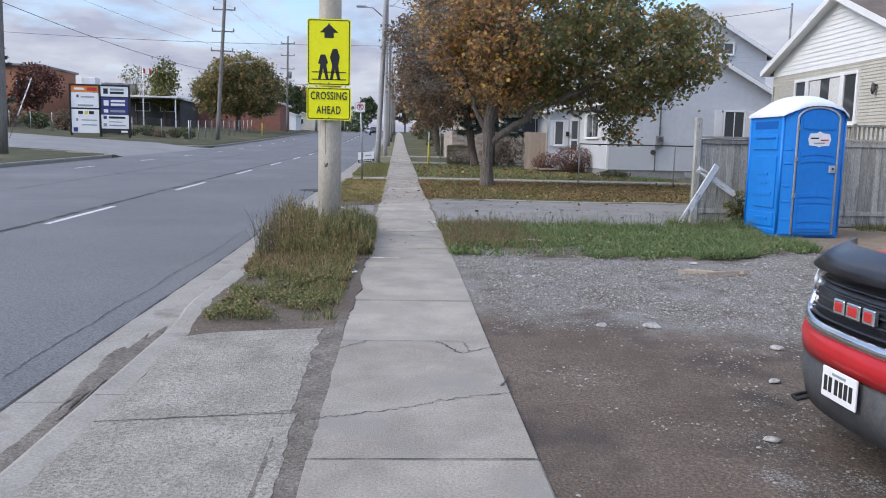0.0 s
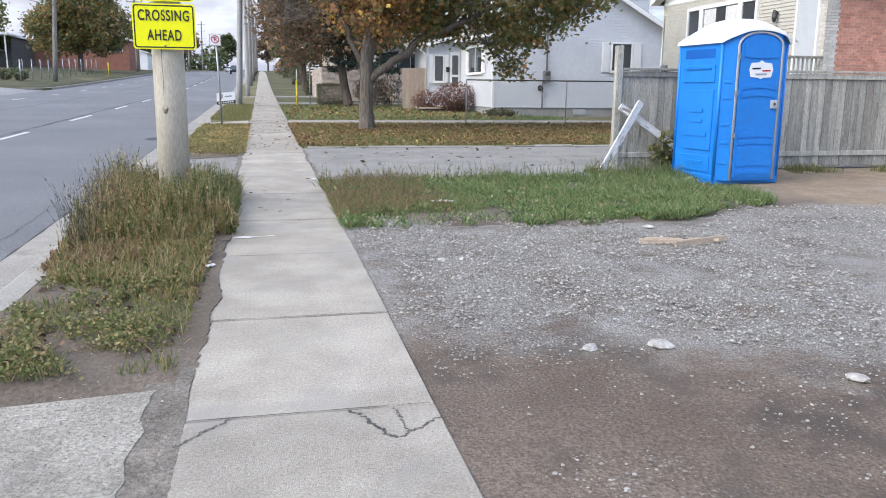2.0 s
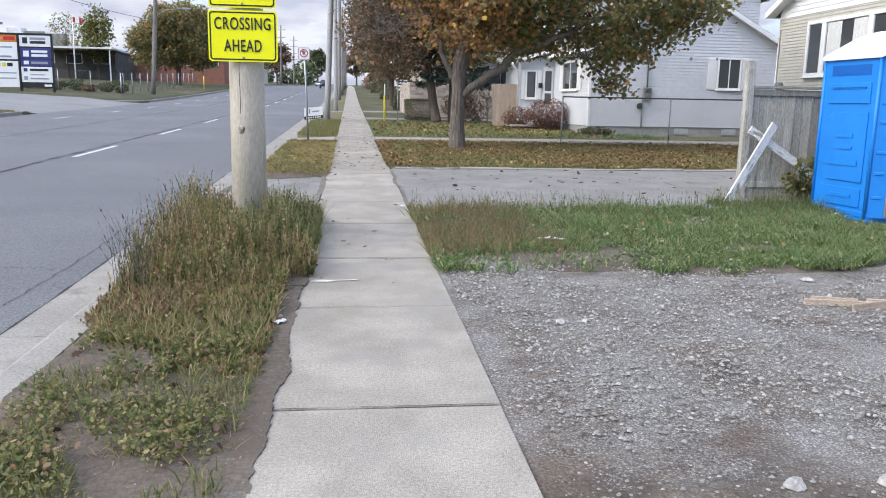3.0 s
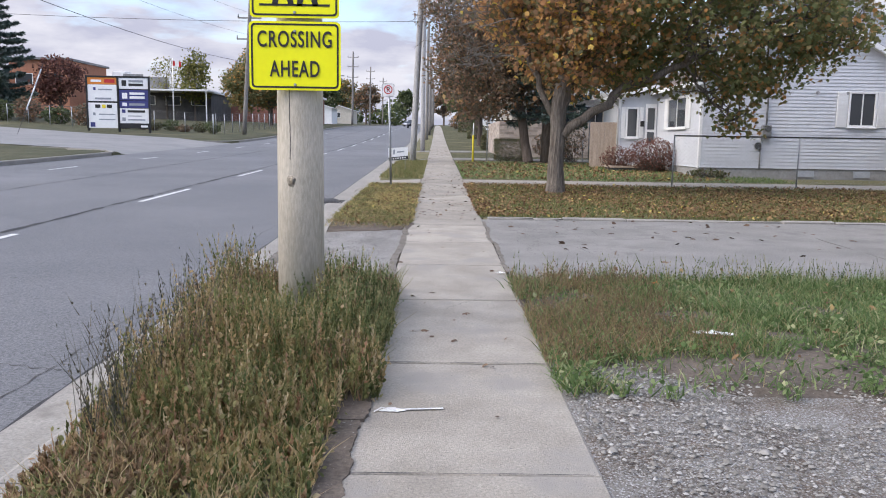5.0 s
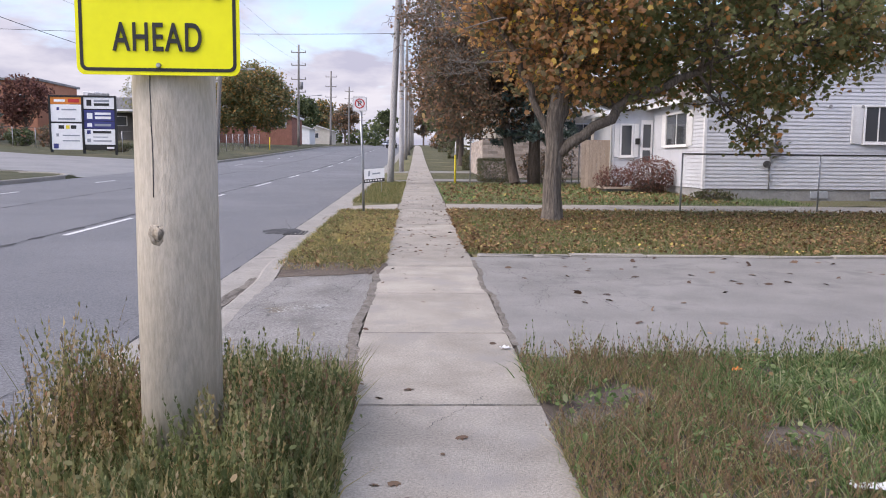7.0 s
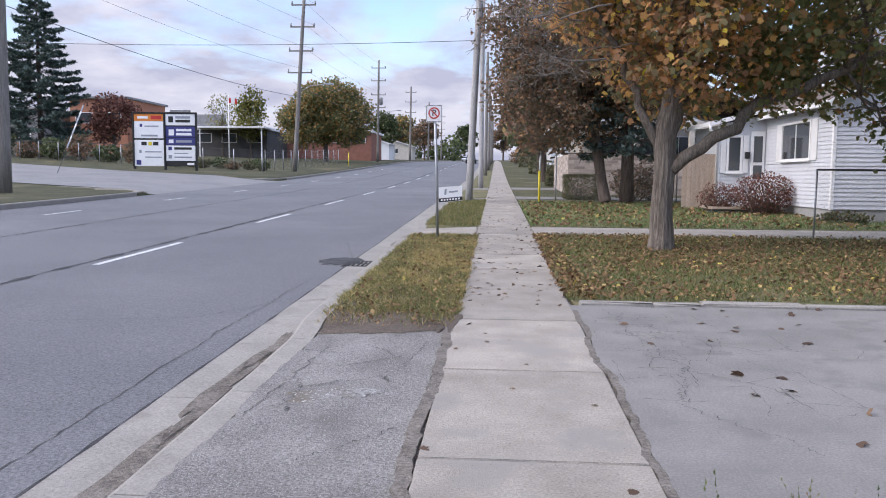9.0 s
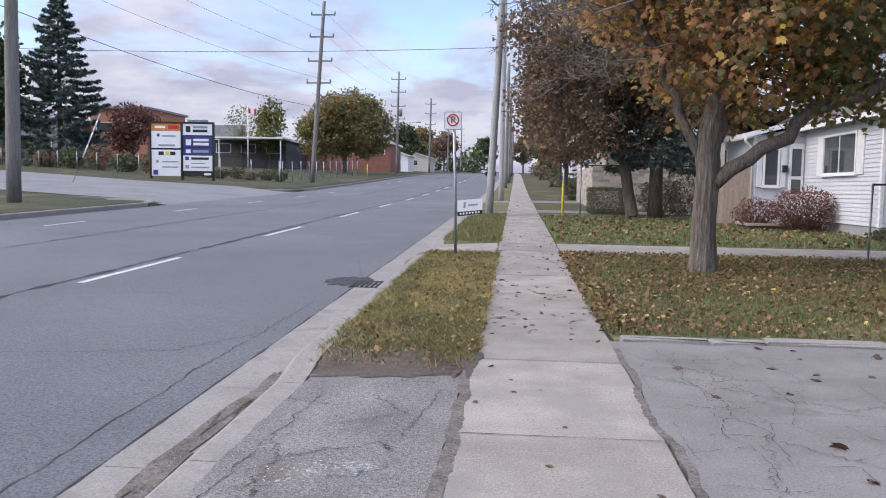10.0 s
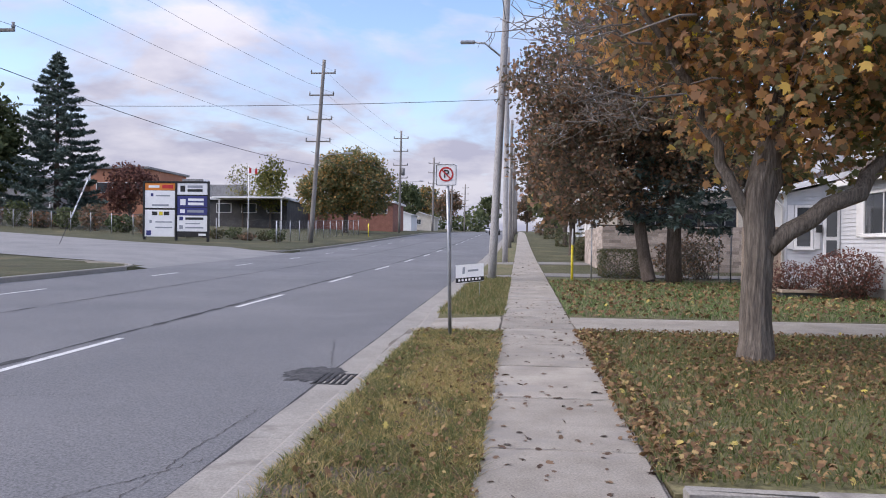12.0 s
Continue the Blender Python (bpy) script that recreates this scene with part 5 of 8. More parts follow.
    for j in range(ny):
        for i in range(nx):
            bm.faces.new((rows[j][i], rows[j][i + 1], rows[j + 1][i + 1], rows[j + 1][i])).smooth = True
    ext = bmesh.ops.extrude_edge_only(bm, edges=[e for e in bm.edges if e.is_boundary])
    for g in ext["geom"]:
        if isinstance(g, bmesh.types.BMVert):
            g.co.z -= 0.05
    bmesh.ops.recalc_face_normals(bm, faces=bm.faces)
    part("roof", bm, ROOFWHITE, t, "white translucent domed roof")
    part("vent_pipe", tube([(0.3, 0.42, 2.0), (0.3, 0.42, 2.5)], 0.05, 12), ROOFWHITE, t)


portable_toilet()


# ---- board fence ----
def fence_bay(x0, y0, x1, y1, h, seed, skip_post=False, post_h=None, end_post=False):
    f = thing("board_fence", at(x0, y0), "weathered grey wooden board fence panel", "fence", "fence panels")
    a, b = at(x0, y0).translation, at(x1, y1).translation
    d = b - a
    l = math.hypot(d.x, d.y)
    yaw = math.degrees(math.atan2(d.y, d.x))
    f.matrix_basis = pose(a.x, a.y, a.z, 0, 0, yaw)
    dz = d.z / l
    r = random.Random(seed)
    x, w = 0.06, 0.145
    while x < l - 0.1:
        ww = w + r.uniform(-0.008, 0.008)
        bm = box(x, 0.0, 0.03 + r.uniform(0, 0.05), x + ww - 0.012, 0.02, h + r.uniform(-0.01, 0.01) - 0.1, 0.003)
        bm.transform(Matrix.Translation((0, r.uniform(0, 0.008), dz * x)))
        part("board", bm, FENCEWOOD, f)
        x += ww
    for z, t, y in ((h - 0.16, 0.09, -0.025), (0.24, 0.09, -0.025), (h - 0.05, 0.04, -0.05)):
        bm = box(0, y, z, l, y + (0.03 if t > 0.05 else 0.13), z + t, 0.004)
        for v in bm.verts:
            v.co.z += dz * v.co.x
        part("rail", bm, FENCEWOOD, f)
    ph = post_h or h + 0.14
    part("post", box(-0.06, -0.06, -0.3, 0.06, 0.06, ph, 0.008), FENCEWOOD, f)
    return f


FENCE = [(5.85, 16.35, 1.8), (8.75, 16.3, 1.8), (11.62, 16.3, 1.84), (14.5, 16.25, 1.84), (17.4, 16.2, 1.84), (20.3, 16.15, 1.84)]
for k, ((xa, ya, h), (xb, yb, _)) in enumerate(zip(FENCE, FENCE[1:])):
    fence_bay(xa, ya, xb, yb, h, k + 1, post_h=2.16 if k == 0 else None)


def loose_board(a, b, w, t, text, m=WHITEWOOD, name="loose_board"):
    a, b = TILT @ Vector(a), TILT @ Vector(b)
    d = b - a
    o = put(part(name, box(0, -w / 2, -t / 2, d.length, w / 2, t / 2, 0.005), m, None), Matrix.Translation(a) @ d.to_track_quat("X", "Y").to_matrix().to_4x4())
    return tagged(o, text, "board")


loose_board((5.42, 15.95, 0.0), (6.18, 16.12, 1.22), 0.13, 0.035, "peeling white wooden board leaning on the fence")
loose_board((6.95, 16.15, 0.42), (5.82, 16.18, 1.14), 0.12, 0.035, "peeling white wooden board crossing another on the fence")
for k, (xa, ya, xb, yb, w) in enumerate(((3.5, 10.62, 4.0, 10.46, 0.06), (3.78, 10.4, 4.4, 10.5, 0.075), (3.62, 10.72, 3.95, 10.58, 0.045), (4.05, 10.62, 4.3, 10.44, 0.04))):
    loose_board((xa, ya, 0.014), (xb, yb, 0.02 + 0.02 * (k % 2)), w, 0.014, "splintered pale plank lying in the gravel", PLANKWOOD, "broken_plank")


# ---- pickup truck, nose to the street ----
def pickup_truck():
    t = thing("pickup_truck", at(2.19, 4.47, 0.0, 0), "red pickup truck with grey grille and dark bonnet guard", "truck")
    HW = 0.97

    def nose(y):  # the rounded plan of the front
        return 0.34 * (abs(y) / HW) ** 2.6

    def band(z0, z1, out0, out1, back=0.25, half=HW, n=16, inset=0.0):
        """A wrap-round strip of the nose between two heights."""
        bm = bmesh.new()
        ys = [-half + 2 * half * k / n for k in range(n + 1)]
        cols = []
        for y in ys:
            x0, x1 = nose(y) - out0 + inset, nose(y) - out1 + inset
            xb = nose(y) + back
            cols.append([bm.verts.new(p) for p in ((xb, y, z0), (x0, y, z0), ((x0 + x1) / 2 - 0.02, y, (z0 + z1) / 2), (x1, y, z1), (xb, y, z1))])
        for a, b in zip(cols, cols[1:]):
            for k in range(5):
                bm.faces.new((a[k], a[(k + 1) % 5], b[(k + 1) % 5], b[k])).smooth = True
        bm.faces.new(cols[0][::-1])
        bm.faces.new(cols[-1])
        bmesh.ops.recalc_face_normals(bm, faces=bm.faces)
        return bm

    part("valance", band(0.27, 0.56, 0.02, 0.05, 0.3), GREYBUMPER, t, "scuffed dark grey lower valance")
    part("bumper", band(0.56, 0.725, 0.065, 0.05, 0.3, HW + 0.01), REDPAINT, t, "glossy red bumper")
    g = part("grille_surround", band(0.73, 1.06, 0.0, -0.07, 0.12, 0.6), CHROME, t, "chrome grille surround")
    part("grille", band(0.76, 1.03, 0.026, -0.05, 0.1, 0.57, inset=0.0), BLACKPLASTIC, t, "black slatted grille")
    for k in range(5):
        z = 0.785 + 0.047 * k
        part("slat", band(z, z + 0.016, 0.034 - 0.012 * k, 0.03 - 0.012 * k, 0.05, 0.54), BLACKPLASTIC, g)
    part("grille_bar", band(0.715, 0.76, 0.05, 0.045, 0.1, 0.57), CHROME, g)
    rim, wide = [], []
    for k in range(65):
        a = 2 * math.pi * k / 64
        c, s = math.cos(a), math.sin(a)
        y, z = 0.615 * math.copysign(abs(c) ** 0.4, c), 0.89 + 0.155 * math.copysign(abs(s) ** 0.5, s)
        rim.append((nose(y) - 0.035 + (z - 0.76) * 0.3, y, z))
        wide.append(0.027 - 0.009 * s)
    rim_mesh = bmesh.new()
    add_tube(rim_mesh, rim, wide, 10)
    part("rim", rim_mesh, CHROME, g, "thick rounded chrome rim")
    # badge as plain red strokes with chrome edges
    for y, w in ((0.13, 0.1), (0.0, 0.12), (-0.13, 0.1)):
        for m, o, s in ((CHROME, -0.052, 1.0), (REDPRINT, -0.056, 0.66)):
            part("badge_block", box(o + nose(y), y - w / 2 * s, 0.885 - 0.04 * s, o + nose(y) + 0.03, y + w / 2 * s, 0.885 + 0.04 * s, 0.006), m, g)
    for s in (-1, 1):
        # clear headlight above, grey turn lamp below, both wrapping round the corner
        for name, m, z0, z1, out in (("headlight", LAMPGLASS, 0.855, 1.05, 0.012), ("turn_lamp", GREYPLASTIC, 0.735, 0.845, 0.02)):
            bm = bmesh.new()
            vs = []
            for y in (0.635, 0.7, 0.77, 0.84, 0.9, 0.955):
                x = nose(y) - out
                vs.append([bm.verts.new((x + dx, y * s, z)) for dx, z in ((0.0, z0), (-0.012, (z0 + z1) / 2), (0.03, z1), (0.25, z1), (0.25, z0))])
            for a, b in zip(vs, vs[1:]):
                for k in range(5):
                    bm.faces.new((a[k], a[(k + 1) % 5], b[(k + 1) % 5], b[k])).smooth = k < 2
            bm.faces.new(vs[0])
            bm.faces.new(vs[-1][::-1])
            bmesh.ops.recalc_face_normals(bm, faces=bm.faces)
            part(name, bm, m, t, "clear headlight" if name == "headlight" else "grey turn lamp")
    # bonnet with a dark guard along its leading edge
    bm = bmesh.new()
    rows = []
    for i in range(9):
        f = i / 8
        row = []
        for k in range(13):
            y = -0.93 + 1.86 * k / 12
            x = nose(y) + 0.05 + f * (1.35 - nose(y))
            z = 1.07 + 0.16 * f ** 0.6 - 0.055 * (abs(y) / 0.93) ** 3 + (0.025 if abs(y) < 0.45 else 0)
            row.append(bm.verts.new((x, y, z)))
        rows.append(row)
    for a, b in zip(rows, rows[1:]):
        for k in range(12):
            bm.faces.new((a[k], b[k], b[k + 1], a[k + 1])).smooth = True
    ext = bmesh.ops.extrude_edge_only(bm, edges=[e for e in bm.edges if e.is_boundary])
    for v in ext["geom"]:
        if isinstance(v, bmesh.types.BMVert):
            v.co.z -= 0.1
    bmesh.ops.recalc_face_normals(bm, faces=bm.faces)
    part("bonnet", bm, REDPAINT, t)
    part("bonnet_guard", band(1.04, 1.168, 0.035, -0.17, 0.2, 0.95), BLACKPLASTIC, t, "black plastic bonnet guard")
    # body sides, cab, bed
    side = [(0.36, 0.5), (0.36, 1.02), (1.4, 1.16), (1.75, 1.18), (2.35, 1.72), (3.5, 1.76), (3.85, 1.2), (5.3, 1.2), (5.35, 0.5), (4.75, 0.45), (4.6, 0.75), (4.3, 0.86), (4.0, 0.75), (3.85, 0.42), (1.5, 0.42), (1.35, 0.75), (1.05, 0.86), (0.75, 0.75), (0.6, 0.48)]
    low = [(x, min(z, 1.19)) for x, z in side if not 1.9 < x < 3.6]
    for s in (-1, 1):
        part("body_side", prism(low, 0.12, pose(0, s * 0.96 - (0.12 if s > 0 else 0.0), 0)), REDPAINT, t)
    cab = prism([(1.75, 1.16), (2.4, 1.74), (3.45, 1.78), (3.75, 1.16)], 1.7, pose(0, -0.85, 0))
    part("cab", cab, REDPAINT, t)
    part("windscreen", prism([(1.78, 1.2), (1.82, 1.2), (2.39, 1.69), (2.35, 1.69)], 1.5, pose(-0.03, -0.75, 0)), GLASS, t)
    for s in (-1, 1):
        part("side_window", prism([(2.0, 1.22), (2.5, 1.68), (3.35, 1.7), (3.5, 1.22)], 0.01, pose(0, s * 0.855 - 0.005, 0)), GLASS, t)
    part("bed_floor", box(3.8, -0.85, 0.6, 5.3, 0.85, 0.7), GREYBUMPER, t)
    part("tailgate", box(5.25, -0.9, 0.6, 5.34, 0.9, 1.2, 0.01), REDPAINT, t)
    part("underbody", box(0.5, -0.7, 0.32, 5.2, 0.7, 0.6), BLACKPLASTIC, t)
    for x in (1.05, 4.3):
        for y in (-0.93, 0.68):
            wheel = part("wheel", tube([(x, y, 0.37), (x, y + 0.03, 0.37), (x, y + 0.22, 0.37), (x, y + 0.25, 0.37)], [0.31, 0.37, 0.37, 0.31], 24), RUBBER, t)
            part("rim", tube([(x, y - 0.008, 0.37), (x, y + 0.258, 0.37)], [0.21, 0.21], 16), STEEL, wheel)
    # number plate, blank bars for its characters
    plate = part("number_plate", box(-0.09, -0.155, 0.41, -0.078, 0.155, 0.57, 0.003), WHITE, t, "white number plate")
    for k in range(6):
        y = 0.115 - 0.043 * k - (0.012 if k > 1 else 0)
        part("print_bar", box(-0.093, y - 0.014, 0.445, -0.0895, y + 0.014, 0.525), BLACK, plate)
    part("print_bar", box(-0.093, -0.06, 0.54, -0.0895, 0.06, 0.552), GREYPRINT, plate)
    part("tow_hook", tube([(0.1, 0.55, 0.3), (-0.03, 0.55, 0.27), (-0.03, 0.5, 0.27), (0.1, 0.5, 0.3)], 0.015, 6), IRON, t)


pickup_truck()


# ---- houses ----
def lap_wall(outline, board=0.115, lip=0.022):
    """Lapped boards filling an outline (x, z), facing -y at y = 0: one stepped sheet."""
    bm = bmesh.new()
    zs = [p[1] for p in outline]
    z, top = min(zs), max(zs)
    n = len(outline)

    def span(h):
        hits = []
        for (xa, za), (xb, zb) in zip(outline, outline[1:] + outline[:1]):
            if (za <= h < zb) or (zb <= h < za):
                hits.append(xa + (xb - xa) * (h - za) / (zb - za))
        return (min(hits), max(hits)) if len(hits) >= 2 else None
    while z < top - 0.01:
        z1 = min(z + board, top - 0.002)
        a, b = span(z + 0.001), span(z1 - 0.001)
        if a and b:
            v = [bm.verts.new(p) for p in ((a[0], -lip, z), (a[1], -lip, z), (b[1], -0.002, z1), (b[0], -0.002, z1), (a[0], 0.02, z), (a[1], 0.02, z), (b[1], 0.02, z1), (b[0], 0.02, z1))]
            for q in ((0, 1, 2, 3), (0, 4, 5, 1), (1, 5, 6, 2), (3, 2, 6, 7), (4, 0, 3, 7), (5, 4, 7, 6)):
                bm.faces.new([v[k] for k in q])
        z += board
    return bm


def window_unit(parent, m, w, h, panes=2, shutters=0.0, curtain=False, t=0.065):
    """A framed window in local x, z facing -y, its sill corner at the origin."""
    f = bmesh.new()
    for x0, z0, x1, z1 in ((-t, -t, 0, h + t), (w, -t, w + t, h + t), (0, h, w, h + t), (0, -t, w, 0)):
        add_box(f, x0, -0.05, z0, x1, 0.03, z1, 0.006)
    f.transform(m)
    win = part("window", f, TRIM, parent, "white framed window")
    for k in range(panes):
        x0, x1 = w * k / panes, w * (k + 1) / panes
        g = box(x0 + 0.012, -0.012, 0.012, x1 - 0.012, 0.0, h - 0.012)
        g.transform(m)
        part("pane", g, GLASS, win)
        if k:
            b = box(x0 - 0.018, -0.03, 0, x0 + 0.018, 0.01, h)
            b.transform(m)
            part("mullion", b, TRIM, win)
    s = box(-t - 0.03, -0.09, -t - 0.035, w + t + 0.03, 0.02, -t, 0.006)
    s.transform(m)
    part("sill", s, TRIM, win)
    if shutters:
        for x0 in (-t - shutters - 0.02, w + t + 0.02):
            b = add_box(bmesh.new(), x0, -0.035, -t, x0 + shutters, 0.0, h + t, 0.006)
            k = -t + 0.06
            while k < h + t - 0.06:
                add_box(b, x0 + 0.03, -0.045, k, x0 + shutters - 0.03, -0.03, k + 0.035)
                k += 0.055
            b.transform(m)
            part("shutter", b, TRIM, win, "white louvred shutter")
    if curtain:
        for x0, x1 in ((0.05, w * 0.38), (w * 0.66, w - 0.05)):
            verts, faces = [], []
            for k in range(25):
                x = x0 + (x1 - x0) * k / 24
                y = -0.016 + 0.003 * math.sin(k * 1.3)
                verts += [(x, y, 0.02), (x, y, h - 0.02)]
            for k in range(24):
                faces.append((2 * k, 2 * k + 2, 2 * k + 3, 2 * k + 1))
            me = raw_mesh("curtain", verts, faces)
            me.transform(m)
            part("curtain", me, CURTAIN, win)
    return win


def gable_roof(parent, x0, x1, y0, y1, eave, ridge, over=0.35, t=0.14, material=SHINGLE, trim=TRIM, side="y"):
    """Two slopes with thickness over a rectangle, ridge along y (or along x), with barge boards."""
    if side == "x":
        x0, x1, y0, y1 = y0, y1, x0, x1
    xm = (x0 + x1) / 2
    k = (ridge - eave) / (xm - x0)
    lo = eave - k * over
    turn = Matrix(((0, 1, 0, 0), (1, 0, 0, 0), (0, 0, 1, 0), (0, 0, 0, 1))) if side == "x" else Matrix()
    for s in (-1, 1):
        xe = x0 - over if s < 0 else x1 + over
        out = [(xe, lo), (xm, ridge), (xm, ridge + t), (xe, lo + t)]
        bm = prism(out, y1 - y0 + 2 * over, pose(0, y0 - over, 0))
        bm.transform(turn)
        bmesh.ops.recalc_face_normals(bm, faces=bm.faces)
        roof = part("roof_slope", bm, material, parent, "dark asphalt shingle roof slope")
        for yb in (y0 - over - 0.025, y1 + over - 0.005):
            bm = prism([(xe - s * 0.0, lo - 0.07), (xm, ridge - 0.07), (xm, ridge + t - 0.02), (xe, lo + t - 0.02)], 0.03, pose(0, yb, 0))
            bm.transform(turn)
            bmesh.ops.recalc_face_normals(bm, faces=bm.faces)
            part("barge_board", bm, trim, roof)
        for ya_, yb_ in ((y0 - over, y0 - 0.02), (y1 + 0.02, y1 + over)):
            bm = prism([(xe, lo - 0.022), (xm, ridge - 0.022), (xm, ridge - 0.004), (xe, lo - 0.004)], yb_ - ya_, pose(0, ya_, 0))
            bm.transform(turn)
            bmesh.ops.recalc_face_normals(bm, faces=bm.faces)
            part("soffit", bm, trim, roof)
        bm = box(xe - 0.05 if s < 0 else xe, y0 - over, lo - 0.03, xe if s < 0 else xe + 0.05, y1 + over, lo + t - 0.02, 0.01)
        bm.transform(turn)
        part("gutter", bm, trim, roof)


def grey_house():
    X0, Y0 = 8.66, 33.75
    h = thing("house", at(X0, Y0), "pale grey vinyl-sided house with white trim and shutters", "house")
    o = at(X0, Y0).translation
    up = math.tan(radians(SLOPE))

    def lz(z, y):
        return z + up * (y - Y0)
    W, D, EAVE, RIDGE = 7.65, 9.5, 3.25, 5.35
    part("foundation", box(0.02, 0.02, -0.6, W - 0.02, D, 0.40), FOUND, h, "grey block foundation")
    core = prism([(0.03, 0.36), (W - 0.03, 0.36), (W - 0.03, EAVE), (W / 2, RIDGE), (0.03, EAVE)], D - 0.05, pose(0, 0.03, 0))
    part("wall_core", core, SIDING, h)
    part("siding", lap_wall([(0, 0.36), (W, 0.36), (W, EAVE), (W / 2, RIDGE), (0, EAVE)]), SIDING, h)
    west = lap_wall([(0, 0.36), (D, 0.36), (D, EAVE), (0, EAVE)])
    west.transform(pose(0, D, 0, 0, 0, -90))
    part("siding", west, SIDING, h)
    for x in (-0.03, W - 0.05):
        part("corner_trim", box(x, -0.03, 0.34, x + 0.09, 0.07, EAVE, 0.006), TRIM, h)
    gable_roof(h, 0, W, 0, D, EAVE, RIDGE, 0.3)
    # taller back part
    U0, U1, UY = 1.1, 8.3, 3.6
    part("upper_core", prism([(U0, 3.0), (U1, 3.0), (U1, 5.75), ((U0 + U1) / 2, 7.8), (U0, 5.75)], 6.0, pose(0, UY + 0.03, 0)), SIDING, h)
    up_wall = lap_wall([(U0, 3.2), (U1, 3.2), (U1, 5.75), ((U0 + U1) / 2, 7.8), (U0, 5.75)])
    up_wall.transform(pose(0, UY, 0))
    part("siding", up_wall, SIDING, h)
    gable_roof(h, U0, U1, UY, UY + 6, 5.75, 7.8, 0.3)
    window_unit(h, pose(5.77, UY - 0.02, 5.76), 0.88, 0.45, 2)
    window_unit(h, pose(4.98, -0.02, 1.84), 0.82, 1.05, 2, 0.36)
    # street side window
    window_unit(h, pose(-0.02, 3.65, lz(1.7, 36.3), 0, 0, -90), 2.15, 1.02, 2, 0.4)
    # entrance porch, window and door facing the slope
    PX, PY = -1.55, 5.25
    part("porch_core", prism([(PX, -0.2), (0.0, -0.2), (0.0, 3.25), (PX, 2.9)], 3.0, pose(0, PY + 0.03, 0)), SIDING, h)
    pw = lap_wall([(PX, 0.3), (0, 0.3), (0, 3.25), (PX, 2.9)])
    pw.transform(pose(0, PY, 0))
    part("siding", pw, SIDING, h)
    part("corner_trim", box(PX - 0.03, PY - 0.03, 0.3, PX + 0.07, PY + 0.06, 2.9, 0.006), TRIM, h)
    roof = part("porch_roof", prism([(PX - 0.38, 2.86), (0.3, 3.42), (0.3, 3.58), (PX - 0.38, 3.0)], 3.6, pose(0, PY - 0.35, 0)), TRIM, h, "white low porch roof")
    part("downpipe", tube([(PX - 0.36, PY - 0.3, 2.9), (PX - 0.36, PY - 0.3, 2.75), (PX - 0.05, PY - 0.06, 2.5), (PX - 0.05, PY - 0.06, 0.5)], 0.045, 8), TRIM, roof)
    window_unit(h, pose(PX + 0.34, PY - 0.02, lz(1.3, 39.0)), 0.38, 1.1, 1, 0.17)
    door = part("door", box(PX + 1.06, PY - 0.05, lz(0.35, 39.0), PX + 1.5, PY, lz(2.6, 39.0), 0.01), TRIM, h, "white front door with glass panes")
    for z0, z1 in ((1.05, 1.5), (1.6, 2.45)):
        part("pane", box(PX + 1.14, PY - 0.062, lz(z0, 38.3), PX + 1.42, PY - 0.045, lz(z1, 38.3)), GLASS, door)
    for z in (0.9,):
        part("handle", box(PX + 1.08, PY - 0.1, lz(z, 38.3), PX + 1.12, PY - 0.05, lz(z + 0.12, 38.3), 0.005), STEEL, door)
    part("mailbox", box(PX + 0.85, PY - 0.14, lz(1.7, 39.0), PX + 1.0, PY - 0.02, lz(1.92, 39.0), 0.01), BLACK, h, "black wall mailbox")
    # meter, pipes and vents on the slope-facing wall
    part("meter_box", box(2.05, -0.16, 1.35, 2.35, -0.01, 1.8, 0.01), GREYWALL, h)
    part("meter", tube([(2.2, -0.16, 1.68), (2.2, -0.26, 1.68)], 0.09, 14), GLASS, h)
    part("conduit", tube([(2.2, -0.06, 1.8), (2.2, -0.06, 3.6)], 0.03, 8), GREYWALL, h)
    part("conduit", tube([(2.05, -0.05, 0.3), (2.05, -0.05, 1.4)], 0.025, 8), GREYWALL, h)
    part("hose_reel", tube([(1.95, -0.05, 1.12), (1.95, -0.12, 1.12)], 0.11, 14), DARKSTEEL, h)
    for x in (4.2, 5.2):
        part("vent", tube([(x - 0.35, -0.01, 2.9), (x - 0.35, -0.07, 2.9)], 0.05, 10), GREYWALL, h)
    for k, x in enumerate((3.4, 5.3)):
        part("basement_window", box(x, -0.02, 0.08, x + 0.55, 0.03, 0.3, 0.005), GREYPLASTIC, h)
    return h


grey_house()
deck = thing("entrance_step", at(6.9, 36.9), "low tan wooden entrance step by the porch", "step")
part("tread", box(-0.5, 0.0, 0.14, 1.6, 1.3, 0.22, 0.01), PLANKWOOD, deck)
part("riser", box(-0.45, 0.05, -0.2, 1.55, 1.25, 0.14), GREYBUMPER, deck)
gate = thing("privacy_gate", at(6.02, 39.2), "tan wooden privacy gate beside the porch", "gate")
for k in range(8):
    part("board", box(0.145 * k, 0, 0.05, 0.145 * k + 0.14, 0.025, 1.85, 0.004), GATEWOOD, gate)
for z in (0.3, 1.6):
    part("rail", box(0, 0.025, z, 1.16, 0.06, z + 0.09), GATEWOOD, gate)


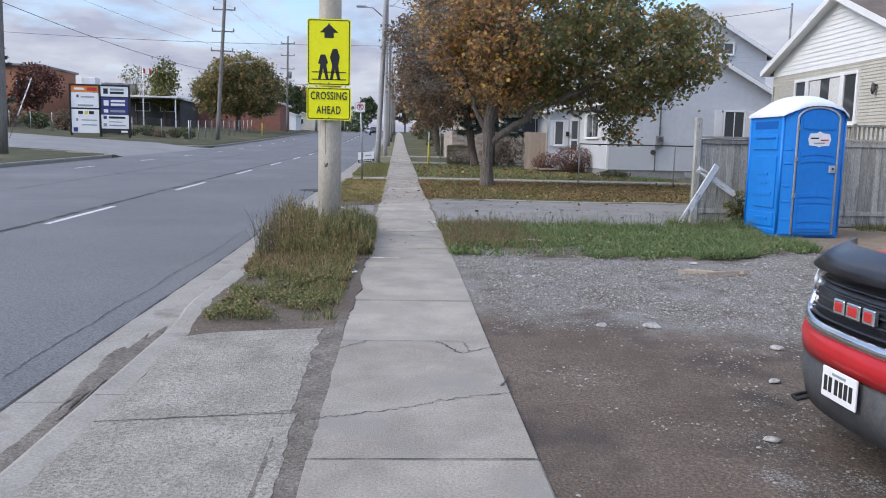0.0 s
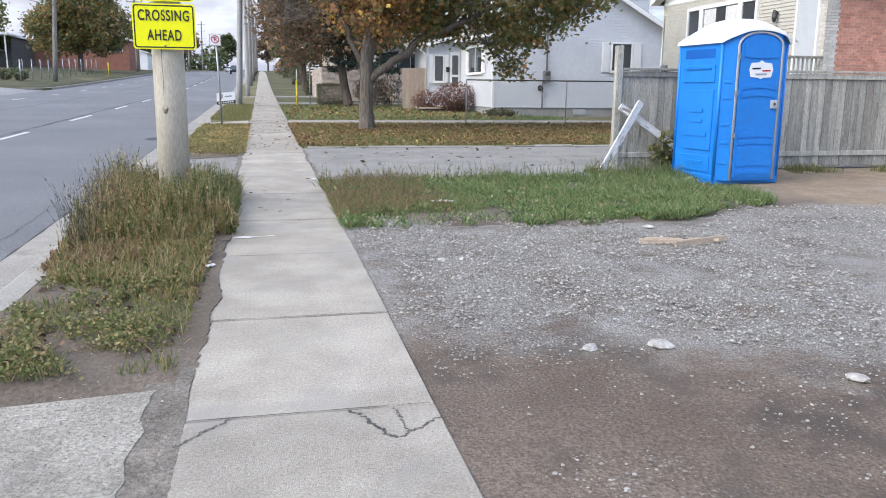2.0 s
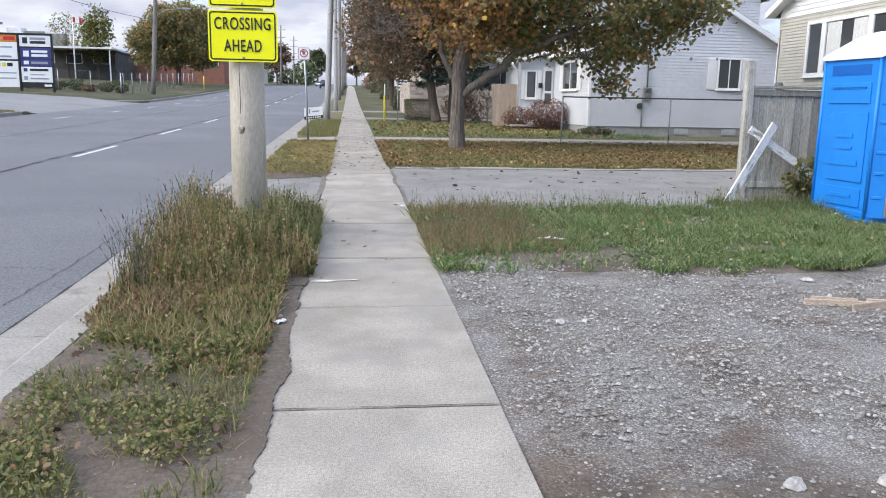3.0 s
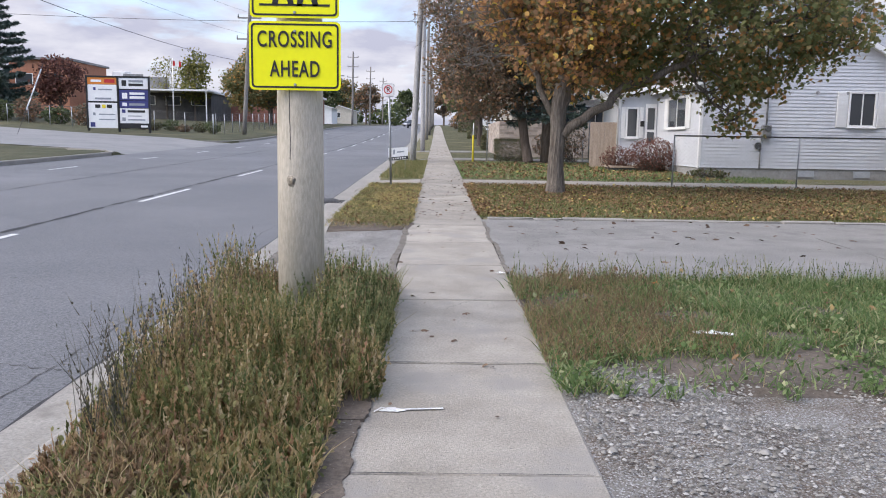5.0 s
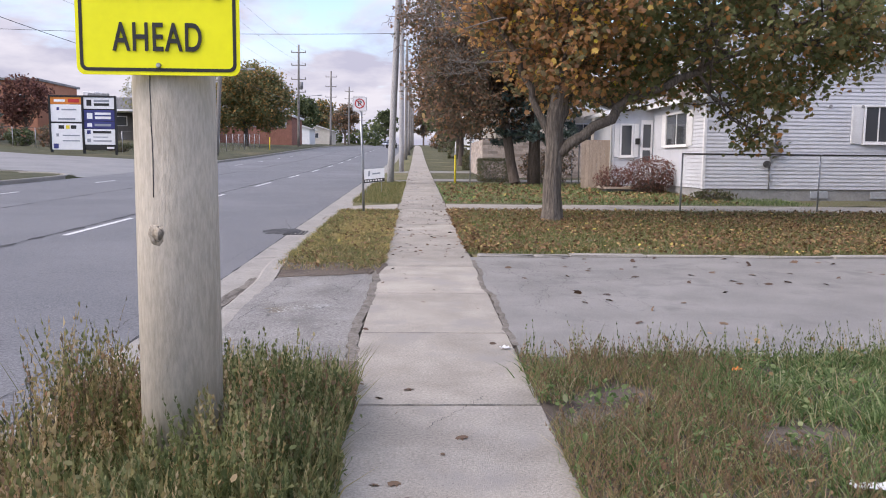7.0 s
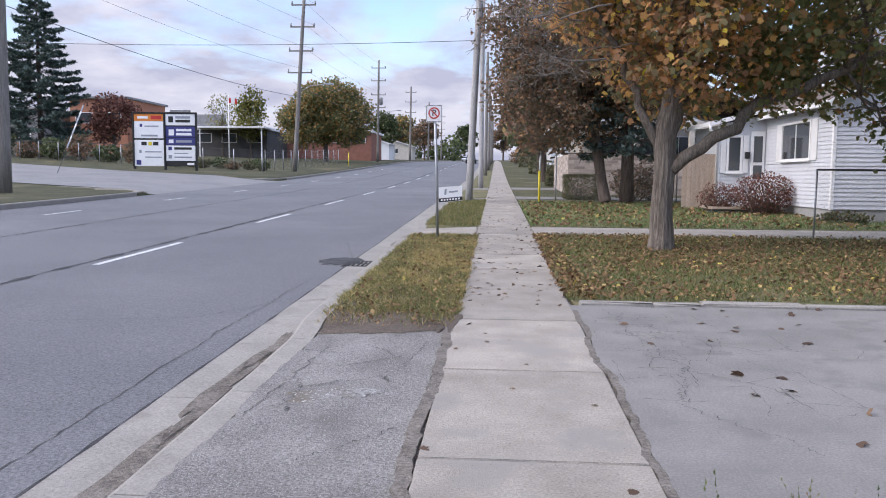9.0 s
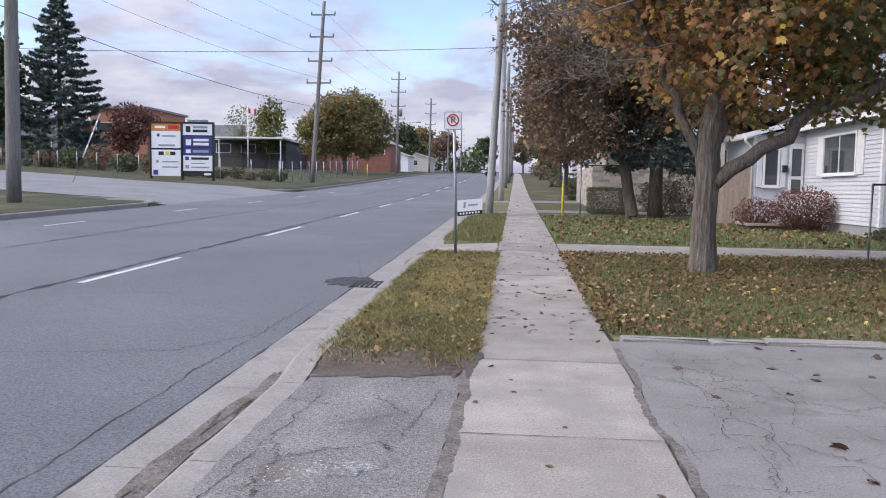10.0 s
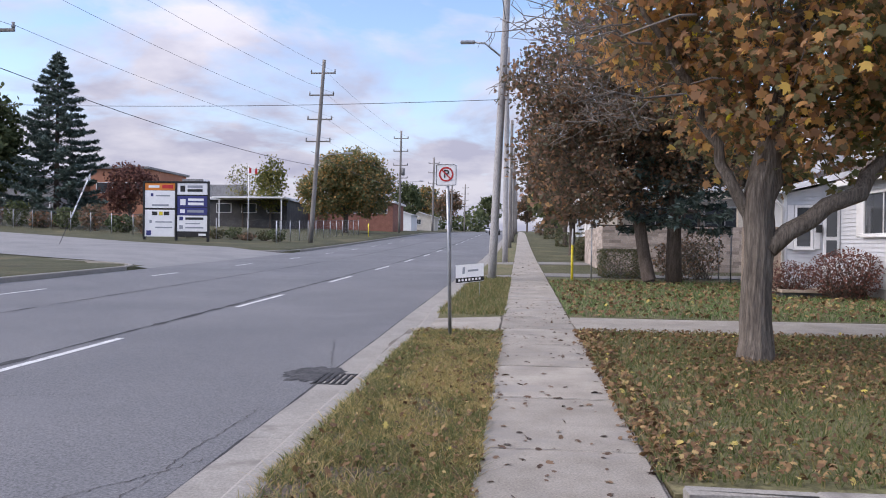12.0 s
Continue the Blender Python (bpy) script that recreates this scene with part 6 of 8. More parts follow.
def brick_courses(w, z0, z1, bl=0.21, bh=0.065, j=0.01, lip=0.012, top=None):
    """Running-bond bricks proud of their mortar, facing -y, all joined."""
    verts, faces = [], []
    z, row = z0, 0
    while z < z1 - bh * 0.5:
        x = -bl / 2 * (row % 2)
        while x < w:
            a, b = max(0.0, x), min(w, x + bl)
            if b - a > 0.03:
                n = len(verts)
                y = -lip - 0.004 * ((n * 7919) % 5) / 5
                verts += [(a, y, z), (b, y, z), (b, y, z + bh), (a, y, z + bh), (a, 0, z), (b, 0, z), (b, 0, z + bh), (a, 0, z + bh)]
                faces += [(n, n + 1, n + 2, n + 3), (n + 4, n, n + 3, n + 7), (n + 1, n + 5, n + 6, n + 2), (n + 3, n + 2, n + 6, n + 7), (n + 4, n + 5, n + 1, n)]
            x += bl + j
        z += bh + j
        row += 1
    return raw_mesh("bricks", verts, faces)


def per_island(m, amount):
    n, l = m.node_tree.nodes, m.node_tree.links
    p = n["Principled BSDF"]
    src = p.inputs["Base Color"].links[0].from_socket
    g, r, x = n.new("ShaderNodeNewGeometry"), n.new("ShaderNodeValToRGB"), n.new("ShaderNodeMix")
    r.color_ramp.elements[0].color = (1 - amount, 1 - amount, 1 - amount, 1)
    r.color_ramp.elements[1].color = (1 + amount, 1 + amount, 1 + amount, 1)
    l.new(g.outputs["Random Per Island"], r.inputs[0])
    x.data_type, x.blend_type = "RGBA", "MULTIPLY"
    x.inputs[0].default_value = 1.0
    l.new(src, x.inputs[6])
    l.new(r.outputs[0], x.inputs[7])
    l.new(x.outputs[2], p.inputs["Base Color"])


for m, a in ((BRICK, 0.2), (PALEBRICK, 0.15), (FIELDSTONE, 0.3), (STONE, 0.35)):
    per_island(m, a)


def brick_house():
    X0, Y0 = 13.9, 21.5
    h = thing("house", at(X0, Y0), "beige and salmon brick house with white gable", "house")
    W, D, EAVE, RIDGE = 11.0, 8.6, 4.5, 6.42
    core = prism([(0.0, -0.6), (D, -0.6), (D, EAVE), (D / 2, RIDGE), (0.0, EAVE)], W - 0.06, pose(0, 0, 0))
    core.transform(pose(0.03, 0, 0) @ Matrix(((0, 1, 0, 0), (1, 0, 0, 0), (0, 0, 1, 0), (0, 0, 0, 1))))
    bmesh.ops.recalc_face_normals(core, faces=core.faces)
    part("wall_core", core, MORTAR, h)
    turn = pose(0, D, 0, 0, 0, -90)
    f = box(-0.03, 0.5, -0.6, 0.04, D, 1.05)
    part("foundation", f, FOUND, h, "grey block foundation")
    bw = lap_wall([(0, 1.0), (D - 0.45, 1.0), (D - 0.45, EAVE - 0.25), (0, EAVE - 0.25)], 0.1, 0.02)
    bw.transform(turn)
    part("beige_siding", bw, BEIGE, h, "beige stone-look siding")
    gw_ = lap_wall([(0, EAVE - 0.25), (D, EAVE - 0.25), (D, EAVE), (D / 2, RIDGE), (0, EAVE)], 0.15, 0.02)
    gw_.transform(turn)
    part("gable_siding", gw_, TRIM, h, "white gable siding")
    bk = brick_courses(0.45, 0.0, EAVE - 0.25)
    bk.transform(turn @ Matrix.Translation((D - 0.45, 0, 0)))
    part("corner_bricks", bk, PALEBRICK, h)
    bk = brick_courses(W, 0.0, EAVE - 0.02)
    part("bricks", bk, BRICK, h)
    bk = brick_courses(0.36, 0.0, EAVE - 0.02)
    bk.transform(Matrix.Translation((-0.012, -0.012, 0)))
    part("corner_bricks", bk, PALEBRICK, h)
    gable_roof(h, 0, W, 0, D, EAVE, RIDGE, 0.35, 0.16, SHINGLE, TRIM, "x")
    part("fascia", box(-0.5, -0.56, EAVE - 0.28, W + 0.4, -0.5, EAVE - 0.02), SOFFIT, h, "brown eaves fascia")
    part("soffit", box(-0.45, -0.5, EAVE - 0.12, W + 0.4, 0.0, EAVE - 0.09), SOFFIT, h)
    window_unit(h, pose(-0.03, 6.75, 2.45, 0, 0, -90), 0.66, 1.45, 1, 0, False, 0.11)
    window_unit(h, pose(-0.03, 5.87, 2.45, 0, 0, -90), 1.95, 1.45, 1, 0, True, 0.11)
    window_unit(h, pose(-0.03, 3.7, 2.45, 0, 0, -90), 0.66, 1.45, 1, 0, False, 0.11)
    door = part("door", box(-0.04, 0.33, 1.65, 0.03, 1.13, 3.72, 0.01), DOORGREY, h, "pale grey house door")
    for y0, y1, z0, z1 in ((0.25, 0.33, 1.6, 3.8), (1.13, 1.21, 1.6, 3.8), (0.33, 1.13, 3.72, 3.8)):
        part("door_casing", box(-0.06, y0, z0, 0.02, y1, z1, 0.005), TRIM, h)
    part("handle", tube([(-0.06, 1.03, 2.65), (-0.1, 1.03, 2.65)], 0.025, 8), STEEL, door)
    part("wall_lamp", tube([(-0.03, 2.0, 3.45), (-0.12, 2.0, 3.5), (-0.14, 2.0, 3.3), (-0.14, 2.0, 3.2)], [0.03, 0.07, 0.07, 0.03], 8), DARKSTEEL, h)
    part("downpipe", tube([(-0.03, D - 0.1, 3.9), (-0.06, D - 0.1, 1.6), (-0.2, D - 0.35, 0.2)], 0.04, 8), TRIM, h)
    part("meter", tube([(-0.03, D - 0.45, 2.1), (-0.2, D - 0.45, 2.1)], 0.12, 12), GREYWALL, h)
    part("meter_pipe", tube([(-0.08, D - 0.45, 2.0), (-0.08, D - 0.45, 0.6)], 0.03, 8), GREYWALL, h)
    porch = part("porch", box(-1.8, 0.0, -0.4, -0.02, 3.0, 1.42, 0.01), FOUND, h)
    for y in (0.05, 1.5, 2.95):
        part("rail_post", box(-1.78, y - 0.045, 1.42, -1.69, y + 0.045, 2.24, 0.005), FENCEWOOD, porch)
    part("handrail", box(-1.8, 0, 2.15, -1.67, 3.0, 2.21, 0.005), FENCEWOOD, porch)
    k = 0.15
    while k < 2.9:
        part("baluster", box(-1.75, k - 0.02, 1.42, -1.71, k + 0.02, 2.15), FENCEWOOD, porch)
        k += 0.13
    part("handrail", box(-1.67, -0.02, 2.15, 0.0, 0.1, 2.21, 0.005), FENCEWOOD, porch)
    k = -1.6
    while k < -0.05:
        part("baluster", box(k - 0.02, 0.02, 1.42, k + 0.02, 0.06, 2.15), FENCEWOOD, porch)
        k += 0.13
    part("tv_mast", tube([(0.25, D - 0.5, 4.3), (0.25, D - 0.5, 6.9)], 0.04, 6), GREYWALL, h)
    return h


brick_house()
wire(at(13.9, 21.5).translation + Vector((0.25, 8.1, 6.75)), on(-0.9, 42.6, 8.2), 0.9, 0.012)


def plain_house(x, y, w, d, eave, ridge, wall, text, base=None, yaw=0.0):
    h = thing("house", at(x, y, 0, yaw), text, "house", "houses up the street")
    core = prism([(0, -0.8), (w, -0.8), (w, eave), (w / 2, ridge), (0, eave)], d)
    part("wall", core, wall, h)
    gable_roof(h, 0, w, 0, d, eave, ridge, 0.4)
    for k in range(2):
        window_unit(h, pose(w * (0.15 + 0.45 * k), -0.02, 1.3), 1.3, 1.2, 2)
        window_unit(h, pose(-0.02, d * (0.35 + 0.45 * k), 1.3, 0, 0, -90), 1.3, 1.2, 2)
    door = part("door", box(-0.05, d * 0.42, 0.3, 0.02, d * 0.42 + 0.9, 2.35, 0.01), TRIM, h, "white house door")
    part("handle", tube([(-0.05, d * 0.42 + 0.8, 1.3), (-0.1, d * 0.42 + 0.8, 1.3)], 0.03, 6), STEEL, door)
    return h


def stone_house():
    h = thing("house", at(3.2, 50.0), "cream bungalow with low tan stone porch wall", "house")
    part("wall", box(0.8, 1.6, -0.5, 11, 9, 3.4), CREAM, h)
    stones = brick_courses(8.5, -0.1, 1.85, 0.5, 0.13, 0.014, 0.02)
    part("stone_facing", stones, FIELDSTONE, h)
    part("porch_wall", box(0, 0.0, -0.5, 8.5, 0.3, 1.88), MORTAR, h)
    side = brick_courses(9.0, -0.1, 1.85, 0.5, 0.13, 0.014, 0.02)
    side.transform(pose(0, 9.0, 0, 0, 0, -90))
    part("stone_facing", side, FIELDSTONE, h)
    part("porch_wall", box(0, 0.3, -0.5, 0.3, 9, 1.88), MORTAR, h)
    for x in (0.05, 2.9, 5.6, 8.2):
        part("porch_column", box(x, 0.05, 1.85, x + 0.25, 0.3, 3.2, 0.01), CREAM, h)
    part("porch_beam", box(-0.1, 0.0, 3.1, 8.7, 0.35, 3.45), CREAM, h)
    gable_roof(h, -0.2, 11, 0, 9, 3.45, 5.2, 0.4)
    for x in (1.6, 4.6):
        window_unit(h, pose(x, 1.58, 1.5), 1.7, 1.3, 2)
    door = part("door", box(3.6, 1.55, 0.6, 4.4, 1.6, 2.7, 0.01), SOFFIT, h)
    part("pane", box(3.75, 1.53, 1.8, 4.25, 1.56, 2.5), GLASS, door)


stone_house()
plain_house(6.5, 63, 9, 10, 3.2, 5.2, TRIM, "small white house further up the street")
plain_house(7.5, 84, 9, 10, 3.2, 5.2, CREAM, "small cream house further up the street")
plain_house(7.5, 106, 9, 10, 3.0, 5.0, TRIM, "small white house further up the street")
plain_house(8, 132, 9, 10, 3.0, 5.0, SIDING, "small grey house further up the street")
plain_house(8, 160, 9, 10, 3.0, 5.0, TRIM, "small white house far up the street")
plain_house(-32, 172, 10, 9, 3.0, 4.6, TRIM, "low white building across the street")
plain_house(-34, 215, 12, 9, 3.2, 5.0, CREAM, "low cream building far across the street")


# ---- chain-link fences ----
def chain_link(points, h, text, gap=3.6, cell=0.12, r=0.022):
    f = thing("chain_link_fence", TILT, text, "fence")
    for (xa, ya), (xb, yb) in zip(points, points[1:]):
        l = math.hypot(xb - xa, yb - ya)
        n = max(1, round(l / gap))
        for k in range(n + 1):
            x, y = xa + (xb - xa) * k / n, ya + (yb - ya) * k / n
            part("post", tube([(x, y, rise(x, y) - 0.2), (x, y, rise(x, y) + h + 0.02)], r, 6), STEEL, f)
        part("top_rail", tube([(xa + (xb - xa) * k / n, ya + (yb - ya) * k / n, rise(xa + (xb - xa) * k / n, ya + (yb - ya) * k / n) + h) for k in range(n + 1)], 0.022, 6), DARKSTEEL, f)
        verts, faces = [], []
        m = int(l / cell)

        def P(s, z):
            x, y = xa + (xb - xa) * s / l, ya + (yb - ya) * s / l
            return (x, y, rise(x, y) + z)
        w = 0.0022 if l < 30 else 0.006
        for k in range(-int(h / cell), m):
            for s in (1, -1):
                s0 = k * cell if s > 0 else k * cell + h
                a, b = (s0, 0.04), (s0 + s * h, h)
                lo, hi = max(0, min(a[0], b[0])), min(l, max(a[0], b[0]))
                if hi - lo < 0.05:
                    continue
                f0, f1 = (lo - a[0]) / (b[0] - a[0]), (hi - a[0]) / (b[0] - a[0])
                q0, q1 = 0.04 + (h - 0.04) * f0, 0.04 + (h - 0.04) * f1
                n0 = len(verts)
                verts += [P(lo, q0 - w), P(hi, q1 - w), P(hi, q1 + w), P(lo, q0 + w)]
                faces.append((n0, n0 + 1, n0 + 2, n0 + 3))
        part("mesh_wire", raw_mesh("mesh_wire", verts, faces), STEEL, f)
    return f


chain_link([(6.35, 28.9), (13.6, 29.6)], 1.45, "grey chain-link fence along the house path")
chain_link([(2.06, 42.5), (6.7, 43.0), (6.8, 45.0)], 1.88, "rusty chain-link fence before the hedge")
chain_link([(-90, 108), (-50, 92), (-34, 86), (-21.5, 84)], 1.9, "grey chain-link fence round the far grounds", 3.0, 0.3, 0.04)
chain_link([(-21.5, 84), (-21.5, 118)], 1.9, "grey chain-link fence round the far grounds", 3.0, 0.3, 0.04)


# ---- trees ----
def limb(bm, a, b, r0, r1, rnd, wander=0.18, n=6, sag=0.0, sides=7):
    a, b = Vector(a), Vector(b)
    l = (b - a).length
    pts = []
    for k in range(n + 1):
        f = k / n
        p = a.lerp(b, f)
        if 0 < k < n:
            p += Vector((rnd.uniform(-1, 1), rnd.uniform(-1, 1), rnd.uniform(-0.6, 0.6))) * l * wander * 0.35
        p.z += sag * 4 * f * (1 - f)
        pts.append(p)
    add_tube(bm, pts, [r0 + (r1 - r0) * k / n for k in range(n + 1)], sides)
    return pts


def ellipsoid_tips(rng, lobes, n):
    """Points in the outer parts of several lobes ((centre), (radii))."""
    weights = np.array([r[0] * r[1] * r[2] for _, r in lobes]) ** 0.8
    pick = rng.choice(len(lobes), n, p=weights / weights.sum())
    d = rng.normal(size=(n, 3))
    d /= np.linalg.norm(d, axis=1, keepdims=True)
    k = rng.uniform(0.18, 1.0, n) ** 0.42
    c = np.array([l[0] for l in lobes])[pick]
    r = np.array([l[1] for l in lobes])[pick]
    return c + d * k[:, None] * r


def broadleaf(name, x, y, trunk_r, fork_z, lobes, tips, leaves, leaf_size, crowns, bark, text, seed, spread=0.34, split=None, sub=(), shape=LEAF_SHAPE, category="tree", group="", curl=0.25, tilt=0.0):
    """A tree with a tapered trunk, limbs to every part of the crown and leaves in clumps at the twig ends.
    crowns: materials; split(p) says which of them a clump takes."""
    t = thing(name, at(x, y), text, category, group)
    rng, rnd = np.random.default_rng(seed), random.Random(seed)
    bm = bmesh.new()
    top = max(c[2] + 0.5 * r[2] for c, r in lobes)
    centre = np.mean([c for c, _ in lobes], axis=0)
    trunk = [(0, 0, -0.3), (0, 0, 0.0), (0.01, 0, 0.12), (0.0, 0.02, 0.35 * fork_z), (0.03, 0.0, 0.7 * fork_z), (0.0, 0.0, fork_z), (centre[0] * 0.18, centre[1] * 0.2, fork_z + (top - fork_z) * 0.4), (centre[0] * 0.5, centre[1] * 0.5, top)]
    trunk = [(a + tilt * min(max(c, 0.0), fork_z) / fork_z, b, c) for a, b, c in trunk]
    add_tube(bm, trunk, [trunk_r * 1.5, trunk_r * 1.4, trunk_r * 1.14, trunk_r * 0.98, trunk_r * 0.95, trunk_r * 1.0, trunk_r * 0.55, trunk_r * 0.1], 18)
    if bark is BARK:
        bm.free()
        bm = bmesh.new()
        fine, radii = [], []
        base_r = [trunk_r * 1.5, trunk_r * 1.4, trunk_r * 1.14, trunk_r * 0.98, trunk_r * 0.95, trunk_r * 1.0, trunk_r * 0.55, trunk_r * 0.1]
        zs = [p[2] for p in trunk]
        steps = 90
        for q in range(steps + 1):
            z = -0.3 + (min(top, 4.6) + 0.3) * q / steps
            window = [z + d * 0.09 for d in (-2, -1, 0, 1, 2)]
            fine.append(Vector((float(np.mean(np.interp(window, zs, [p[0] for p in trunk]))), float(np.mean(np.interp(window, zs, [p[1] for p in trunk]))), z)))
            radii.append(float(np.mean(np.interp(window, zs, base_r))))
        sides = 64
        add_tube(bm, fine, radii, sides)
        bm.verts.ensure_lookup_table()
        for i, (c, r) in enumerate(zip(fine, radii)):
            for q in range(sides):
                v = bm.verts[i * sides + q]
                a = 2 * math.pi * q / sides
                ridge = abs(noise.noise((math.cos(a) * 4.2, math.sin(a) * 4.2, c.z * 0.7))) + 0.6 * abs(noise.noise((math.cos(a) * 9, math.sin(a) * 9, c.z * 1.8)))
                v.co = c + r * Vector((math.cos(a), math.sin(a), 0)) * (1 + 0.24 * (ridge - 0.28))
    part("trunk", bm, bark, t)
    pts = ellipsoid_tips(rng, lobes, tips)
    arms = bmesh.new()
    starts = []
    for a, b, r0, r1 in sub:
        starts += limb(arms, a, b, r0, r1, rnd, 0.12, 7, 0.0, 10)[3:]
    order = rnd.sample(range(tips), min(tips, 34))
    mains = []
    for k in order:
        p = Vector(pts[k])
        s = Vector((centre[0] * 0.1 + tilt, centre[1] * 0.1, fork_z + rnd.uniform(0.0, 0.45) * max(0.3, p.z - fork_z)))
        near = [q for q in starts if (q - p).length < (s - p).length * 0.6]
        if near:
            s = min(near, key=lambda q: (q - p).length)
        mains += limb(arms, s, p, trunk_r * rnd.uniform(0.16, 0.3), 0.012, rnd, 0.2, 6, 0.0)[2:]
    if mains:
        for k in range(0, tips, 2):
            p = Vector(pts[k])
            q = min(rnd.sample(mains, min(40, len(mains))), key=lambda v: (v - p).length)
            limb(arms, q, p, 0.022, 0.006, rnd, 0.25, 4, 0.0, 4)
    part("limbwork", arms, bark, t)
    per = max(1, leaves // tips)
    cen = np.repeat(pts, per, axis=0) + np.clip(rng.normal(size=(tips * per, 3)), -1.7, 1.7) * np.array([spread, spread, spread * 0.75])
    which = np.zeros(len(cen), dtype=int) if split is None else np.repeat(np.array([split(p) for p in pts]), per)
    for k, m in enumerate(crowns):
        sel = cen[which == k]
        if len(sel):
            part("crown", scatter_leaves("crown", sel, leaf_size * rng.uniform(0.6, 1.25, len(sel)), rng, shape, 1.0, curl), m, t)
    return t


def maple_split(p):
    lean = p[0] + 1.0 * noise.noise((p[0], p[1], p[2])) + 0.2 * (p[2] - 4.5) + 0.25 * max(0, p[1])
    return 0 if lean < 1.0 and p[1] < 1.8 else 1


front_maple = broadleaf("maple_tree", 2.75, 26.5, 0.185, 2.1,
          [((0.0, -0.6, 4.8), (1.75, 2.5, 2.3)), ((-1.2, 0.6, 5.4), (1.5, 1.6, 1.6)), ((1.6, 0.4, 5.4), (3.2, 3.2, 2.8)), ((4.2, 0.4, 4.5), (2.9, 2.8, 2.2)), ((5.9, 0.2, 4.6), (1.9, 2.0, 1.5)), ((4.3, 0.0, 2.4), (0.75, 0.8, 1.0)), ((1.0, 1.0, 3.2), (1.6, 1.6, 0.9))],
          1000, 36000, 0.122, [RUST, GREENLEAF], BARK, "large maple with rust-orange and dark green autumn leaves", 11, 0.21, maple_split, shape=MAPLE_SHAPE, curl=0.8,
          sub=[((0.12, -0.05, 1.45), (1.9, -0.2, 2.75), 0.125, 0.1), ((1.9, -0.2, 2.75), (4.6, 0.0, 3.9), 0.1, 0.05), ((-0.03, 0, 1.55), (-0.75, 0.1, 3.4), 0.095, 0.06), ((-0.75, 0.1, 3.4), (-1.6, -0.4, 4.6), 0.07, 0.03), ((0.02, 0, 1.6), (0.5, 0.3, 4.2), 0.15, 0.09)])
# bare grey twigs on the maple's street side
twigs = bmesh.new()
rnd = random.Random(71)
for k in range(26):
    a = Vector((rnd.uniform(-1.9, -0.6), rnd.uniform(-2.4, 0.6), rnd.uniform(2.9, 5.4)))
    b = a + Vector((rnd.uniform(-1.9, -0.5), rnd.uniform(-0.9, 0.6), rnd.uniform(-0.7, 0.7)))
    p = limb(twigs, a, b, 0.014, 0.005, rnd, 0.42, 8, 0, 5)
    for j in range(6):
        q = p[2 + j]
        e = q + Vector((rnd.uniform(-0.6, 0.15), rnd.uniform(-0.4, 0.4), rnd.uniform(-0.4, 0.5)))
        s = limb(twigs, q, e, 0.006, 0.003, rnd, 0.45, 4, 0, 4)
        for g in (1, 2, 3):
            limb(twigs, s[g], s[g] + Vector((rnd.uniform(-0.25, 0.12), rnd.uniform(-0.2, 0.2), rnd.uniform(-0.22, 0.26))), 0.005, 0.002, rnd, 0.45, 3, 0, 4)
part("twigwork", twigs, TWIG, front_maple, "bare grey twigs")

broadleaf("maple_tree", 3.85, 41.8, 0.2, 2.6, [((-1.7, 0, 4.3), (2.6, 2.6, 2.2)), ((-1.3, 0, 6.4), (3.3, 3.0, 2.6)), ((0.8, 0.3, 5.6), (2.8, 2.6, 3.0))], 620, 46000, 0.125, [BROWNLEAF], DARKBARK,
          "dense tree with dark reddish-brown leaves behind the fence", 23, 0.3, tilt=-0.5)


def conifer(x, y, h, r, lift, text, seed, bark=DARKBARK, trunk_r=0.2, boughs=90, needles=14000, size=0.16, material=NEEDLE, taper=1.0):
    """A spruce: whorls of drooping boughs with needle sprays that leave gaps."""
    t = thing("spruce_tree", at(x, y), text, "tree")
    rng, rnd = np.random.default_rng(seed), random.Random(seed)
    part("trunk", tube([(0, 0, -0.3), (0, 0, lift), (0.02, 0, h * 0.6), (0, 0, h)], [trunk_r * 1.25, trunk_r, trunk_r * 0.55, 0.01], 12), bark, t)
    arms, cen = bmesh.new(), []
    per = needles // boughs
    for k in range(boughs):
        f = (k + 0.5) / boughs
        z = lift + (h - lift) * f ** 0.9
        l = r * (1 - f) ** taper * rnd.uniform(0.7, 1.12) + 0.12
        a = k * 2.399 + rnd.uniform(-0.4, 0.4)
        tip = Vector((math.cos(a) * l, math.sin(a) * l, z - 0.16 * l + 0.02 * l * l))
        p = [Vector((0, 0, z)).lerp(tip, q / 5) - Vector((0, 0, 0.12 * l * math.sin(q / 5 * 3.14))) for q in range(6)]
        add_tube(arms, p, [0.03 * (1 - q / 6) + 0.006 for q in range(6)], 4)
        n = max(8, int(per * (0.35 + 1.3 * (1 - f))))
        g = rng.uniform(0.15, 1.0, n) ** 0.7
        base = np.array([p[0].lerp(tip, v) - Vector((0, 0, 0.12 * l * math.sin(v * 3.14))) for v in g])
        side = rng.normal(size=n) * 0.11 * l * (1.2 - g)
        base[:, 0] += -math.sin(a) * side
        base[:, 1] += math.cos(a) * side
        base[:, 2] += rng.normal(size=n) * 0.05 - np.abs(rng.normal(size=n)) * 0.05 * l ** 0.5
        cen.append(base)
    part("limbwork", arms, bark, t)
    cen = np.concatenate(cen)
    spray = np.array([(0, -0.5), (0.12, 0), (0.3, 0.1), (0.1, 0.2), (0, 0.6), (-0.1, 0.2), (-0.3, 0.1), (-0.12, 0)])
    part("needles", scatter_leaves("needles", cen, size * rng.uniform(0.7, 1.4, len(cen)), rng, spray, 0.6), material, t)


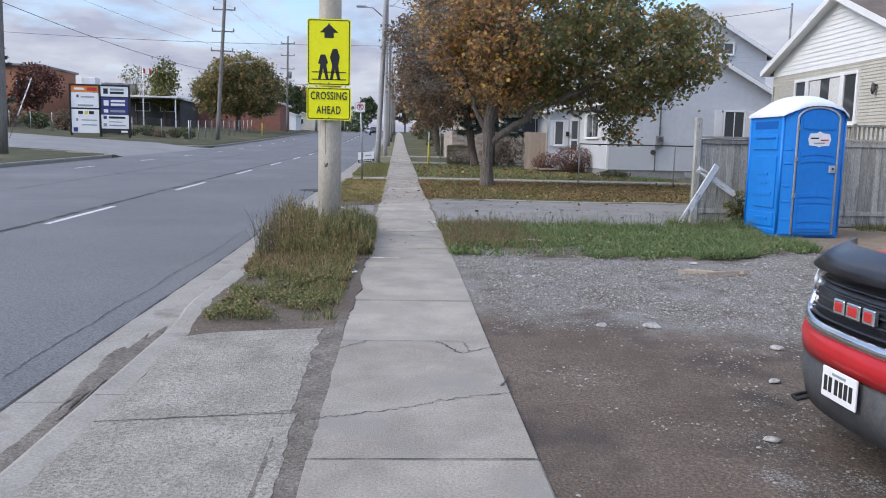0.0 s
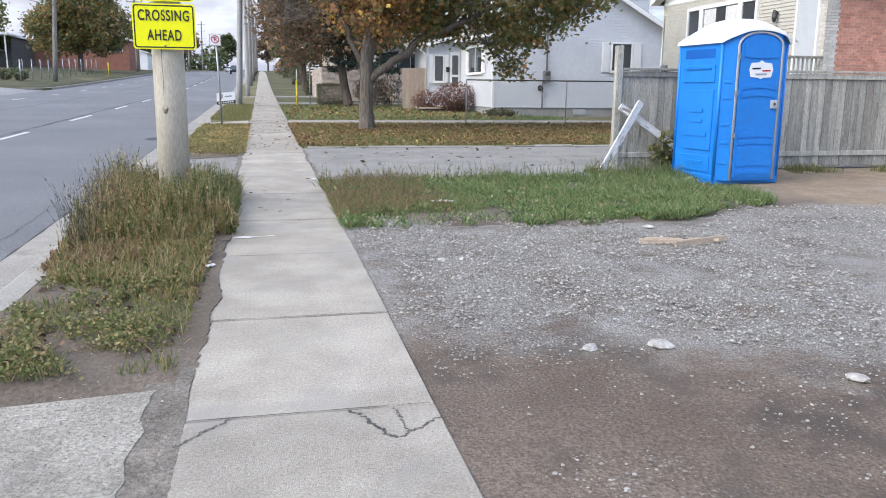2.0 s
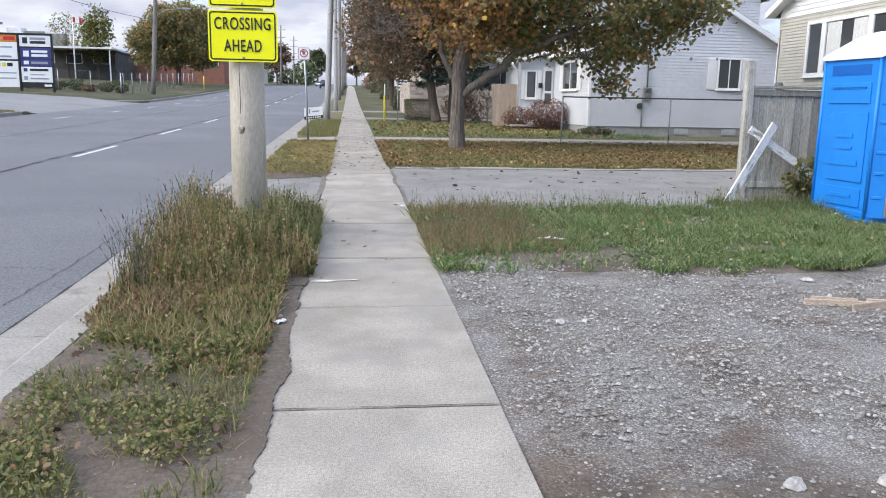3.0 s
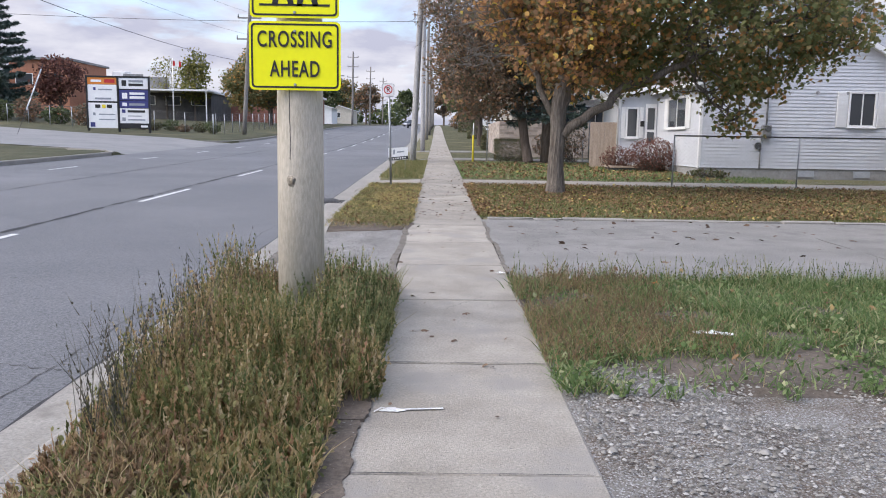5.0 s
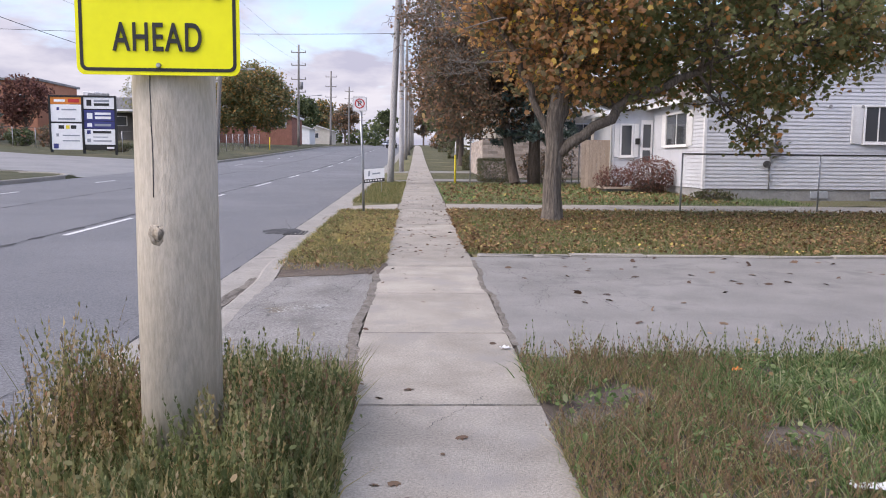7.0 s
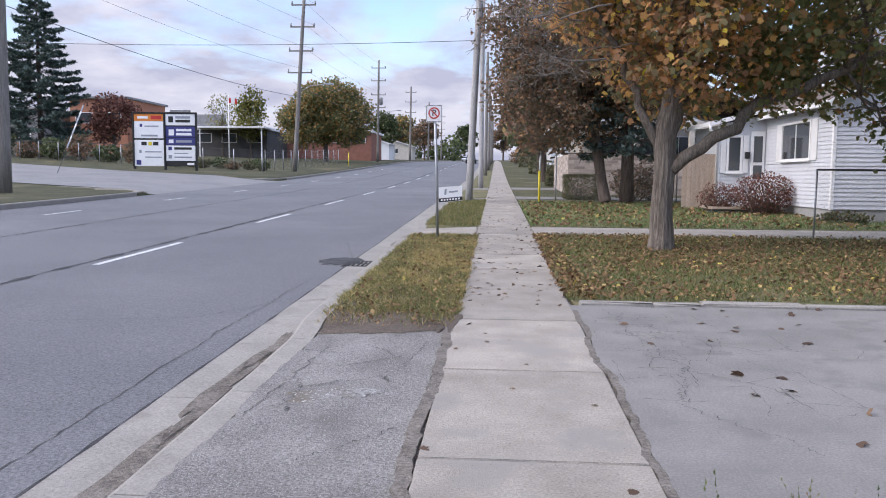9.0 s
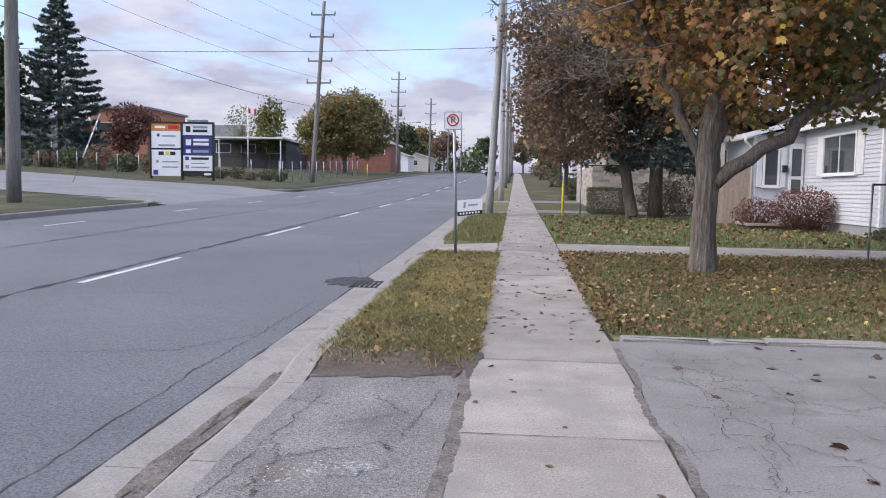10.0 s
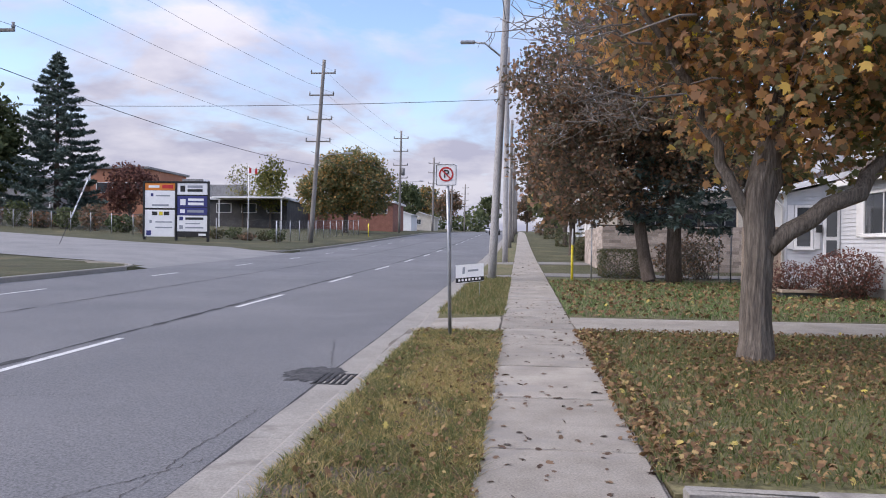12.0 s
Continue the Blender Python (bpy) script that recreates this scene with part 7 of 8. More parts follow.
conifer(4.65, 42.0, 7.5, 2.3, 2.0, "dark blue-green spruce with a bare lower trunk", 31, boughs=70, needles=6000, size=0.26, trunk_r=0.22)
conifer(-53.0, 101, 19.8, 6.6, 2.0, "tall dark spruce beside the far fence", 32, boughs=130, needles=24000, size=0.6, trunk_r=0.32, taper=0.72)
broadleaf("tree", -61.2, 100, 0.3, 3.5, [((0, 0, 11.5), (3.6, 3.5, 5.5)), ((0.8, 0, 7.5), (3.4, 3, 4)), ((-3, 0, 8.5), (3.5, 3, 4.0))], 300, 9000, 0.62, [GREYGREEN], DARKBARK, "tall grey-green tree beside the far fence", 41, 0.7, shape=OVAL_SHAPE)
broadleaf("tree", -73, 104, 0.3, 3.5, [((0, 0, 10), (5.0, 4, 6)), ((-3, 0, 8.0), (4, 3, 4.0))], 240, 7000, 0.62, [GREYGREEN], DARKBARK, "tall grey-green tree beside the far fence", 42, 0.7, shape=OVAL_SHAPE)
broadleaf("tree", -44.2, 101, 0.14, 1.2, [((0, 0, 5.2), (2.6, 2, 2.0)), ((-1, 0, 3.5), (1.8, 1.6, 1.6))], 140, 3200, 0.36, [REDLEAF], DARKBARK, "small tree with sparse dull red leaves", 43, 0.5, shape=OVAL_SHAPE)
broadleaf("maple_tree", -25.0, 126, 0.35, 3.0, [((-2.4, 0, 5.8), (4.2, 4, 3.4)), ((2.6, 0, 6.0), (4.4, 4, 3.6)), ((0.6, 0, 8.6), (4.8, 4, 3.0))], 460, 26000, 0.36, [FARLEAF], DARKBARK, "broad maple turning orange at the top", 44, 0.65)
broadleaf("tree", -38.0, 132, 0.16, 2.0, [((0, 0, 6.0), (2.4, 2.2, 3.2)), ((0.5, 0, 8.5), (1.6, 1.4, 2.4))], 120, 2600, 0.42, [PALELEAF], DARKBARK, "pale yellow-green sapling with a loose crown", 46, 0.6, shape=OVAL_SHAPE)
broadleaf("tree", -43.0, 134, 0.14, 2.0, [((0, 0, 6.5), (2.6, 2.2, 3.0))], 110, 700, 0.3, [PALELEAF], DARKBARK, "nearly bare pale tree", 47, 0.5, shape=OVAL_SHAPE)
for k, (x, y, s) in enumerate(((3.2, 70, 1.0), (4.2, 96, 1.1), (4.5, 122, 1.0), (5.0, 150, 1.2), (9.5, 178, 1.3), (-26, 190, 1.2), (-20.5, 235, 1.3), (-30, 260, 1.6), (-13, 330, 1.7), (2.5, 330, 1.8), (12, 210, 1.4), (-42, 205, 1.5))):
    broadleaf("street_tree", x, y, 0.2 * s, 2.2 * s, [((0, 0, 5.2 * s), (3.0 * s, 2.6 * s, 3.0 * s)), ((0.8, 0, 6.6 * s), (2.0 * s, 2 * s, 2.0 * s))], 110, 2400, 0.55 * s, [(BROWNLEAF, FARLEAF, GREYGREEN)[k % 3]], DARKBARK, ("brown-leaved", "orange-turning", "grey-green")[k % 3] + " street tree further up the road", 60 + k, 0.6, shape=OVAL_SHAPE, group="street trees")


# the wooded skyline at the top of the hill
belt = []
frng = np.random.default_rng(55)
for k in range(70):
    x = frng.uniform(-150, -16) if k % 2 else frng.uniform(10, 130)
    y = frng.uniform(300, 430)
    r, h = frng.uniform(4, 7), frng.uniform(6, 10)
    d = frng.normal(size=(260, 3))
    d /= np.linalg.norm(d, axis=1, keepdims=True)
    belt.append(np.array([x, y, 1.2 + h * 0.5]) + d * (frng.uniform(0.2, 1, 260) ** 0.4)[:, None] * np.array([r, r, h * 0.55]))
belt = np.concatenate(belt)
laid("far_woods", scatter_leaves("far_woods", belt, frng.uniform(0.9, 2.0, len(belt)), frng, OVAL_SHAPE), GREYGREEN, "distant grey-green woods along the hilltop", "woods")


# ---- hedges and shrubs ----
def shrub(name, x, y, rx, ry, h, material, text, seed, n=2600, size=0.09, square=False, stems=26):
    s = thing(name, at(x, y), text, name.replace("_", " "))
    rng, rnd = np.random.default_rng(seed), random.Random(seed)
    if square:
        p = rng.uniform(-1, 1, (n, 3))
        ax = rng.integers(0, 3, n)
        p[np.arange(n), ax] = np.sign(p[np.arange(n), ax]) * rng.uniform(0.8, 1.03, n)
        p = p * np.array([rx, ry, h / 2]) + np.array([0, 0, h / 2])
    else:
        d = rng.normal(size=(n, 3))
        d /= np.linalg.norm(d, axis=1, keepdims=True)
        p = d * (rng.uniform(0.1, 1.08, n) ** 0.4)[:, None] * np.array([rx, ry, h / 2]) + np.array([0, 0, h / 2])
        p *= 1 + 0.12 * np.array([noise.noise(tuple(q * 2.5)) for q in p])[:, None]
    bm = bmesh.new()
    for k in range(stems):
        a = (rnd.uniform(-0.4, 0.4) * rx, rnd.uniform(-0.4, 0.4) * ry, -0.05)
        limb(bm, a, tuple(p[rnd.randrange(n)]), 0.014, 0.005, rnd, 0.2, 4, 0, 5)
    part("stemwork", bm, DARKBARK, s)
    part("foliage", scatter_leaves("foliage", p, size * rng.uniform(0.6, 1.3, n), rng, OVAL_SHAPE), material, s)


shrub("shrub", 7.9, 36.6, 0.95, 0.7, 1.3, REDLEAF, "bushy dull red shrub by the house wall", 81, 3600, 0.06, stems=130)
shrub("shrub", 6.75, 37.3, 0.7, 0.5, 0.95, REDLEAF, "smaller dull red shrub beside the step", 82, 1900, 0.055, stems=90)
shrub("shrub", 8.9, 33.3, 0.7, 0.3, 0.35, HEDGELEAF, "low dark green plant at the house corner", 83, 500, 0.09)
shrub("hedge", 3.35, 45.4, 0.7, 1.2, 1.02, HEDGELEAF, "clipped dark green hedge behind the fence", 84, 6000, 0.06, True)
shrub("shrub", 5.2, 44.2, 0.9, 0.8, 1.5, BROWNLEAF, "dark brown shrub behind the chain-link fence", 85, 1300, 0.1)
shrub("shrub", 6.2, 45.0, 0.8, 0.8, 1.9, BROWNLEAF, "loose brown shrub behind the chain-link fence", 86, 900, 0.1)
shrub("hedge", 3.7, 62.0, 0.8, 0.8, 0.9, HEDGELEAF, "clipped hedge before a house up the street", 87, 1600, 0.14, True)
shrub("hedge", 4.3, 68.0, 0.9, 0.8, 1.4, HEDGELEAF, "rounded dark hedge before a house up the street", 88, 1400, 0.14)
shrub("hedge", 4.6, 90.0, 1.6, 1.0, 1.3, HEDGELEAF, "clipped hedge further up the pavement", 101, 900, 0.2, True)
shrub("hedge", 4.2, 118.0, 1.4, 1.2, 1.3, HEDGELEAF, "clipped hedge far up the pavement", 102, 700, 0.25, True)
shrub("shrub", 3.4, 140.0, 1.8, 1.4, 2.2, BROWNLEAF, "brown shrub far up the pavement", 103, 600, 0.3)
shrub("shrub", 6.9, 16.1, 0.0 + 0.5, 0.25, 0.75, GRASS, "tangle of green weeds under the fence", 89, 500, 0.09)
for k in range(9):
    shrub("shrub", -62 + 3.6 * k, 99 - 1.2 * k, 1.6, 1.0, 1.8 + 0.5 * (k % 3), (GREYGREEN, BROWNLEAF)[k % 2], "scrubby bush along the far chain-link fence", 90 + k, 420, 0.4)


for k in range(9):
    shrub("shrub", -34 + 1.5 * k, 86.6 - 0.25 * k + 0.8 * (k % 2), 0.9, 0.6, 0.7 + 0.25 * (k % 3), (BROWNLEAF, HEDGELEAF, GREYGREEN)[k % 3], "low scrub grown through the far chain-link fence", 120 + k, 260, 0.22)


# ---- grass, weeds and litter ----
rng = np.random.default_rng(7)


def turf(name, p, h0, h1, w, material, text, lean=0.5):
    for q in p:
        q[2] += rise(q[0], q[1])
    laid(name, blades(name, p, rng.uniform(h0, h1, len(p)), rng.uniform(0.6, 1.4, len(p)) * w, rng, lean), material, text, name.replace("_", " "))


def weed_keep(x, y):
    e = noise.noise((x * 1.5, y * 1.1, 3.3))
    if y < 11.6:
        return x < -0.72 and y > 10.0 - 0.7 * (x + 2) + 0.8 * e and e > -0.4
    return x < -0.52 + 0.12 * e and y < 14.6 + 0.4 * (x + 1.3) + 0.3 * e


def spikes(name, roots, heights, rng, per, material, text, lean=0.22, size=0.034):
    """Upright weed stems clad from low down in small narrow leaves that hug the stem."""
    n = len(roots)
    b = rng.uniform(0, 2 * np.pi, n)
    tip = np.stack([np.cos(b) * lean * heights * rng.uniform(0.1, 1.4, n), np.sin(b) * lean * heights * rng.uniform(0.1, 1.4, n), heights], 1)
    f = np.sort(np.tile((np.arange(per) + 0.5) / per, (n, 1)) + rng.uniform(-0.5, 0.5, (n, per)) / per, axis=1)
    f = 0.12 + 0.88 * f
    c = roots[:, None, :] + tip[:, None, :] * f[:, :, None]
    c[:, :, :2] -= tip[:, None, :2] * (f * (1 - f))[:, :, None] * 0.5
    c = c.reshape(-1, 3)
    m = len(c)
    a = rng.uniform(0, 2 * np.pi, m)
    out = np.stack([np.cos(a), np.sin(a), rng.uniform(1.0, 4.0, m)], 1)
    out /= np.linalg.norm(out, axis=1, keepdims=True)
    side = np.stack([-np.sin(a), np.cos(a), np.zeros(m)], 1)
    l = size * rng.uniform(0.6, 1.5, m) * (1.25 - 0.55 * f.reshape(-1))
    w = l * rng.uniform(0.16, 0.3, m)
    q = np.stack([c, c + 0.5 * l[:, None] * out + w[:, None] * side, c + l[:, None] * out, c + 0.5 * l[:, None] * out - w[:, None] * side], 1)
    top = roots + tip
    top[:, 2] += size
    vs = np.concatenate([q.reshape(-1, 3), top])
    # a thin sliver joins each leaf's foot to the next one up, so that a stem is one piece
    first = np.arange(m) * 4
    after = np.where((np.arange(m) + 1) % per == 0, m * 4 + np.arange(m) // per, first + 4)
    loops = np.stack([first, first + 1, first + 2, first + 3, first, first + 1, after], 1)
    me = bpy.data.meshes.new(name)
    me.vertices.add(len(vs))
    me.vertices.foreach_set("co", vs.reshape(-1).astype(np.float32))
    me.loops.add(m * 7)
    me.loops.foreach_set("vertex_index", loops.reshape(-1).astype(np.int32))
    me.polygons.add(m * 2)
    me.polygons.foreach_set("loop_start", ((np.arange(m) * 7)[:, None] + np.array([[0, 4]])).reshape(-1).astype(np.int32))
    me.polygons.foreach_set("loop_total", np.tile([4, 3], m).astype(np.int32))
    me.update(calc_edges=True)
    laid(name, me, material, text, "weeds")


w = spots(rng, 6600, -2.02, -0.5, 9.2, 15.2, 0.0, weed_keep)
edge = np.clip((w[:, 1] - 9.9) / 2.1, 0.12, 1.0) * np.clip((-0.3 - w[:, 0]) / 0.5, 0.45, 1.0) * np.clip((15.2 - w[:, 1]) / 1.0, 0.35, 1.0)
mound = np.array([0.75 + 0.5 * noise.noise((a * 1.8, b * 1.8, 17.0)) for a, b, _ in w])
hh = edge * mound * rng.uniform(0.22, 0.66, len(w))
zone = np.array([noise.noise((a * 1.4, b * 0.9, 31.0)) for a, b, _ in w]) + rng.normal(size=len(w)) * 0.14
green = (zone + 0.35 * (w[:, 1] > 13.0) * (w[:, 0] > -1.35) > 0.24)
rusty = ~green & (zone + 0.3 * (w[:, 0] > -0.95) * (w[:, 1] < 12.9) < -0.24 + 0.27 * (w[:, 0] > -0.95))
plain = ~green & ~rusty
laid("weed_stems", blades("weed_stems", w, hh, rng.uniform(0.003, 0.006, len(w)), rng, 0.25), WEED, "thin dry stems of the weeds round the pole", "weeds")
spikes("tall_weeds", w[plain], hh[plain], rng, 20, WEED, "tall straw-brown weeds massed round the wooden pole")
spikes("green_weeds", w[green], hh[green], rng, 20, WEEDGREEN, "olive-green upright weeds round the foot of the pole")
spikes("rusty_weeds", w[rusty], hh[rusty] * 0.85, rng, 20, RUSTWEED, "reddish-brown withered weeds along the pavement edge")
turf("weed_grass", spots(rng, 7000, -1.93, -0.56, 9.6, 14.9, 0.0, weed_keep), 0.06, 0.24, 0.008, WEED, "dry brown grass under the tall weeds", 0.7)
turf("weed_greens", spots(rng, 5000, -1.9, -0.5, 12.6, 14.9, 0.0, weed_keep), 0.1, 0.34, 0.008, GRASS, "green grass round the foot of the pole", 0.6)
# dark branching stalks that stand clear above the kerb
stalk = spots(rng, 30, -2.06, -1.7, 10.9, 14.3)
stalk = np.repeat(stalk, 4, axis=0) + rng.normal(size=(120, 3)) * np.array([0.03, 0.03, 0.0])
tall = rng.uniform(0.35, 0.72, len(stalk))
laid("stalk_stems", blades("stalk_stems", stalk, tall, np.full(len(stalk), 0.006), rng, 0.3), DARKSTALK, "thin dark stalks of branching weeds by the kerb", "weeds")
spikes("dark_stalks", stalk, tall, rng, 12, DARKSTALK, "dark branching seed stalks standing over the kerb", 0.34, 0.022)
# low broad-leaved plants on the trodden soil
lowp = spots(rng, 6500, -1.85, -0.8, 7.9, 10.8, 0.0, lambda x, y: noise.noise((x * 2.0, y * 1.6, 8.0)) + 0.4 * noise.noise((x * 6, y * 6, 8.0)) > 0.08)
lowp[:, 2] = rng.uniform(0.02, 0.09, len(lowp))
laid("low_weeds", scatter_leaves("low_weeds", lowp, rng.uniform(0.012, 0.038, len(lowp)), rng, OVAL_SHAPE, 0.6), GRASS, "low green broad-leaved weeds on bare soil", "weeds")
leafrng = np.random.default_rng(707)
mat_in = lambda x, y: noise.noise((x * 2.0, y * 1.6, 8.0)) + 0.5 * noise.noise((x * 5, y * 5, 8.0)) > 0.02 and x < -0.95 + 0.1 * (y - 8.0)
lowp = spots(leafrng, 9000, -1.9, -0.8, 7.75, 10.6, 0.0, mat_in)
lowp[:, 2] = leafrng.uniform(0.015, 0.1, len(lowp))
half = len(lowp) // 2
laid("low_weeds", scatter_leaves("low_weeds", lowp[:half], leafrng.uniform(0.012, 0.04, half), leafrng, OVAL_SHAPE, 0.7), GRASS, "low green broad-leaved weeds on bare soil", "weeds")
laid("withered_weeds", scatter_leaves("withered_weeds", lowp[half:], leafrng.uniform(0.012, 0.036, len(lowp) - half), leafrng, OVAL_SHAPE, 0.7), WEED, "brown withered leaves among the low weeds", "weeds")
# broad leaves up the stems of the tall weeds
for name, pick, stuff_mat, text in (("weed_leaves", plain, WEED, "dry brown leaves on the tall weeds"), ("green_weed_leaves", green, WEEDGREEN, "olive leaves on the tall weeds"), ("rusty_weed_leaves", rusty, RUSTWEED, "reddish leaves on the withered weeds")):
    p = np.repeat(w[pick], 3, axis=0) + leafrng.normal(size=(int(pick.sum()) * 3, 3)) * np.array([0.035, 0.035, 0.0])
    p[:, 2] += np.repeat(hh[pick], 3) * leafrng.uniform(0.25, 0.95, len(p))
    laid(name, scatter_leaves(name, p, leafrng.uniform(0.016, 0.042, len(p)), leafrng, OVAL_SHAPE, 1.1), stuff_mat, text, "weeds")
turf("matted_grass", spots(rng, 5000, -1.9, -0.72, 8.2, 11.2, 0.0, lambda x, y: noise.noise((x * 1.3, y * 1.3, 18.0)) > -0.15), 0.015, 0.05, 0.006, WEED, "matted dry grass lying on the trodden soil", 2.2)
turf("low_grass", spots(rng, 5500, -1.95, -0.72, 7.8, 10.8, 0.0, lambda x, y: noise.noise((x * 1.5, y * 1.5, 8.2)) > -0.02), 0.03, 0.12, 0.008, GRASS, "sparse short grass on the trodden soil", 0.7)


def bare(x, y):
    """Bare trodden soil near the front of the patch."""
    k = ((x - 1.75) / 0.85) ** 2 + ((y - 12.15) / 0.42) ** 2 + 0.9 * noise.noise((x * 2.2, y * 2.2, 6.0))
    return k < 1.0 or noise.noise((x * 1.2, y * 1.6, 26.0)) > 0.42


def patch_keep(x, y):
    e = noise.noise((x * 1.1, y * 1.1, 5.0))
    edge = 11.75 + 0.4 * noise.noise((x * 1.6, 2.0, 1.0)) + 0.25 * noise.noise((x * 5, y * 3, 1.0)) + (0.5 * (x - 4.6) if x > 4.6 else 0)
    return y > edge and y < 15.45 + 0.12 * e + (0.7 if x > 5.2 else 0) and x < 6.7 + e


g = spots(rng, 60000, 0.6, 6.6, 11.4, 16.3, 0.01, patch_keep)
clump = np.array([noise.noise((a * 1.3, b * 1.3, 12.0)) + 0.4 * noise.noise((a * 4.5, b * 4.5, 2.0)) for a, b, _ in g])
soil = np.array([bare(a, b) for a, b, _ in g])
brownish = np.clip((2.5 - g[:, 0]) / 1.3, 0, 1) * np.clip((g[:, 1] - 12.0) / 0.8, 0, 1)
r = rng.uniform(size=len(g))
isdry = r < 0.12 + 0.7 * brownish
thin = soil & (rng.uniform(size=len(g)) > 0.12)
keep = ~thin & (clump > -0.32)
turf("rough_grass", g[keep & ~isdry], 0.03, 0.12, 0.011, BRIGHTGRASS, "rough green grass between the gravel and the drive", 1.2)
sel = keep & ~isdry & (clump > 0.22)
turf("grass_tufts", g[sel] + rng.normal(size=(int(sel.sum()), 3)) * np.array([0.03, 0.03, 0.0]), 0.07, 0.2, 0.009, BRIGHTGRASS, "taller tufts of bright green grass", 1.0)
turf("mixed_dry_grass", g[keep & isdry], 0.05, 0.17, 0.006, WEED, "dry brown grass along the pavement edge", 0.9)
sel = keep & (brownish > 0.35) & (rng.uniform(size=len(g)) < 0.16)
spikes("low_dry_weeds", g[sel], rng.uniform(0.06, 0.22, int(sel.sum())), rng, 9, RUSTWEED, "low reddish weeds beside the pavement", 0.5, 0.02)
sel = keep & (g[:, 1] > 15.05) & (rng.uniform(size=len(g)) < 0.12)
spikes("back_weeds", g[sel], rng.uniform(0.1, 0.3, int(sel.sum())), rng, 10, WEEDGREEN, "ragged weeds along the edge of the drive", 0.35, 0.024)
g = spots(rng, 24000, 0.62, 6.5, 11.5, 15.5, 0.0, lambda x, y: patch_keep(x, y) and noise.noise((x * 2.4, y * 2.4, 40.0)) + 0.35 * (y < 12.5) > 0.12 and not (bare(x, y) and rng.uniform() < 0.8))
g[:, 2] = rng.uniform(0.015, 0.1, len(g))
laid("clover_leaves", scatter_leaves("clover_leaves", g, rng.uniform(0.015, 0.06, len(g)), rng, OVAL_SHAPE, 0.6), BRIGHTGRASS, "broad green weed leaves in the rough grass", "weeds")
turf("fence_grass", spots(rng, 5200, 8.3, 17, 15.6, 16.25, 0.0, lambda x, y: noise.noise((x * 1.2, 1.0, 9.0)) + 0.5 * noise.noise((x * 4, y * 3, 2.0)) > 0.05), 0.04, 0.17, 0.012, GRASS, "thin grass along the foot of the fence", 0.5)

strip_in = lambda x, y: -1.98 + 0.06 * noise.noise((1, y * 2, 2)) < x < -0.6 + 0.05 * noise.noise((x, y * 4.0, 6))
v = spots(rng, 60000, -2.0, -0.54, 19.65, 28.8, 0.0, strip_in)
patchy = np.array([0.5 * noise.noise((a * 1.3, b * 0.9, 4.0)) + 0.5 * noise.noise((a * 4, b * 3, 9.0)) + 0.55 * math.exp(-((a + 1.15) / 0.42) ** 2 - ((b - 24.6) / 2.0) ** 2) - 0.2 for a, b, _ in v])
worn = np.array([noise.noise((a * 2.2, b * 2.2, 14.0)) > 0.28 for a, b, _ in v]) & (rng.uniform(size=len(v)) < 0.7)
worn |= rng.uniform(size=len(v)) > np.clip((v[:, 1] - 19.7 - 0.25 * (-0.6 - v[:, 0])) / 0.8, 0.08, 1.0)
v, patchy = v[~worn], patchy[~worn]
dry = rng.uniform(size=len(v)) < np.clip(0.72 + 1.9 * patchy, 0.1, 0.97)
brown = rng.uniform(size=len(v)) < np.clip(0.55 - 0.18 * (v[:, 1] - 20.0), 0.18, 0.6)
turf("verge_straw", v[dry & ~brown], 0.02, 0.085, 0.008, STRAW, "straw-yellow dead grass on the verge", 1.3)
turf("verge_grass", v[~dry & ~brown], 0.025, 0.085, 0.009, GRASS, "short green grass on the verge", 1.3)
turf("verge_brown_grass", v[brown], 0.02, 0.09, 0.008, WEED, "withered brown grass through the verge", 1.6)
tuft = spots(rng, 5000, -1.9, -0.64, 19.8, 28.7, 0.0, lambda x, y: noise.noise((x * 3, y * 3, 21.0)) > 0.3)
turf("verge_tufts", tuft, 0.05, 0.12, 0.008, GRASS, "taller green tufts on the verge", 0.7)
cl = spots(rng, 5200, -1.85, -0.62, 19.95, 28.6, 0.0, lambda x, y: noise.noise((x * 2.6, y * 2.2, 51.0)) + 0.35 * math.exp(-((x + 0.95) / 0.35) ** 2 - ((y - 20.9) / 0.6) ** 2) > 0.25)
cl[:, 2] = rng.uniform(0.01, 0.06, len(cl))
laid("verge_weeds", scatter_leaves("verge_weeds", cl, rng.uniform(0.012, 0.045, len(cl)), rng, OVAL_SHAPE, 0.7), GRASS, "low green weed leaves in the verge", "weeds")
v = spots(rng, 9000, -1.94, -0.6, 31.4, 43.4, 0.0)
turf("verge_straw", v[::2], 0.04, 0.11, 0.014, WEED, "dry brown grass on the upper verge", 0.8)
turf("verge_grass", v[1::2], 0.05, 0.13, 0.014, GRASS, "short green grass on the upper verge", 0.8)
v = spots(rng, 80000, 0.62, 13, 21.25, 29.1, 0.0, lambda x, y: rng.uniform() < 1.15 - 0.05 * x)
turf("lawn_grass", v, 0.03, 0.10, 0.010, GRASS, "short lawn grass under fallen leaves", 0.9)
v = spots(rng, 22000, 0.64, 11, 31.3, 42.5, 0.0)
turf("lawn_grass", v, 0.05, 0.13, 0.018, BRIGHTGRASS, "green lawn grass before the house", 0.9)


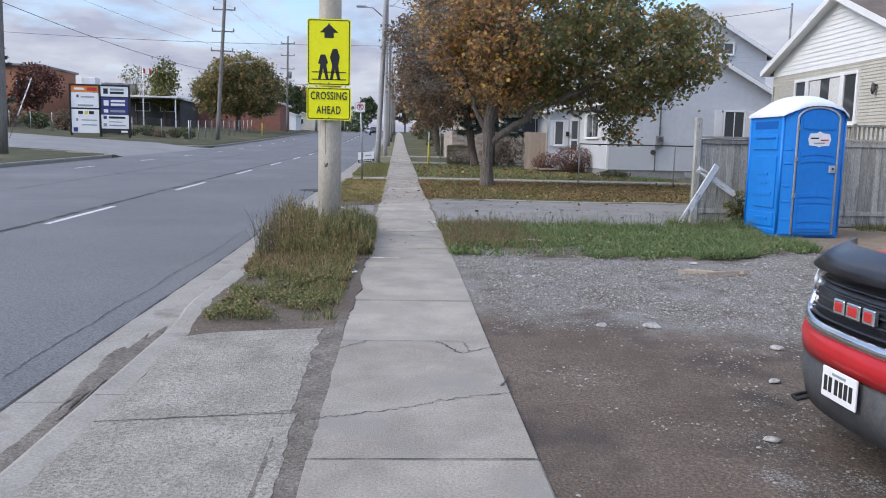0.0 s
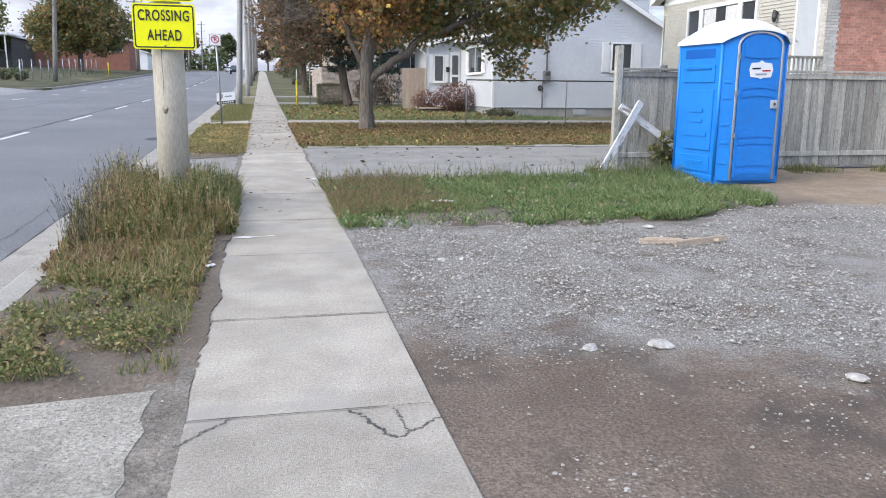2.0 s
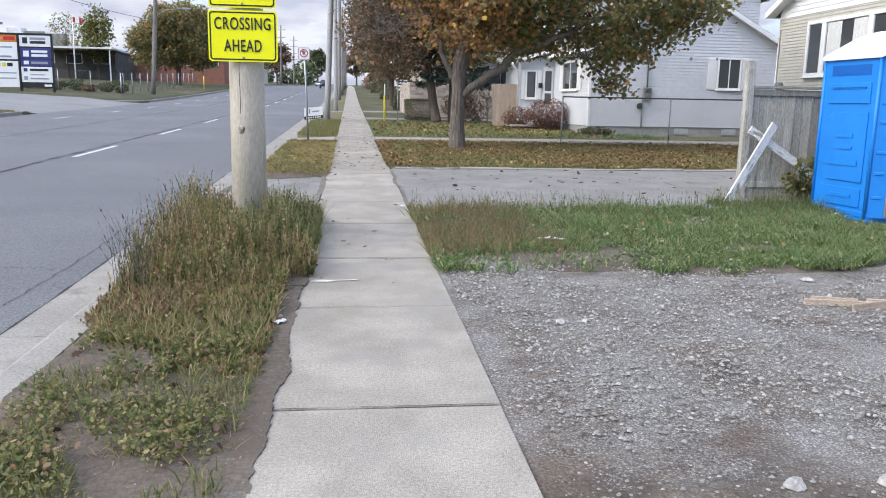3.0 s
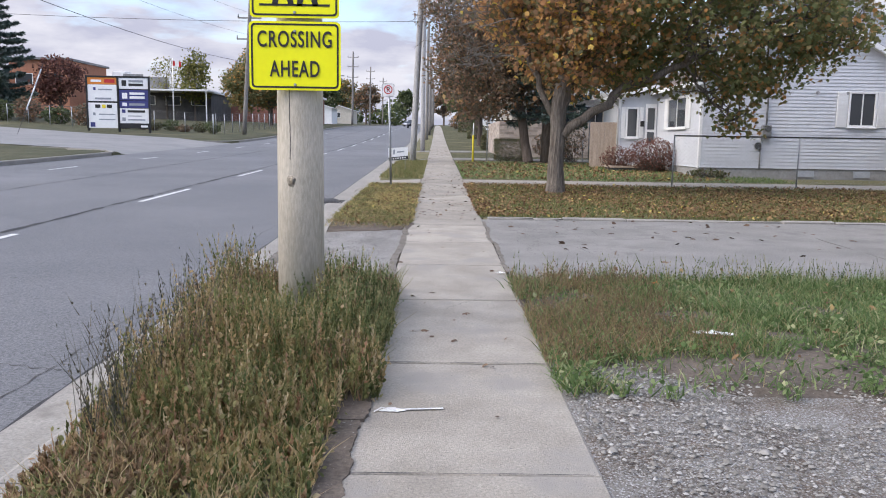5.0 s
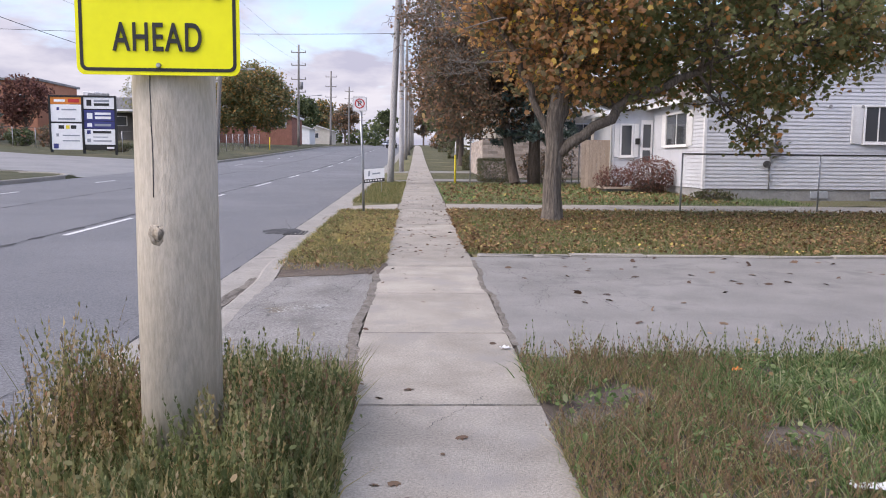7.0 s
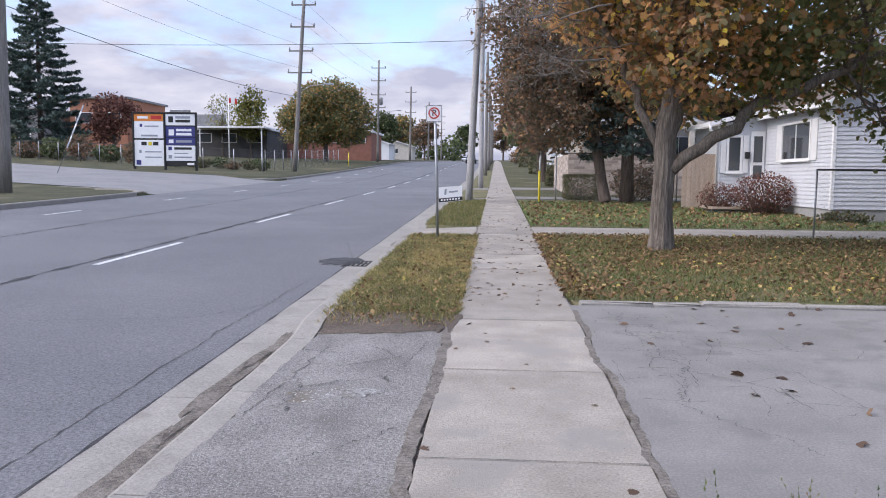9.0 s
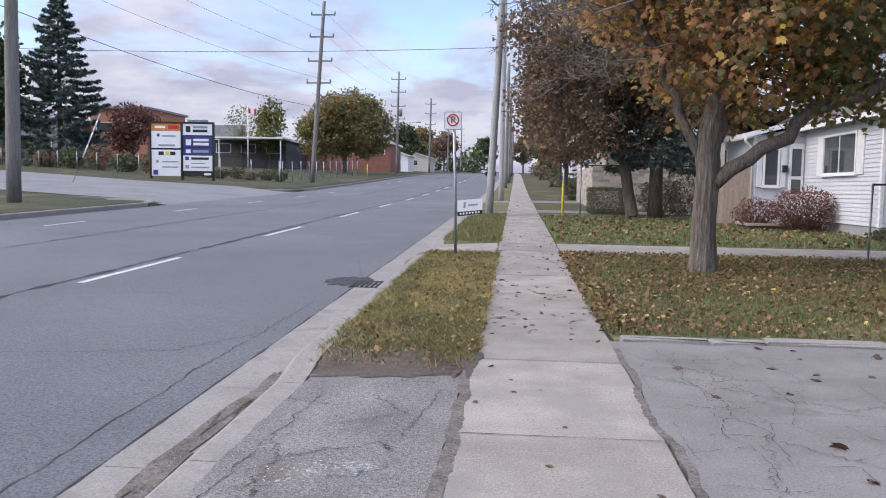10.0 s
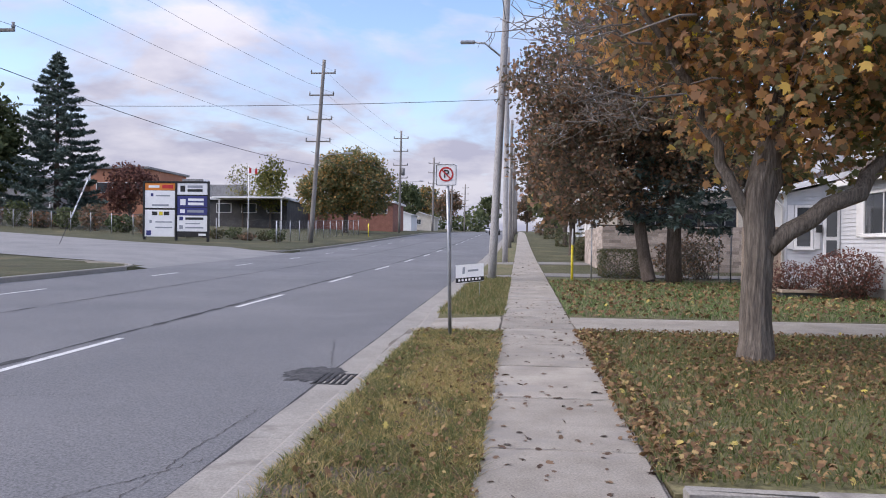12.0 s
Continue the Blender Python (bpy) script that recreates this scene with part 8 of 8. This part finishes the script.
def litter(n, x0, x1, y0, y1, s0, s1, material, text, z=0.03, keep=None, lift=0.05, flat=0.45):
    p = spots(rng, n, x0, x1, y0, y1, z, keep)
    p[:, 2] += rng.uniform(0, lift, len(p))
    for q in p:
        q[2] += rise(q[0], q[1])
    laid("fallen_leaves", scatter_leaves("fallen_leaves", p, rng.uniform(s0, s1, len(p)), rng, LEAF_SHAPE, flat, 0.9), material, text, "leaves")


thick = lambda x, y: rng.uniform() < 0.35 + 0.9 * max(0, noise.noise((x * 0.5, y * 0.5, 2.0)) + 0.45)
litter(26000, 0.68, 12, 21.22, 29.05, 0.02, 0.066, LITTER, "carpet of fallen brown and yellow maple leaves on the lawn", 0.04, thick)
litter(2600, 0.7, 9, 31.3, 42, 0.06, 0.13, LITTER, "scattered fallen maple leaves on the green lawn", 0.05)
litter(150, -1.85, -0.65, 19.5, 21.5, 0.015, 0.045, LITTER, "brown leaves on the bare tip of the verge", 0.03, None, 0.02)
litter(420, -0.78, -0.57, 20.4, 28.8, 0.02, 0.055, LITTER, "brown leaves gathered along the pavement edge", 0.015, None, 0.03)
litter(900, 0.57, 0.95, 21.3, 29.0, 0.03, 0.09, LITTER, "brown leaves gathered along the lawn edge", 0.02, None, 0.04)
litter(850, -1.9, -0.62, 19.65, 28.8, 0.022, 0.065, LITTER, "scattered fallen leaves on the verge", 0.04)
litter(230, -0.6, 0.6, 20.8, 34, 0.03, 0.085, DRYLEAF, "dark flattened leaves lying on the pavement", 0.008, None, 0.008, 0.12)
litter(26, -0.6, 0.6, 11, 20.5, 0.03, 0.08, DRYLEAF, "dark flattened leaves lying on the pavement", 0.008, None, 0.008, 0.12)
litter(80, -0.6, 0.6, 34, 60, 0.06, 0.13, DRYLEAF, "dark flattened leaves lying on the upper pavement", 0.008, None, 0.008, 0.12)
litter(130, 0.8, 12, 16.4, 20.9, 0.06, 0.15, DRYLEAF, "brown leaves blown across the driveway", 0.01, lambda x, y: rng.uniform() < 0.25 + 0.17 * (y - 16.4), 0.01, 0.2)
litter(260, -1.85, -0.7, 8.0, 12, 0.02, 0.06, DRYLEAF, "dead leaves lying among the weeds", 0.04)
litter(120, 0.8, 6, 12.3, 16, 0.03, 0.07, LITTER, "dead leaves lying in the rough grass", 0.06)

# loose stones
s = spots(rng, 64000, 0.66, 8.0, 5.2, 12.5, 0.004, lambda x, y: noise.noise((x * 0.9, y * 0.9, 1)) > -0.35 and rng.uniform() < 1.25 - 0.09 * x and y > 8.1 - 0.4 * (x - 1.5) + 0.9 * noise.noise((x * 0.8, y * 0.8, 7)) + 0.5 * rng.uniform() ** 3)
laid("gravel", pebbles("gravel", s, 0.004 + 0.013 * rng.uniform(size=len(s)) ** 2 + 0.014 * (rng.uniform(size=len(s)) > 0.985), rng), CRUSHED, "grey crushed stones scattered over the gravel bed", "gravel")
s = spots(rng, 15000, 0.7, 6, 1.0, 8.4, 0.004, lambda x, y: rng.uniform() < 0.06 + 1.0 * (noise.noise((x * 1.1, y * 1.1, 4)) + 0.3 * noise.noise((x * 5, y * 5, 4)) > 0.24))
laid("gravel", pebbles("gravel", s, 0.003 + 0.011 * rng.uniform(size=len(s)) ** 2, rng), CRUSHED, "loose grey stones strewn over the brown dirt", "gravel")
s = spots(rng, 500, -1.9, -0.65, -1, 8.5, -0.03)
s[:, 2] = -0.012 - 0.05 * (-0.7 - s[:, 0])
laid("gravel", pebbles("gravel", s, rng.uniform(0.003, 0.01, len(s)), rng), STONE, "fine grit on the pitted concrete apron", "gravel")
for k, (x, y, r) in enumerate(((2.22, 7.72, 0.09), (1.75, 7.75, 0.06), (2.9, 4.95, 0.07), (3.05, 7.0, 0.07), (2.05, 5.0, 0.05), (2.6, 6.1, 0.05), (1.35, 10.2, 0.05), (1.55, 10.22, 0.045), (4.0, 11.4, 0.06), (-0.86, 10.2, 0.055), (3.4, 6.6, 0.08), (2.4, 4.0, 0.06), (5.2, 12.3, 0.06))):
    me = bmesh.new()
    bmesh.ops.create_icosphere(me, subdivisions=2, radius=r)
    for q in me.verts:
        q.co *= 1 + 0.45 * noise.noise(q.co / r * 1.1 + Vector((k, 0, 0)))
        q.co.y, q.co.z = q.co.y * 0.75, max(-0.1 * r, q.co.z * 0.42)
    v = TILT @ Vector((x, y, 0.0))
    solo("loose_stone", me, STONE, pose(v.x, v.y, v.z, 0, 0, 40 * k), "pale flat loose stone lying on the dirt", "stone", "loose stones")
for k, (x, y, w, l, m, text) in enumerate(((1.99, 13.05, 0.07, 0.3, WHITE, "crumpled white plastic litter in the grass"), (2.03, 14.85, 0.05, 0.06, ORANGEPRINT, "small orange-red tag in the grass"), (0.55, 15.75, 0.05, 0.07, WHITE, "crumpled paper scrap on the pavement edge"), (-0.68, 10.25, 0.05, 0.07, WHITE, "torn white scrap on the soil"))):
    bm = bmesh.new()
    bmesh.ops.create_grid(bm, x_segments=6, y_segments=4, size=1)
    for q in bm.verts:
        q.co = Vector((q.co.x * l / 2, q.co.y * w / 2 * (1 + 0.7 * noise.noise((q.co.x * 2.3, k, 5.0))) + 0.4 * w * noise.noise((q.co.x * 1.7, k, 1.0)), 0.02 + 0.03 * noise.noise((q.co.x * 3, q.co.y * 3, k)) + (0.03 if m == ORANGEPRINT else 0)))
    bmesh.ops.solidify(bm, geom=bm.faces[:], thickness=0.004)
    v = TILT @ Vector((x, y, 0.06 if k < 2 else 0.005))
    solo("litter", bm, m, pose(v.x, v.y, v.z, 0, 0, -12 + 25 * k), text, "litter")
laid("paint_mark", blob(-0.42, 11.49, 0.075, 0.035, 0.007, 3.3, 24, 0.6, 0.004), PAINT, "white paint blot sprayed on the slab", "mark")
laid("paint_mark", ribbon([(-0.52, 11.45), (-0.48, 11.52), (-0.4, 11.48), (-0.33, 11.5), (-0.12, 11.52)], 0.018, 0.006, 3, 0.9), PAINT, "white paint mark sprayed on the slab", "mark")


# ---- across the street ----
def business_board():
    b = thing("business_board", at(-28.4, 78.0, 0, 3), "large black-framed business sign board with printed panels", "sign board")
    W, Z0, Z1 = 2.75, 0.25, 4.85
    fr = bmesh.new()
    for x0, z0, x1, z1 in ((-W, Z0, -W + 0.12, Z1), (W - 0.12, Z0, W, Z1), (-0.06, Z0, 0.06, Z1), (-W + 0.12, Z1 - 0.12, -0.06, Z1), (0.06, Z1 - 0.12, W - 0.12, Z1)):
        add_box(fr, x0, -0.1, z0, x1, 0.15, z1)
    part("frame", fr, BLACK, b)
    part("backing", box(-W + 0.1, 0.0, Z0 + 0.1, W - 0.1, 0.1, Z1 - 0.1), BLACK, b)
    for x in (-W + 0.1, 0, W - 0.1):
        part("leg", box(x - 0.1, 0.0, -0.5, x + 0.1, 0.14, Z0 + 0.2), BLACK, b)
    L = [(-2.6, 4.1, -0.1, 4.7, ORANGEPRINT), (-2.6, 2.65, -0.1, 4.08, WHITE), (-2.6, 0.3, -0.1, 2.5, WHITE), (0.1, 3.75, 2.6, 4.7, WHITE), (0.1, 2.75, 2.6, 3.65, NAVY), (0.1, 2.1, 2.6, 2.7, NAVY), (0.1, 0.75, 2.6, 2.05, WHITE), (0.1, 0.3, 2.6, 0.7, BLACK)]
    bars = {0: [(-2.3, 4.3, -1.4, 4.5, WHITE), (-1.15, 4.25, -0.25, 4.55, REDPRINT)], 1: [(-2.1, 3.6, -1.9, 3.85, NAVY), (-1.7, 3.6, -0.5, 3.72, GREYPRINT), (-2.0, 2.8, -0.6, 2.95, GREYPRINT)],
            2: [(-2.0, 2.05, -1.55, 2.35, BLACK), (-1.4, 2.05, -1.1, 2.35, YELLOWPOST), (-1.0, 2.05, -0.55, 2.35, BLACK), (-2.2, 1.4, -2.0, 1.65, GREYPRINT), (-1.7, 1.45, -0.3, 1.55, GREYPRINT), (-1.7, 1.0, -0.3, 1.1, GREYPRINT), (-2.45, 0.4, -2.05, 0.8, NAVY)],
            3: [(0.35, 4.0, 0.75, 4.5, BLACK), (0.95, 4.32, 2.2, 4.52, GREYPRINT), (0.95, 4.0, 2.2, 4.22, BLACK)], 4: [(0.35, 2.9, 0.8, 3.4, WHITE), (1.0, 3.25, 2.3, 3.45, WHITE), (1.0, 2.9, 2.3, 3.12, WHITE)],
            5: [(0.35, 2.25, 0.75, 2.55, WHITE), (0.95, 2.3, 2.3, 2.5, GREYPRINT)], 6: [(0.3, 1.65, 0.6, 1.95, NAVY), (0.8, 1.7, 2.3, 1.9, BLACK), (0.3, 0.95, 0.6, 1.25, GREYPRINT), (0.8, 1.0, 2.3, 1.12, GREYPRINT), (0.8, 1.35, 2.0, 1.43, GREYPRINT)], 7: [(1.9, 0.4, 2.5, 0.58, WHITE)]}
    for k, (x0, z0, x1, z1, m) in enumerate(L):
        p = part("panel", box(x0, -0.05, z0, x1, 0.02, z1, 0.01), m, b)
        for a0, c0, a1, c1, mm in bars.get(k, ()):
            part("print_bar", box(a0, -0.062, c0, a1, -0.045, c1), mm, p)
    part("cap", box(0.5, -0.1, Z1, 2.2, 0.15, Z1 + 0.2, 0.02), GREYWALL, b)


business_board()


def low_building(name, x, y, w, d, z0, h, m, text, bays, roof=GREYWALL, yaw=0.0, win_z=1.2, win_h=1.3):
    b = thing(name, at(x, y, z0, yaw), text, "building")
    part("wall", box(0, 0, -3, w, d, h), m, b)
    part("roof", box(-0.4, -0.5, h, w + 0.4, d + 0.4, h + 0.35, 0.03), roof, b)
    for k in range(bays):
        c = w * (k + 0.5) / bays
        win = part("window", box(c - w / bays * 0.3, -0.06, win_z - 0.08, c + w / bays * 0.3, 0.02, win_z + win_h + 0.08), TRIM, b)
        part("pane", box(c - w / bays * 0.27, -0.08, win_z, c + w / bays * 0.27, -0.05, win_z + win_h), GLASS, win)
    return b


low_building("school_building", -44, 146, 22.5, 12, 1.2, 2.9, REDBRICK, "long low red brick building behind the trees", 5, TRIM)
canopy = low_building("school_building", -52, 134, 16, 12, 0.8, 3.1, DARKWALL, "low dark building with a white flat canopy", 4, TRIM)
part("canopy", box(6, -5, 3.1, 17, 0, 3.35, 0.02), TRIM, canopy)
for x in (7, 11.5, 16.5):
    part("column", box(x, -4.8, -3, x + 0.15, -4.65, 3.1), TRIM, canopy)
orange = low_building("orange_building", -65.5, 130, 9, 14, 0.8, 7.2, ORANGE, "orange panelled building behind the trees", 2, GREYWALL, 0, 3.6, 1.5)
low_building("grey_building", -90, 124, 23, 14, 0.5, 5.2, GREYWALL, "grey low building behind the trees", 4, GREYWALL)
units = thing("roof_units", at(-54.5, 140, 4.9), "white and grey plant boxes on the flat roof", "roof unit")
part("housing", box(0.6, 0, -0.4, 2.8, 2.5, 2.4, 0.05), TRIM, units)
part("housing", box(3.6, 0.5, -0.4, 9.0, 3, 1.6, 0.05), GREYWALL, units)

flag = thing("flagpole", at(-40.0, 128), "white flagpole with a small red and white flag", "flagpole")
part("pole", tube([(0, 0, -1), (0, 0, 9.2)], [0.09, 0.05], 8), TRIM, flag)
for x0, x1, m in ((0.05, 0.4, REDPRINT), (0.4, 0.95, WHITE), (0.95, 1.3, REDPRINT)):
    part("flag_band", prism([(x0, 8.1 - 0.12 * x0), (x1, 8.1 - 0.12 * x1), (x1, 8.85 - 0.12 * x1), (x0, 8.85 - 0.12 * x0)], 0.02), m, flag)
for x, y, h, m, text in ((-21.2, 82.0, 1.9, STEEL, "pale steel fence post by the kerb"), (-22.6, 42.6, 1.5, FENCEWOOD, "thin leaning stake on the far lawn"), (-19.0, 112, 1.6, YELLOWPOST, "short yellow post by the far drive")):
    p = thing("stake", at(x, y), text, "post")
    part("post", tube([(0, 0, -0.3), (0.12 if m is FENCEWOOD else 0.0, 0, h)], 0.06, 8), m, p)
guy = thing("guy_guard", at(-31.5, 66.5), "slanting guy wire with a pale plastic guard", "guy wire")
part("wire", tube([(0, 0, -0.2), (1.3, 2, 5.4)], 0.02, 5), WIRE, guy)
for k in range(7):
    f0, f1 = 0.18 + 0.04 * k, 0.22 + 0.04 * k
    part("guard_band", tube([(2.6 * f0, 4 * f0, 11.2 * f0 - 0.2), (2.6 * f1, 4 * f1, 11.2 * f1 - 0.2)], 0.05, 6), (GREYPLASTIC, TRIM)[k % 2], guy)


def small_car(x, y, m, text, yaw):
    c = thing("car", at(x, y, -0.15, yaw), text, "car")
    part("body", prism([(-2.2, 0.35), (2.2, 0.35), (2.25, 0.75), (1.4, 0.92), (-1.9, 0.95), (-2.25, 0.7)], 1.7, pose(0, -0.85, 0)), m, c)
    part("cabin", prism([(1.0, 0.9), (0.4, 1.42), (-1.2, 1.45), (-1.9, 0.93)], 1.5, pose(0, -0.75, 0)), GLASS, c)
    part("roof", prism([(0.42, 1.40), (-1.2, 1.43), (-1.2, 1.49), (0.35, 1.47)], 1.4, pose(0, -0.7, 0)), m, c)
    for xw in (-1.35, 1.4):
        for yw in (-0.9, 0.7):
            w = part("wheel", tube([(xw, yw, 0.32), (xw, yw + 0.2, 0.32)], 0.32, 16), RUBBER, c)
            part("rim", tube([(xw, yw - 0.01, 0.32), (xw, yw + 0.21, 0.32)], 0.18, 12), STEEL, w)
    for yl in (-0.65, 0.65):
        part("headlight", box(2.18, yl - 0.18, 0.62, 2.27, yl + 0.18, 0.76, 0.02), LAMPGLASS, c)


small_car(-4.6, 150, DARKCAR, "dark car far up the street", -90)
small_car(-8.6, 230, CARPAINT, "white car far up the street", -90)
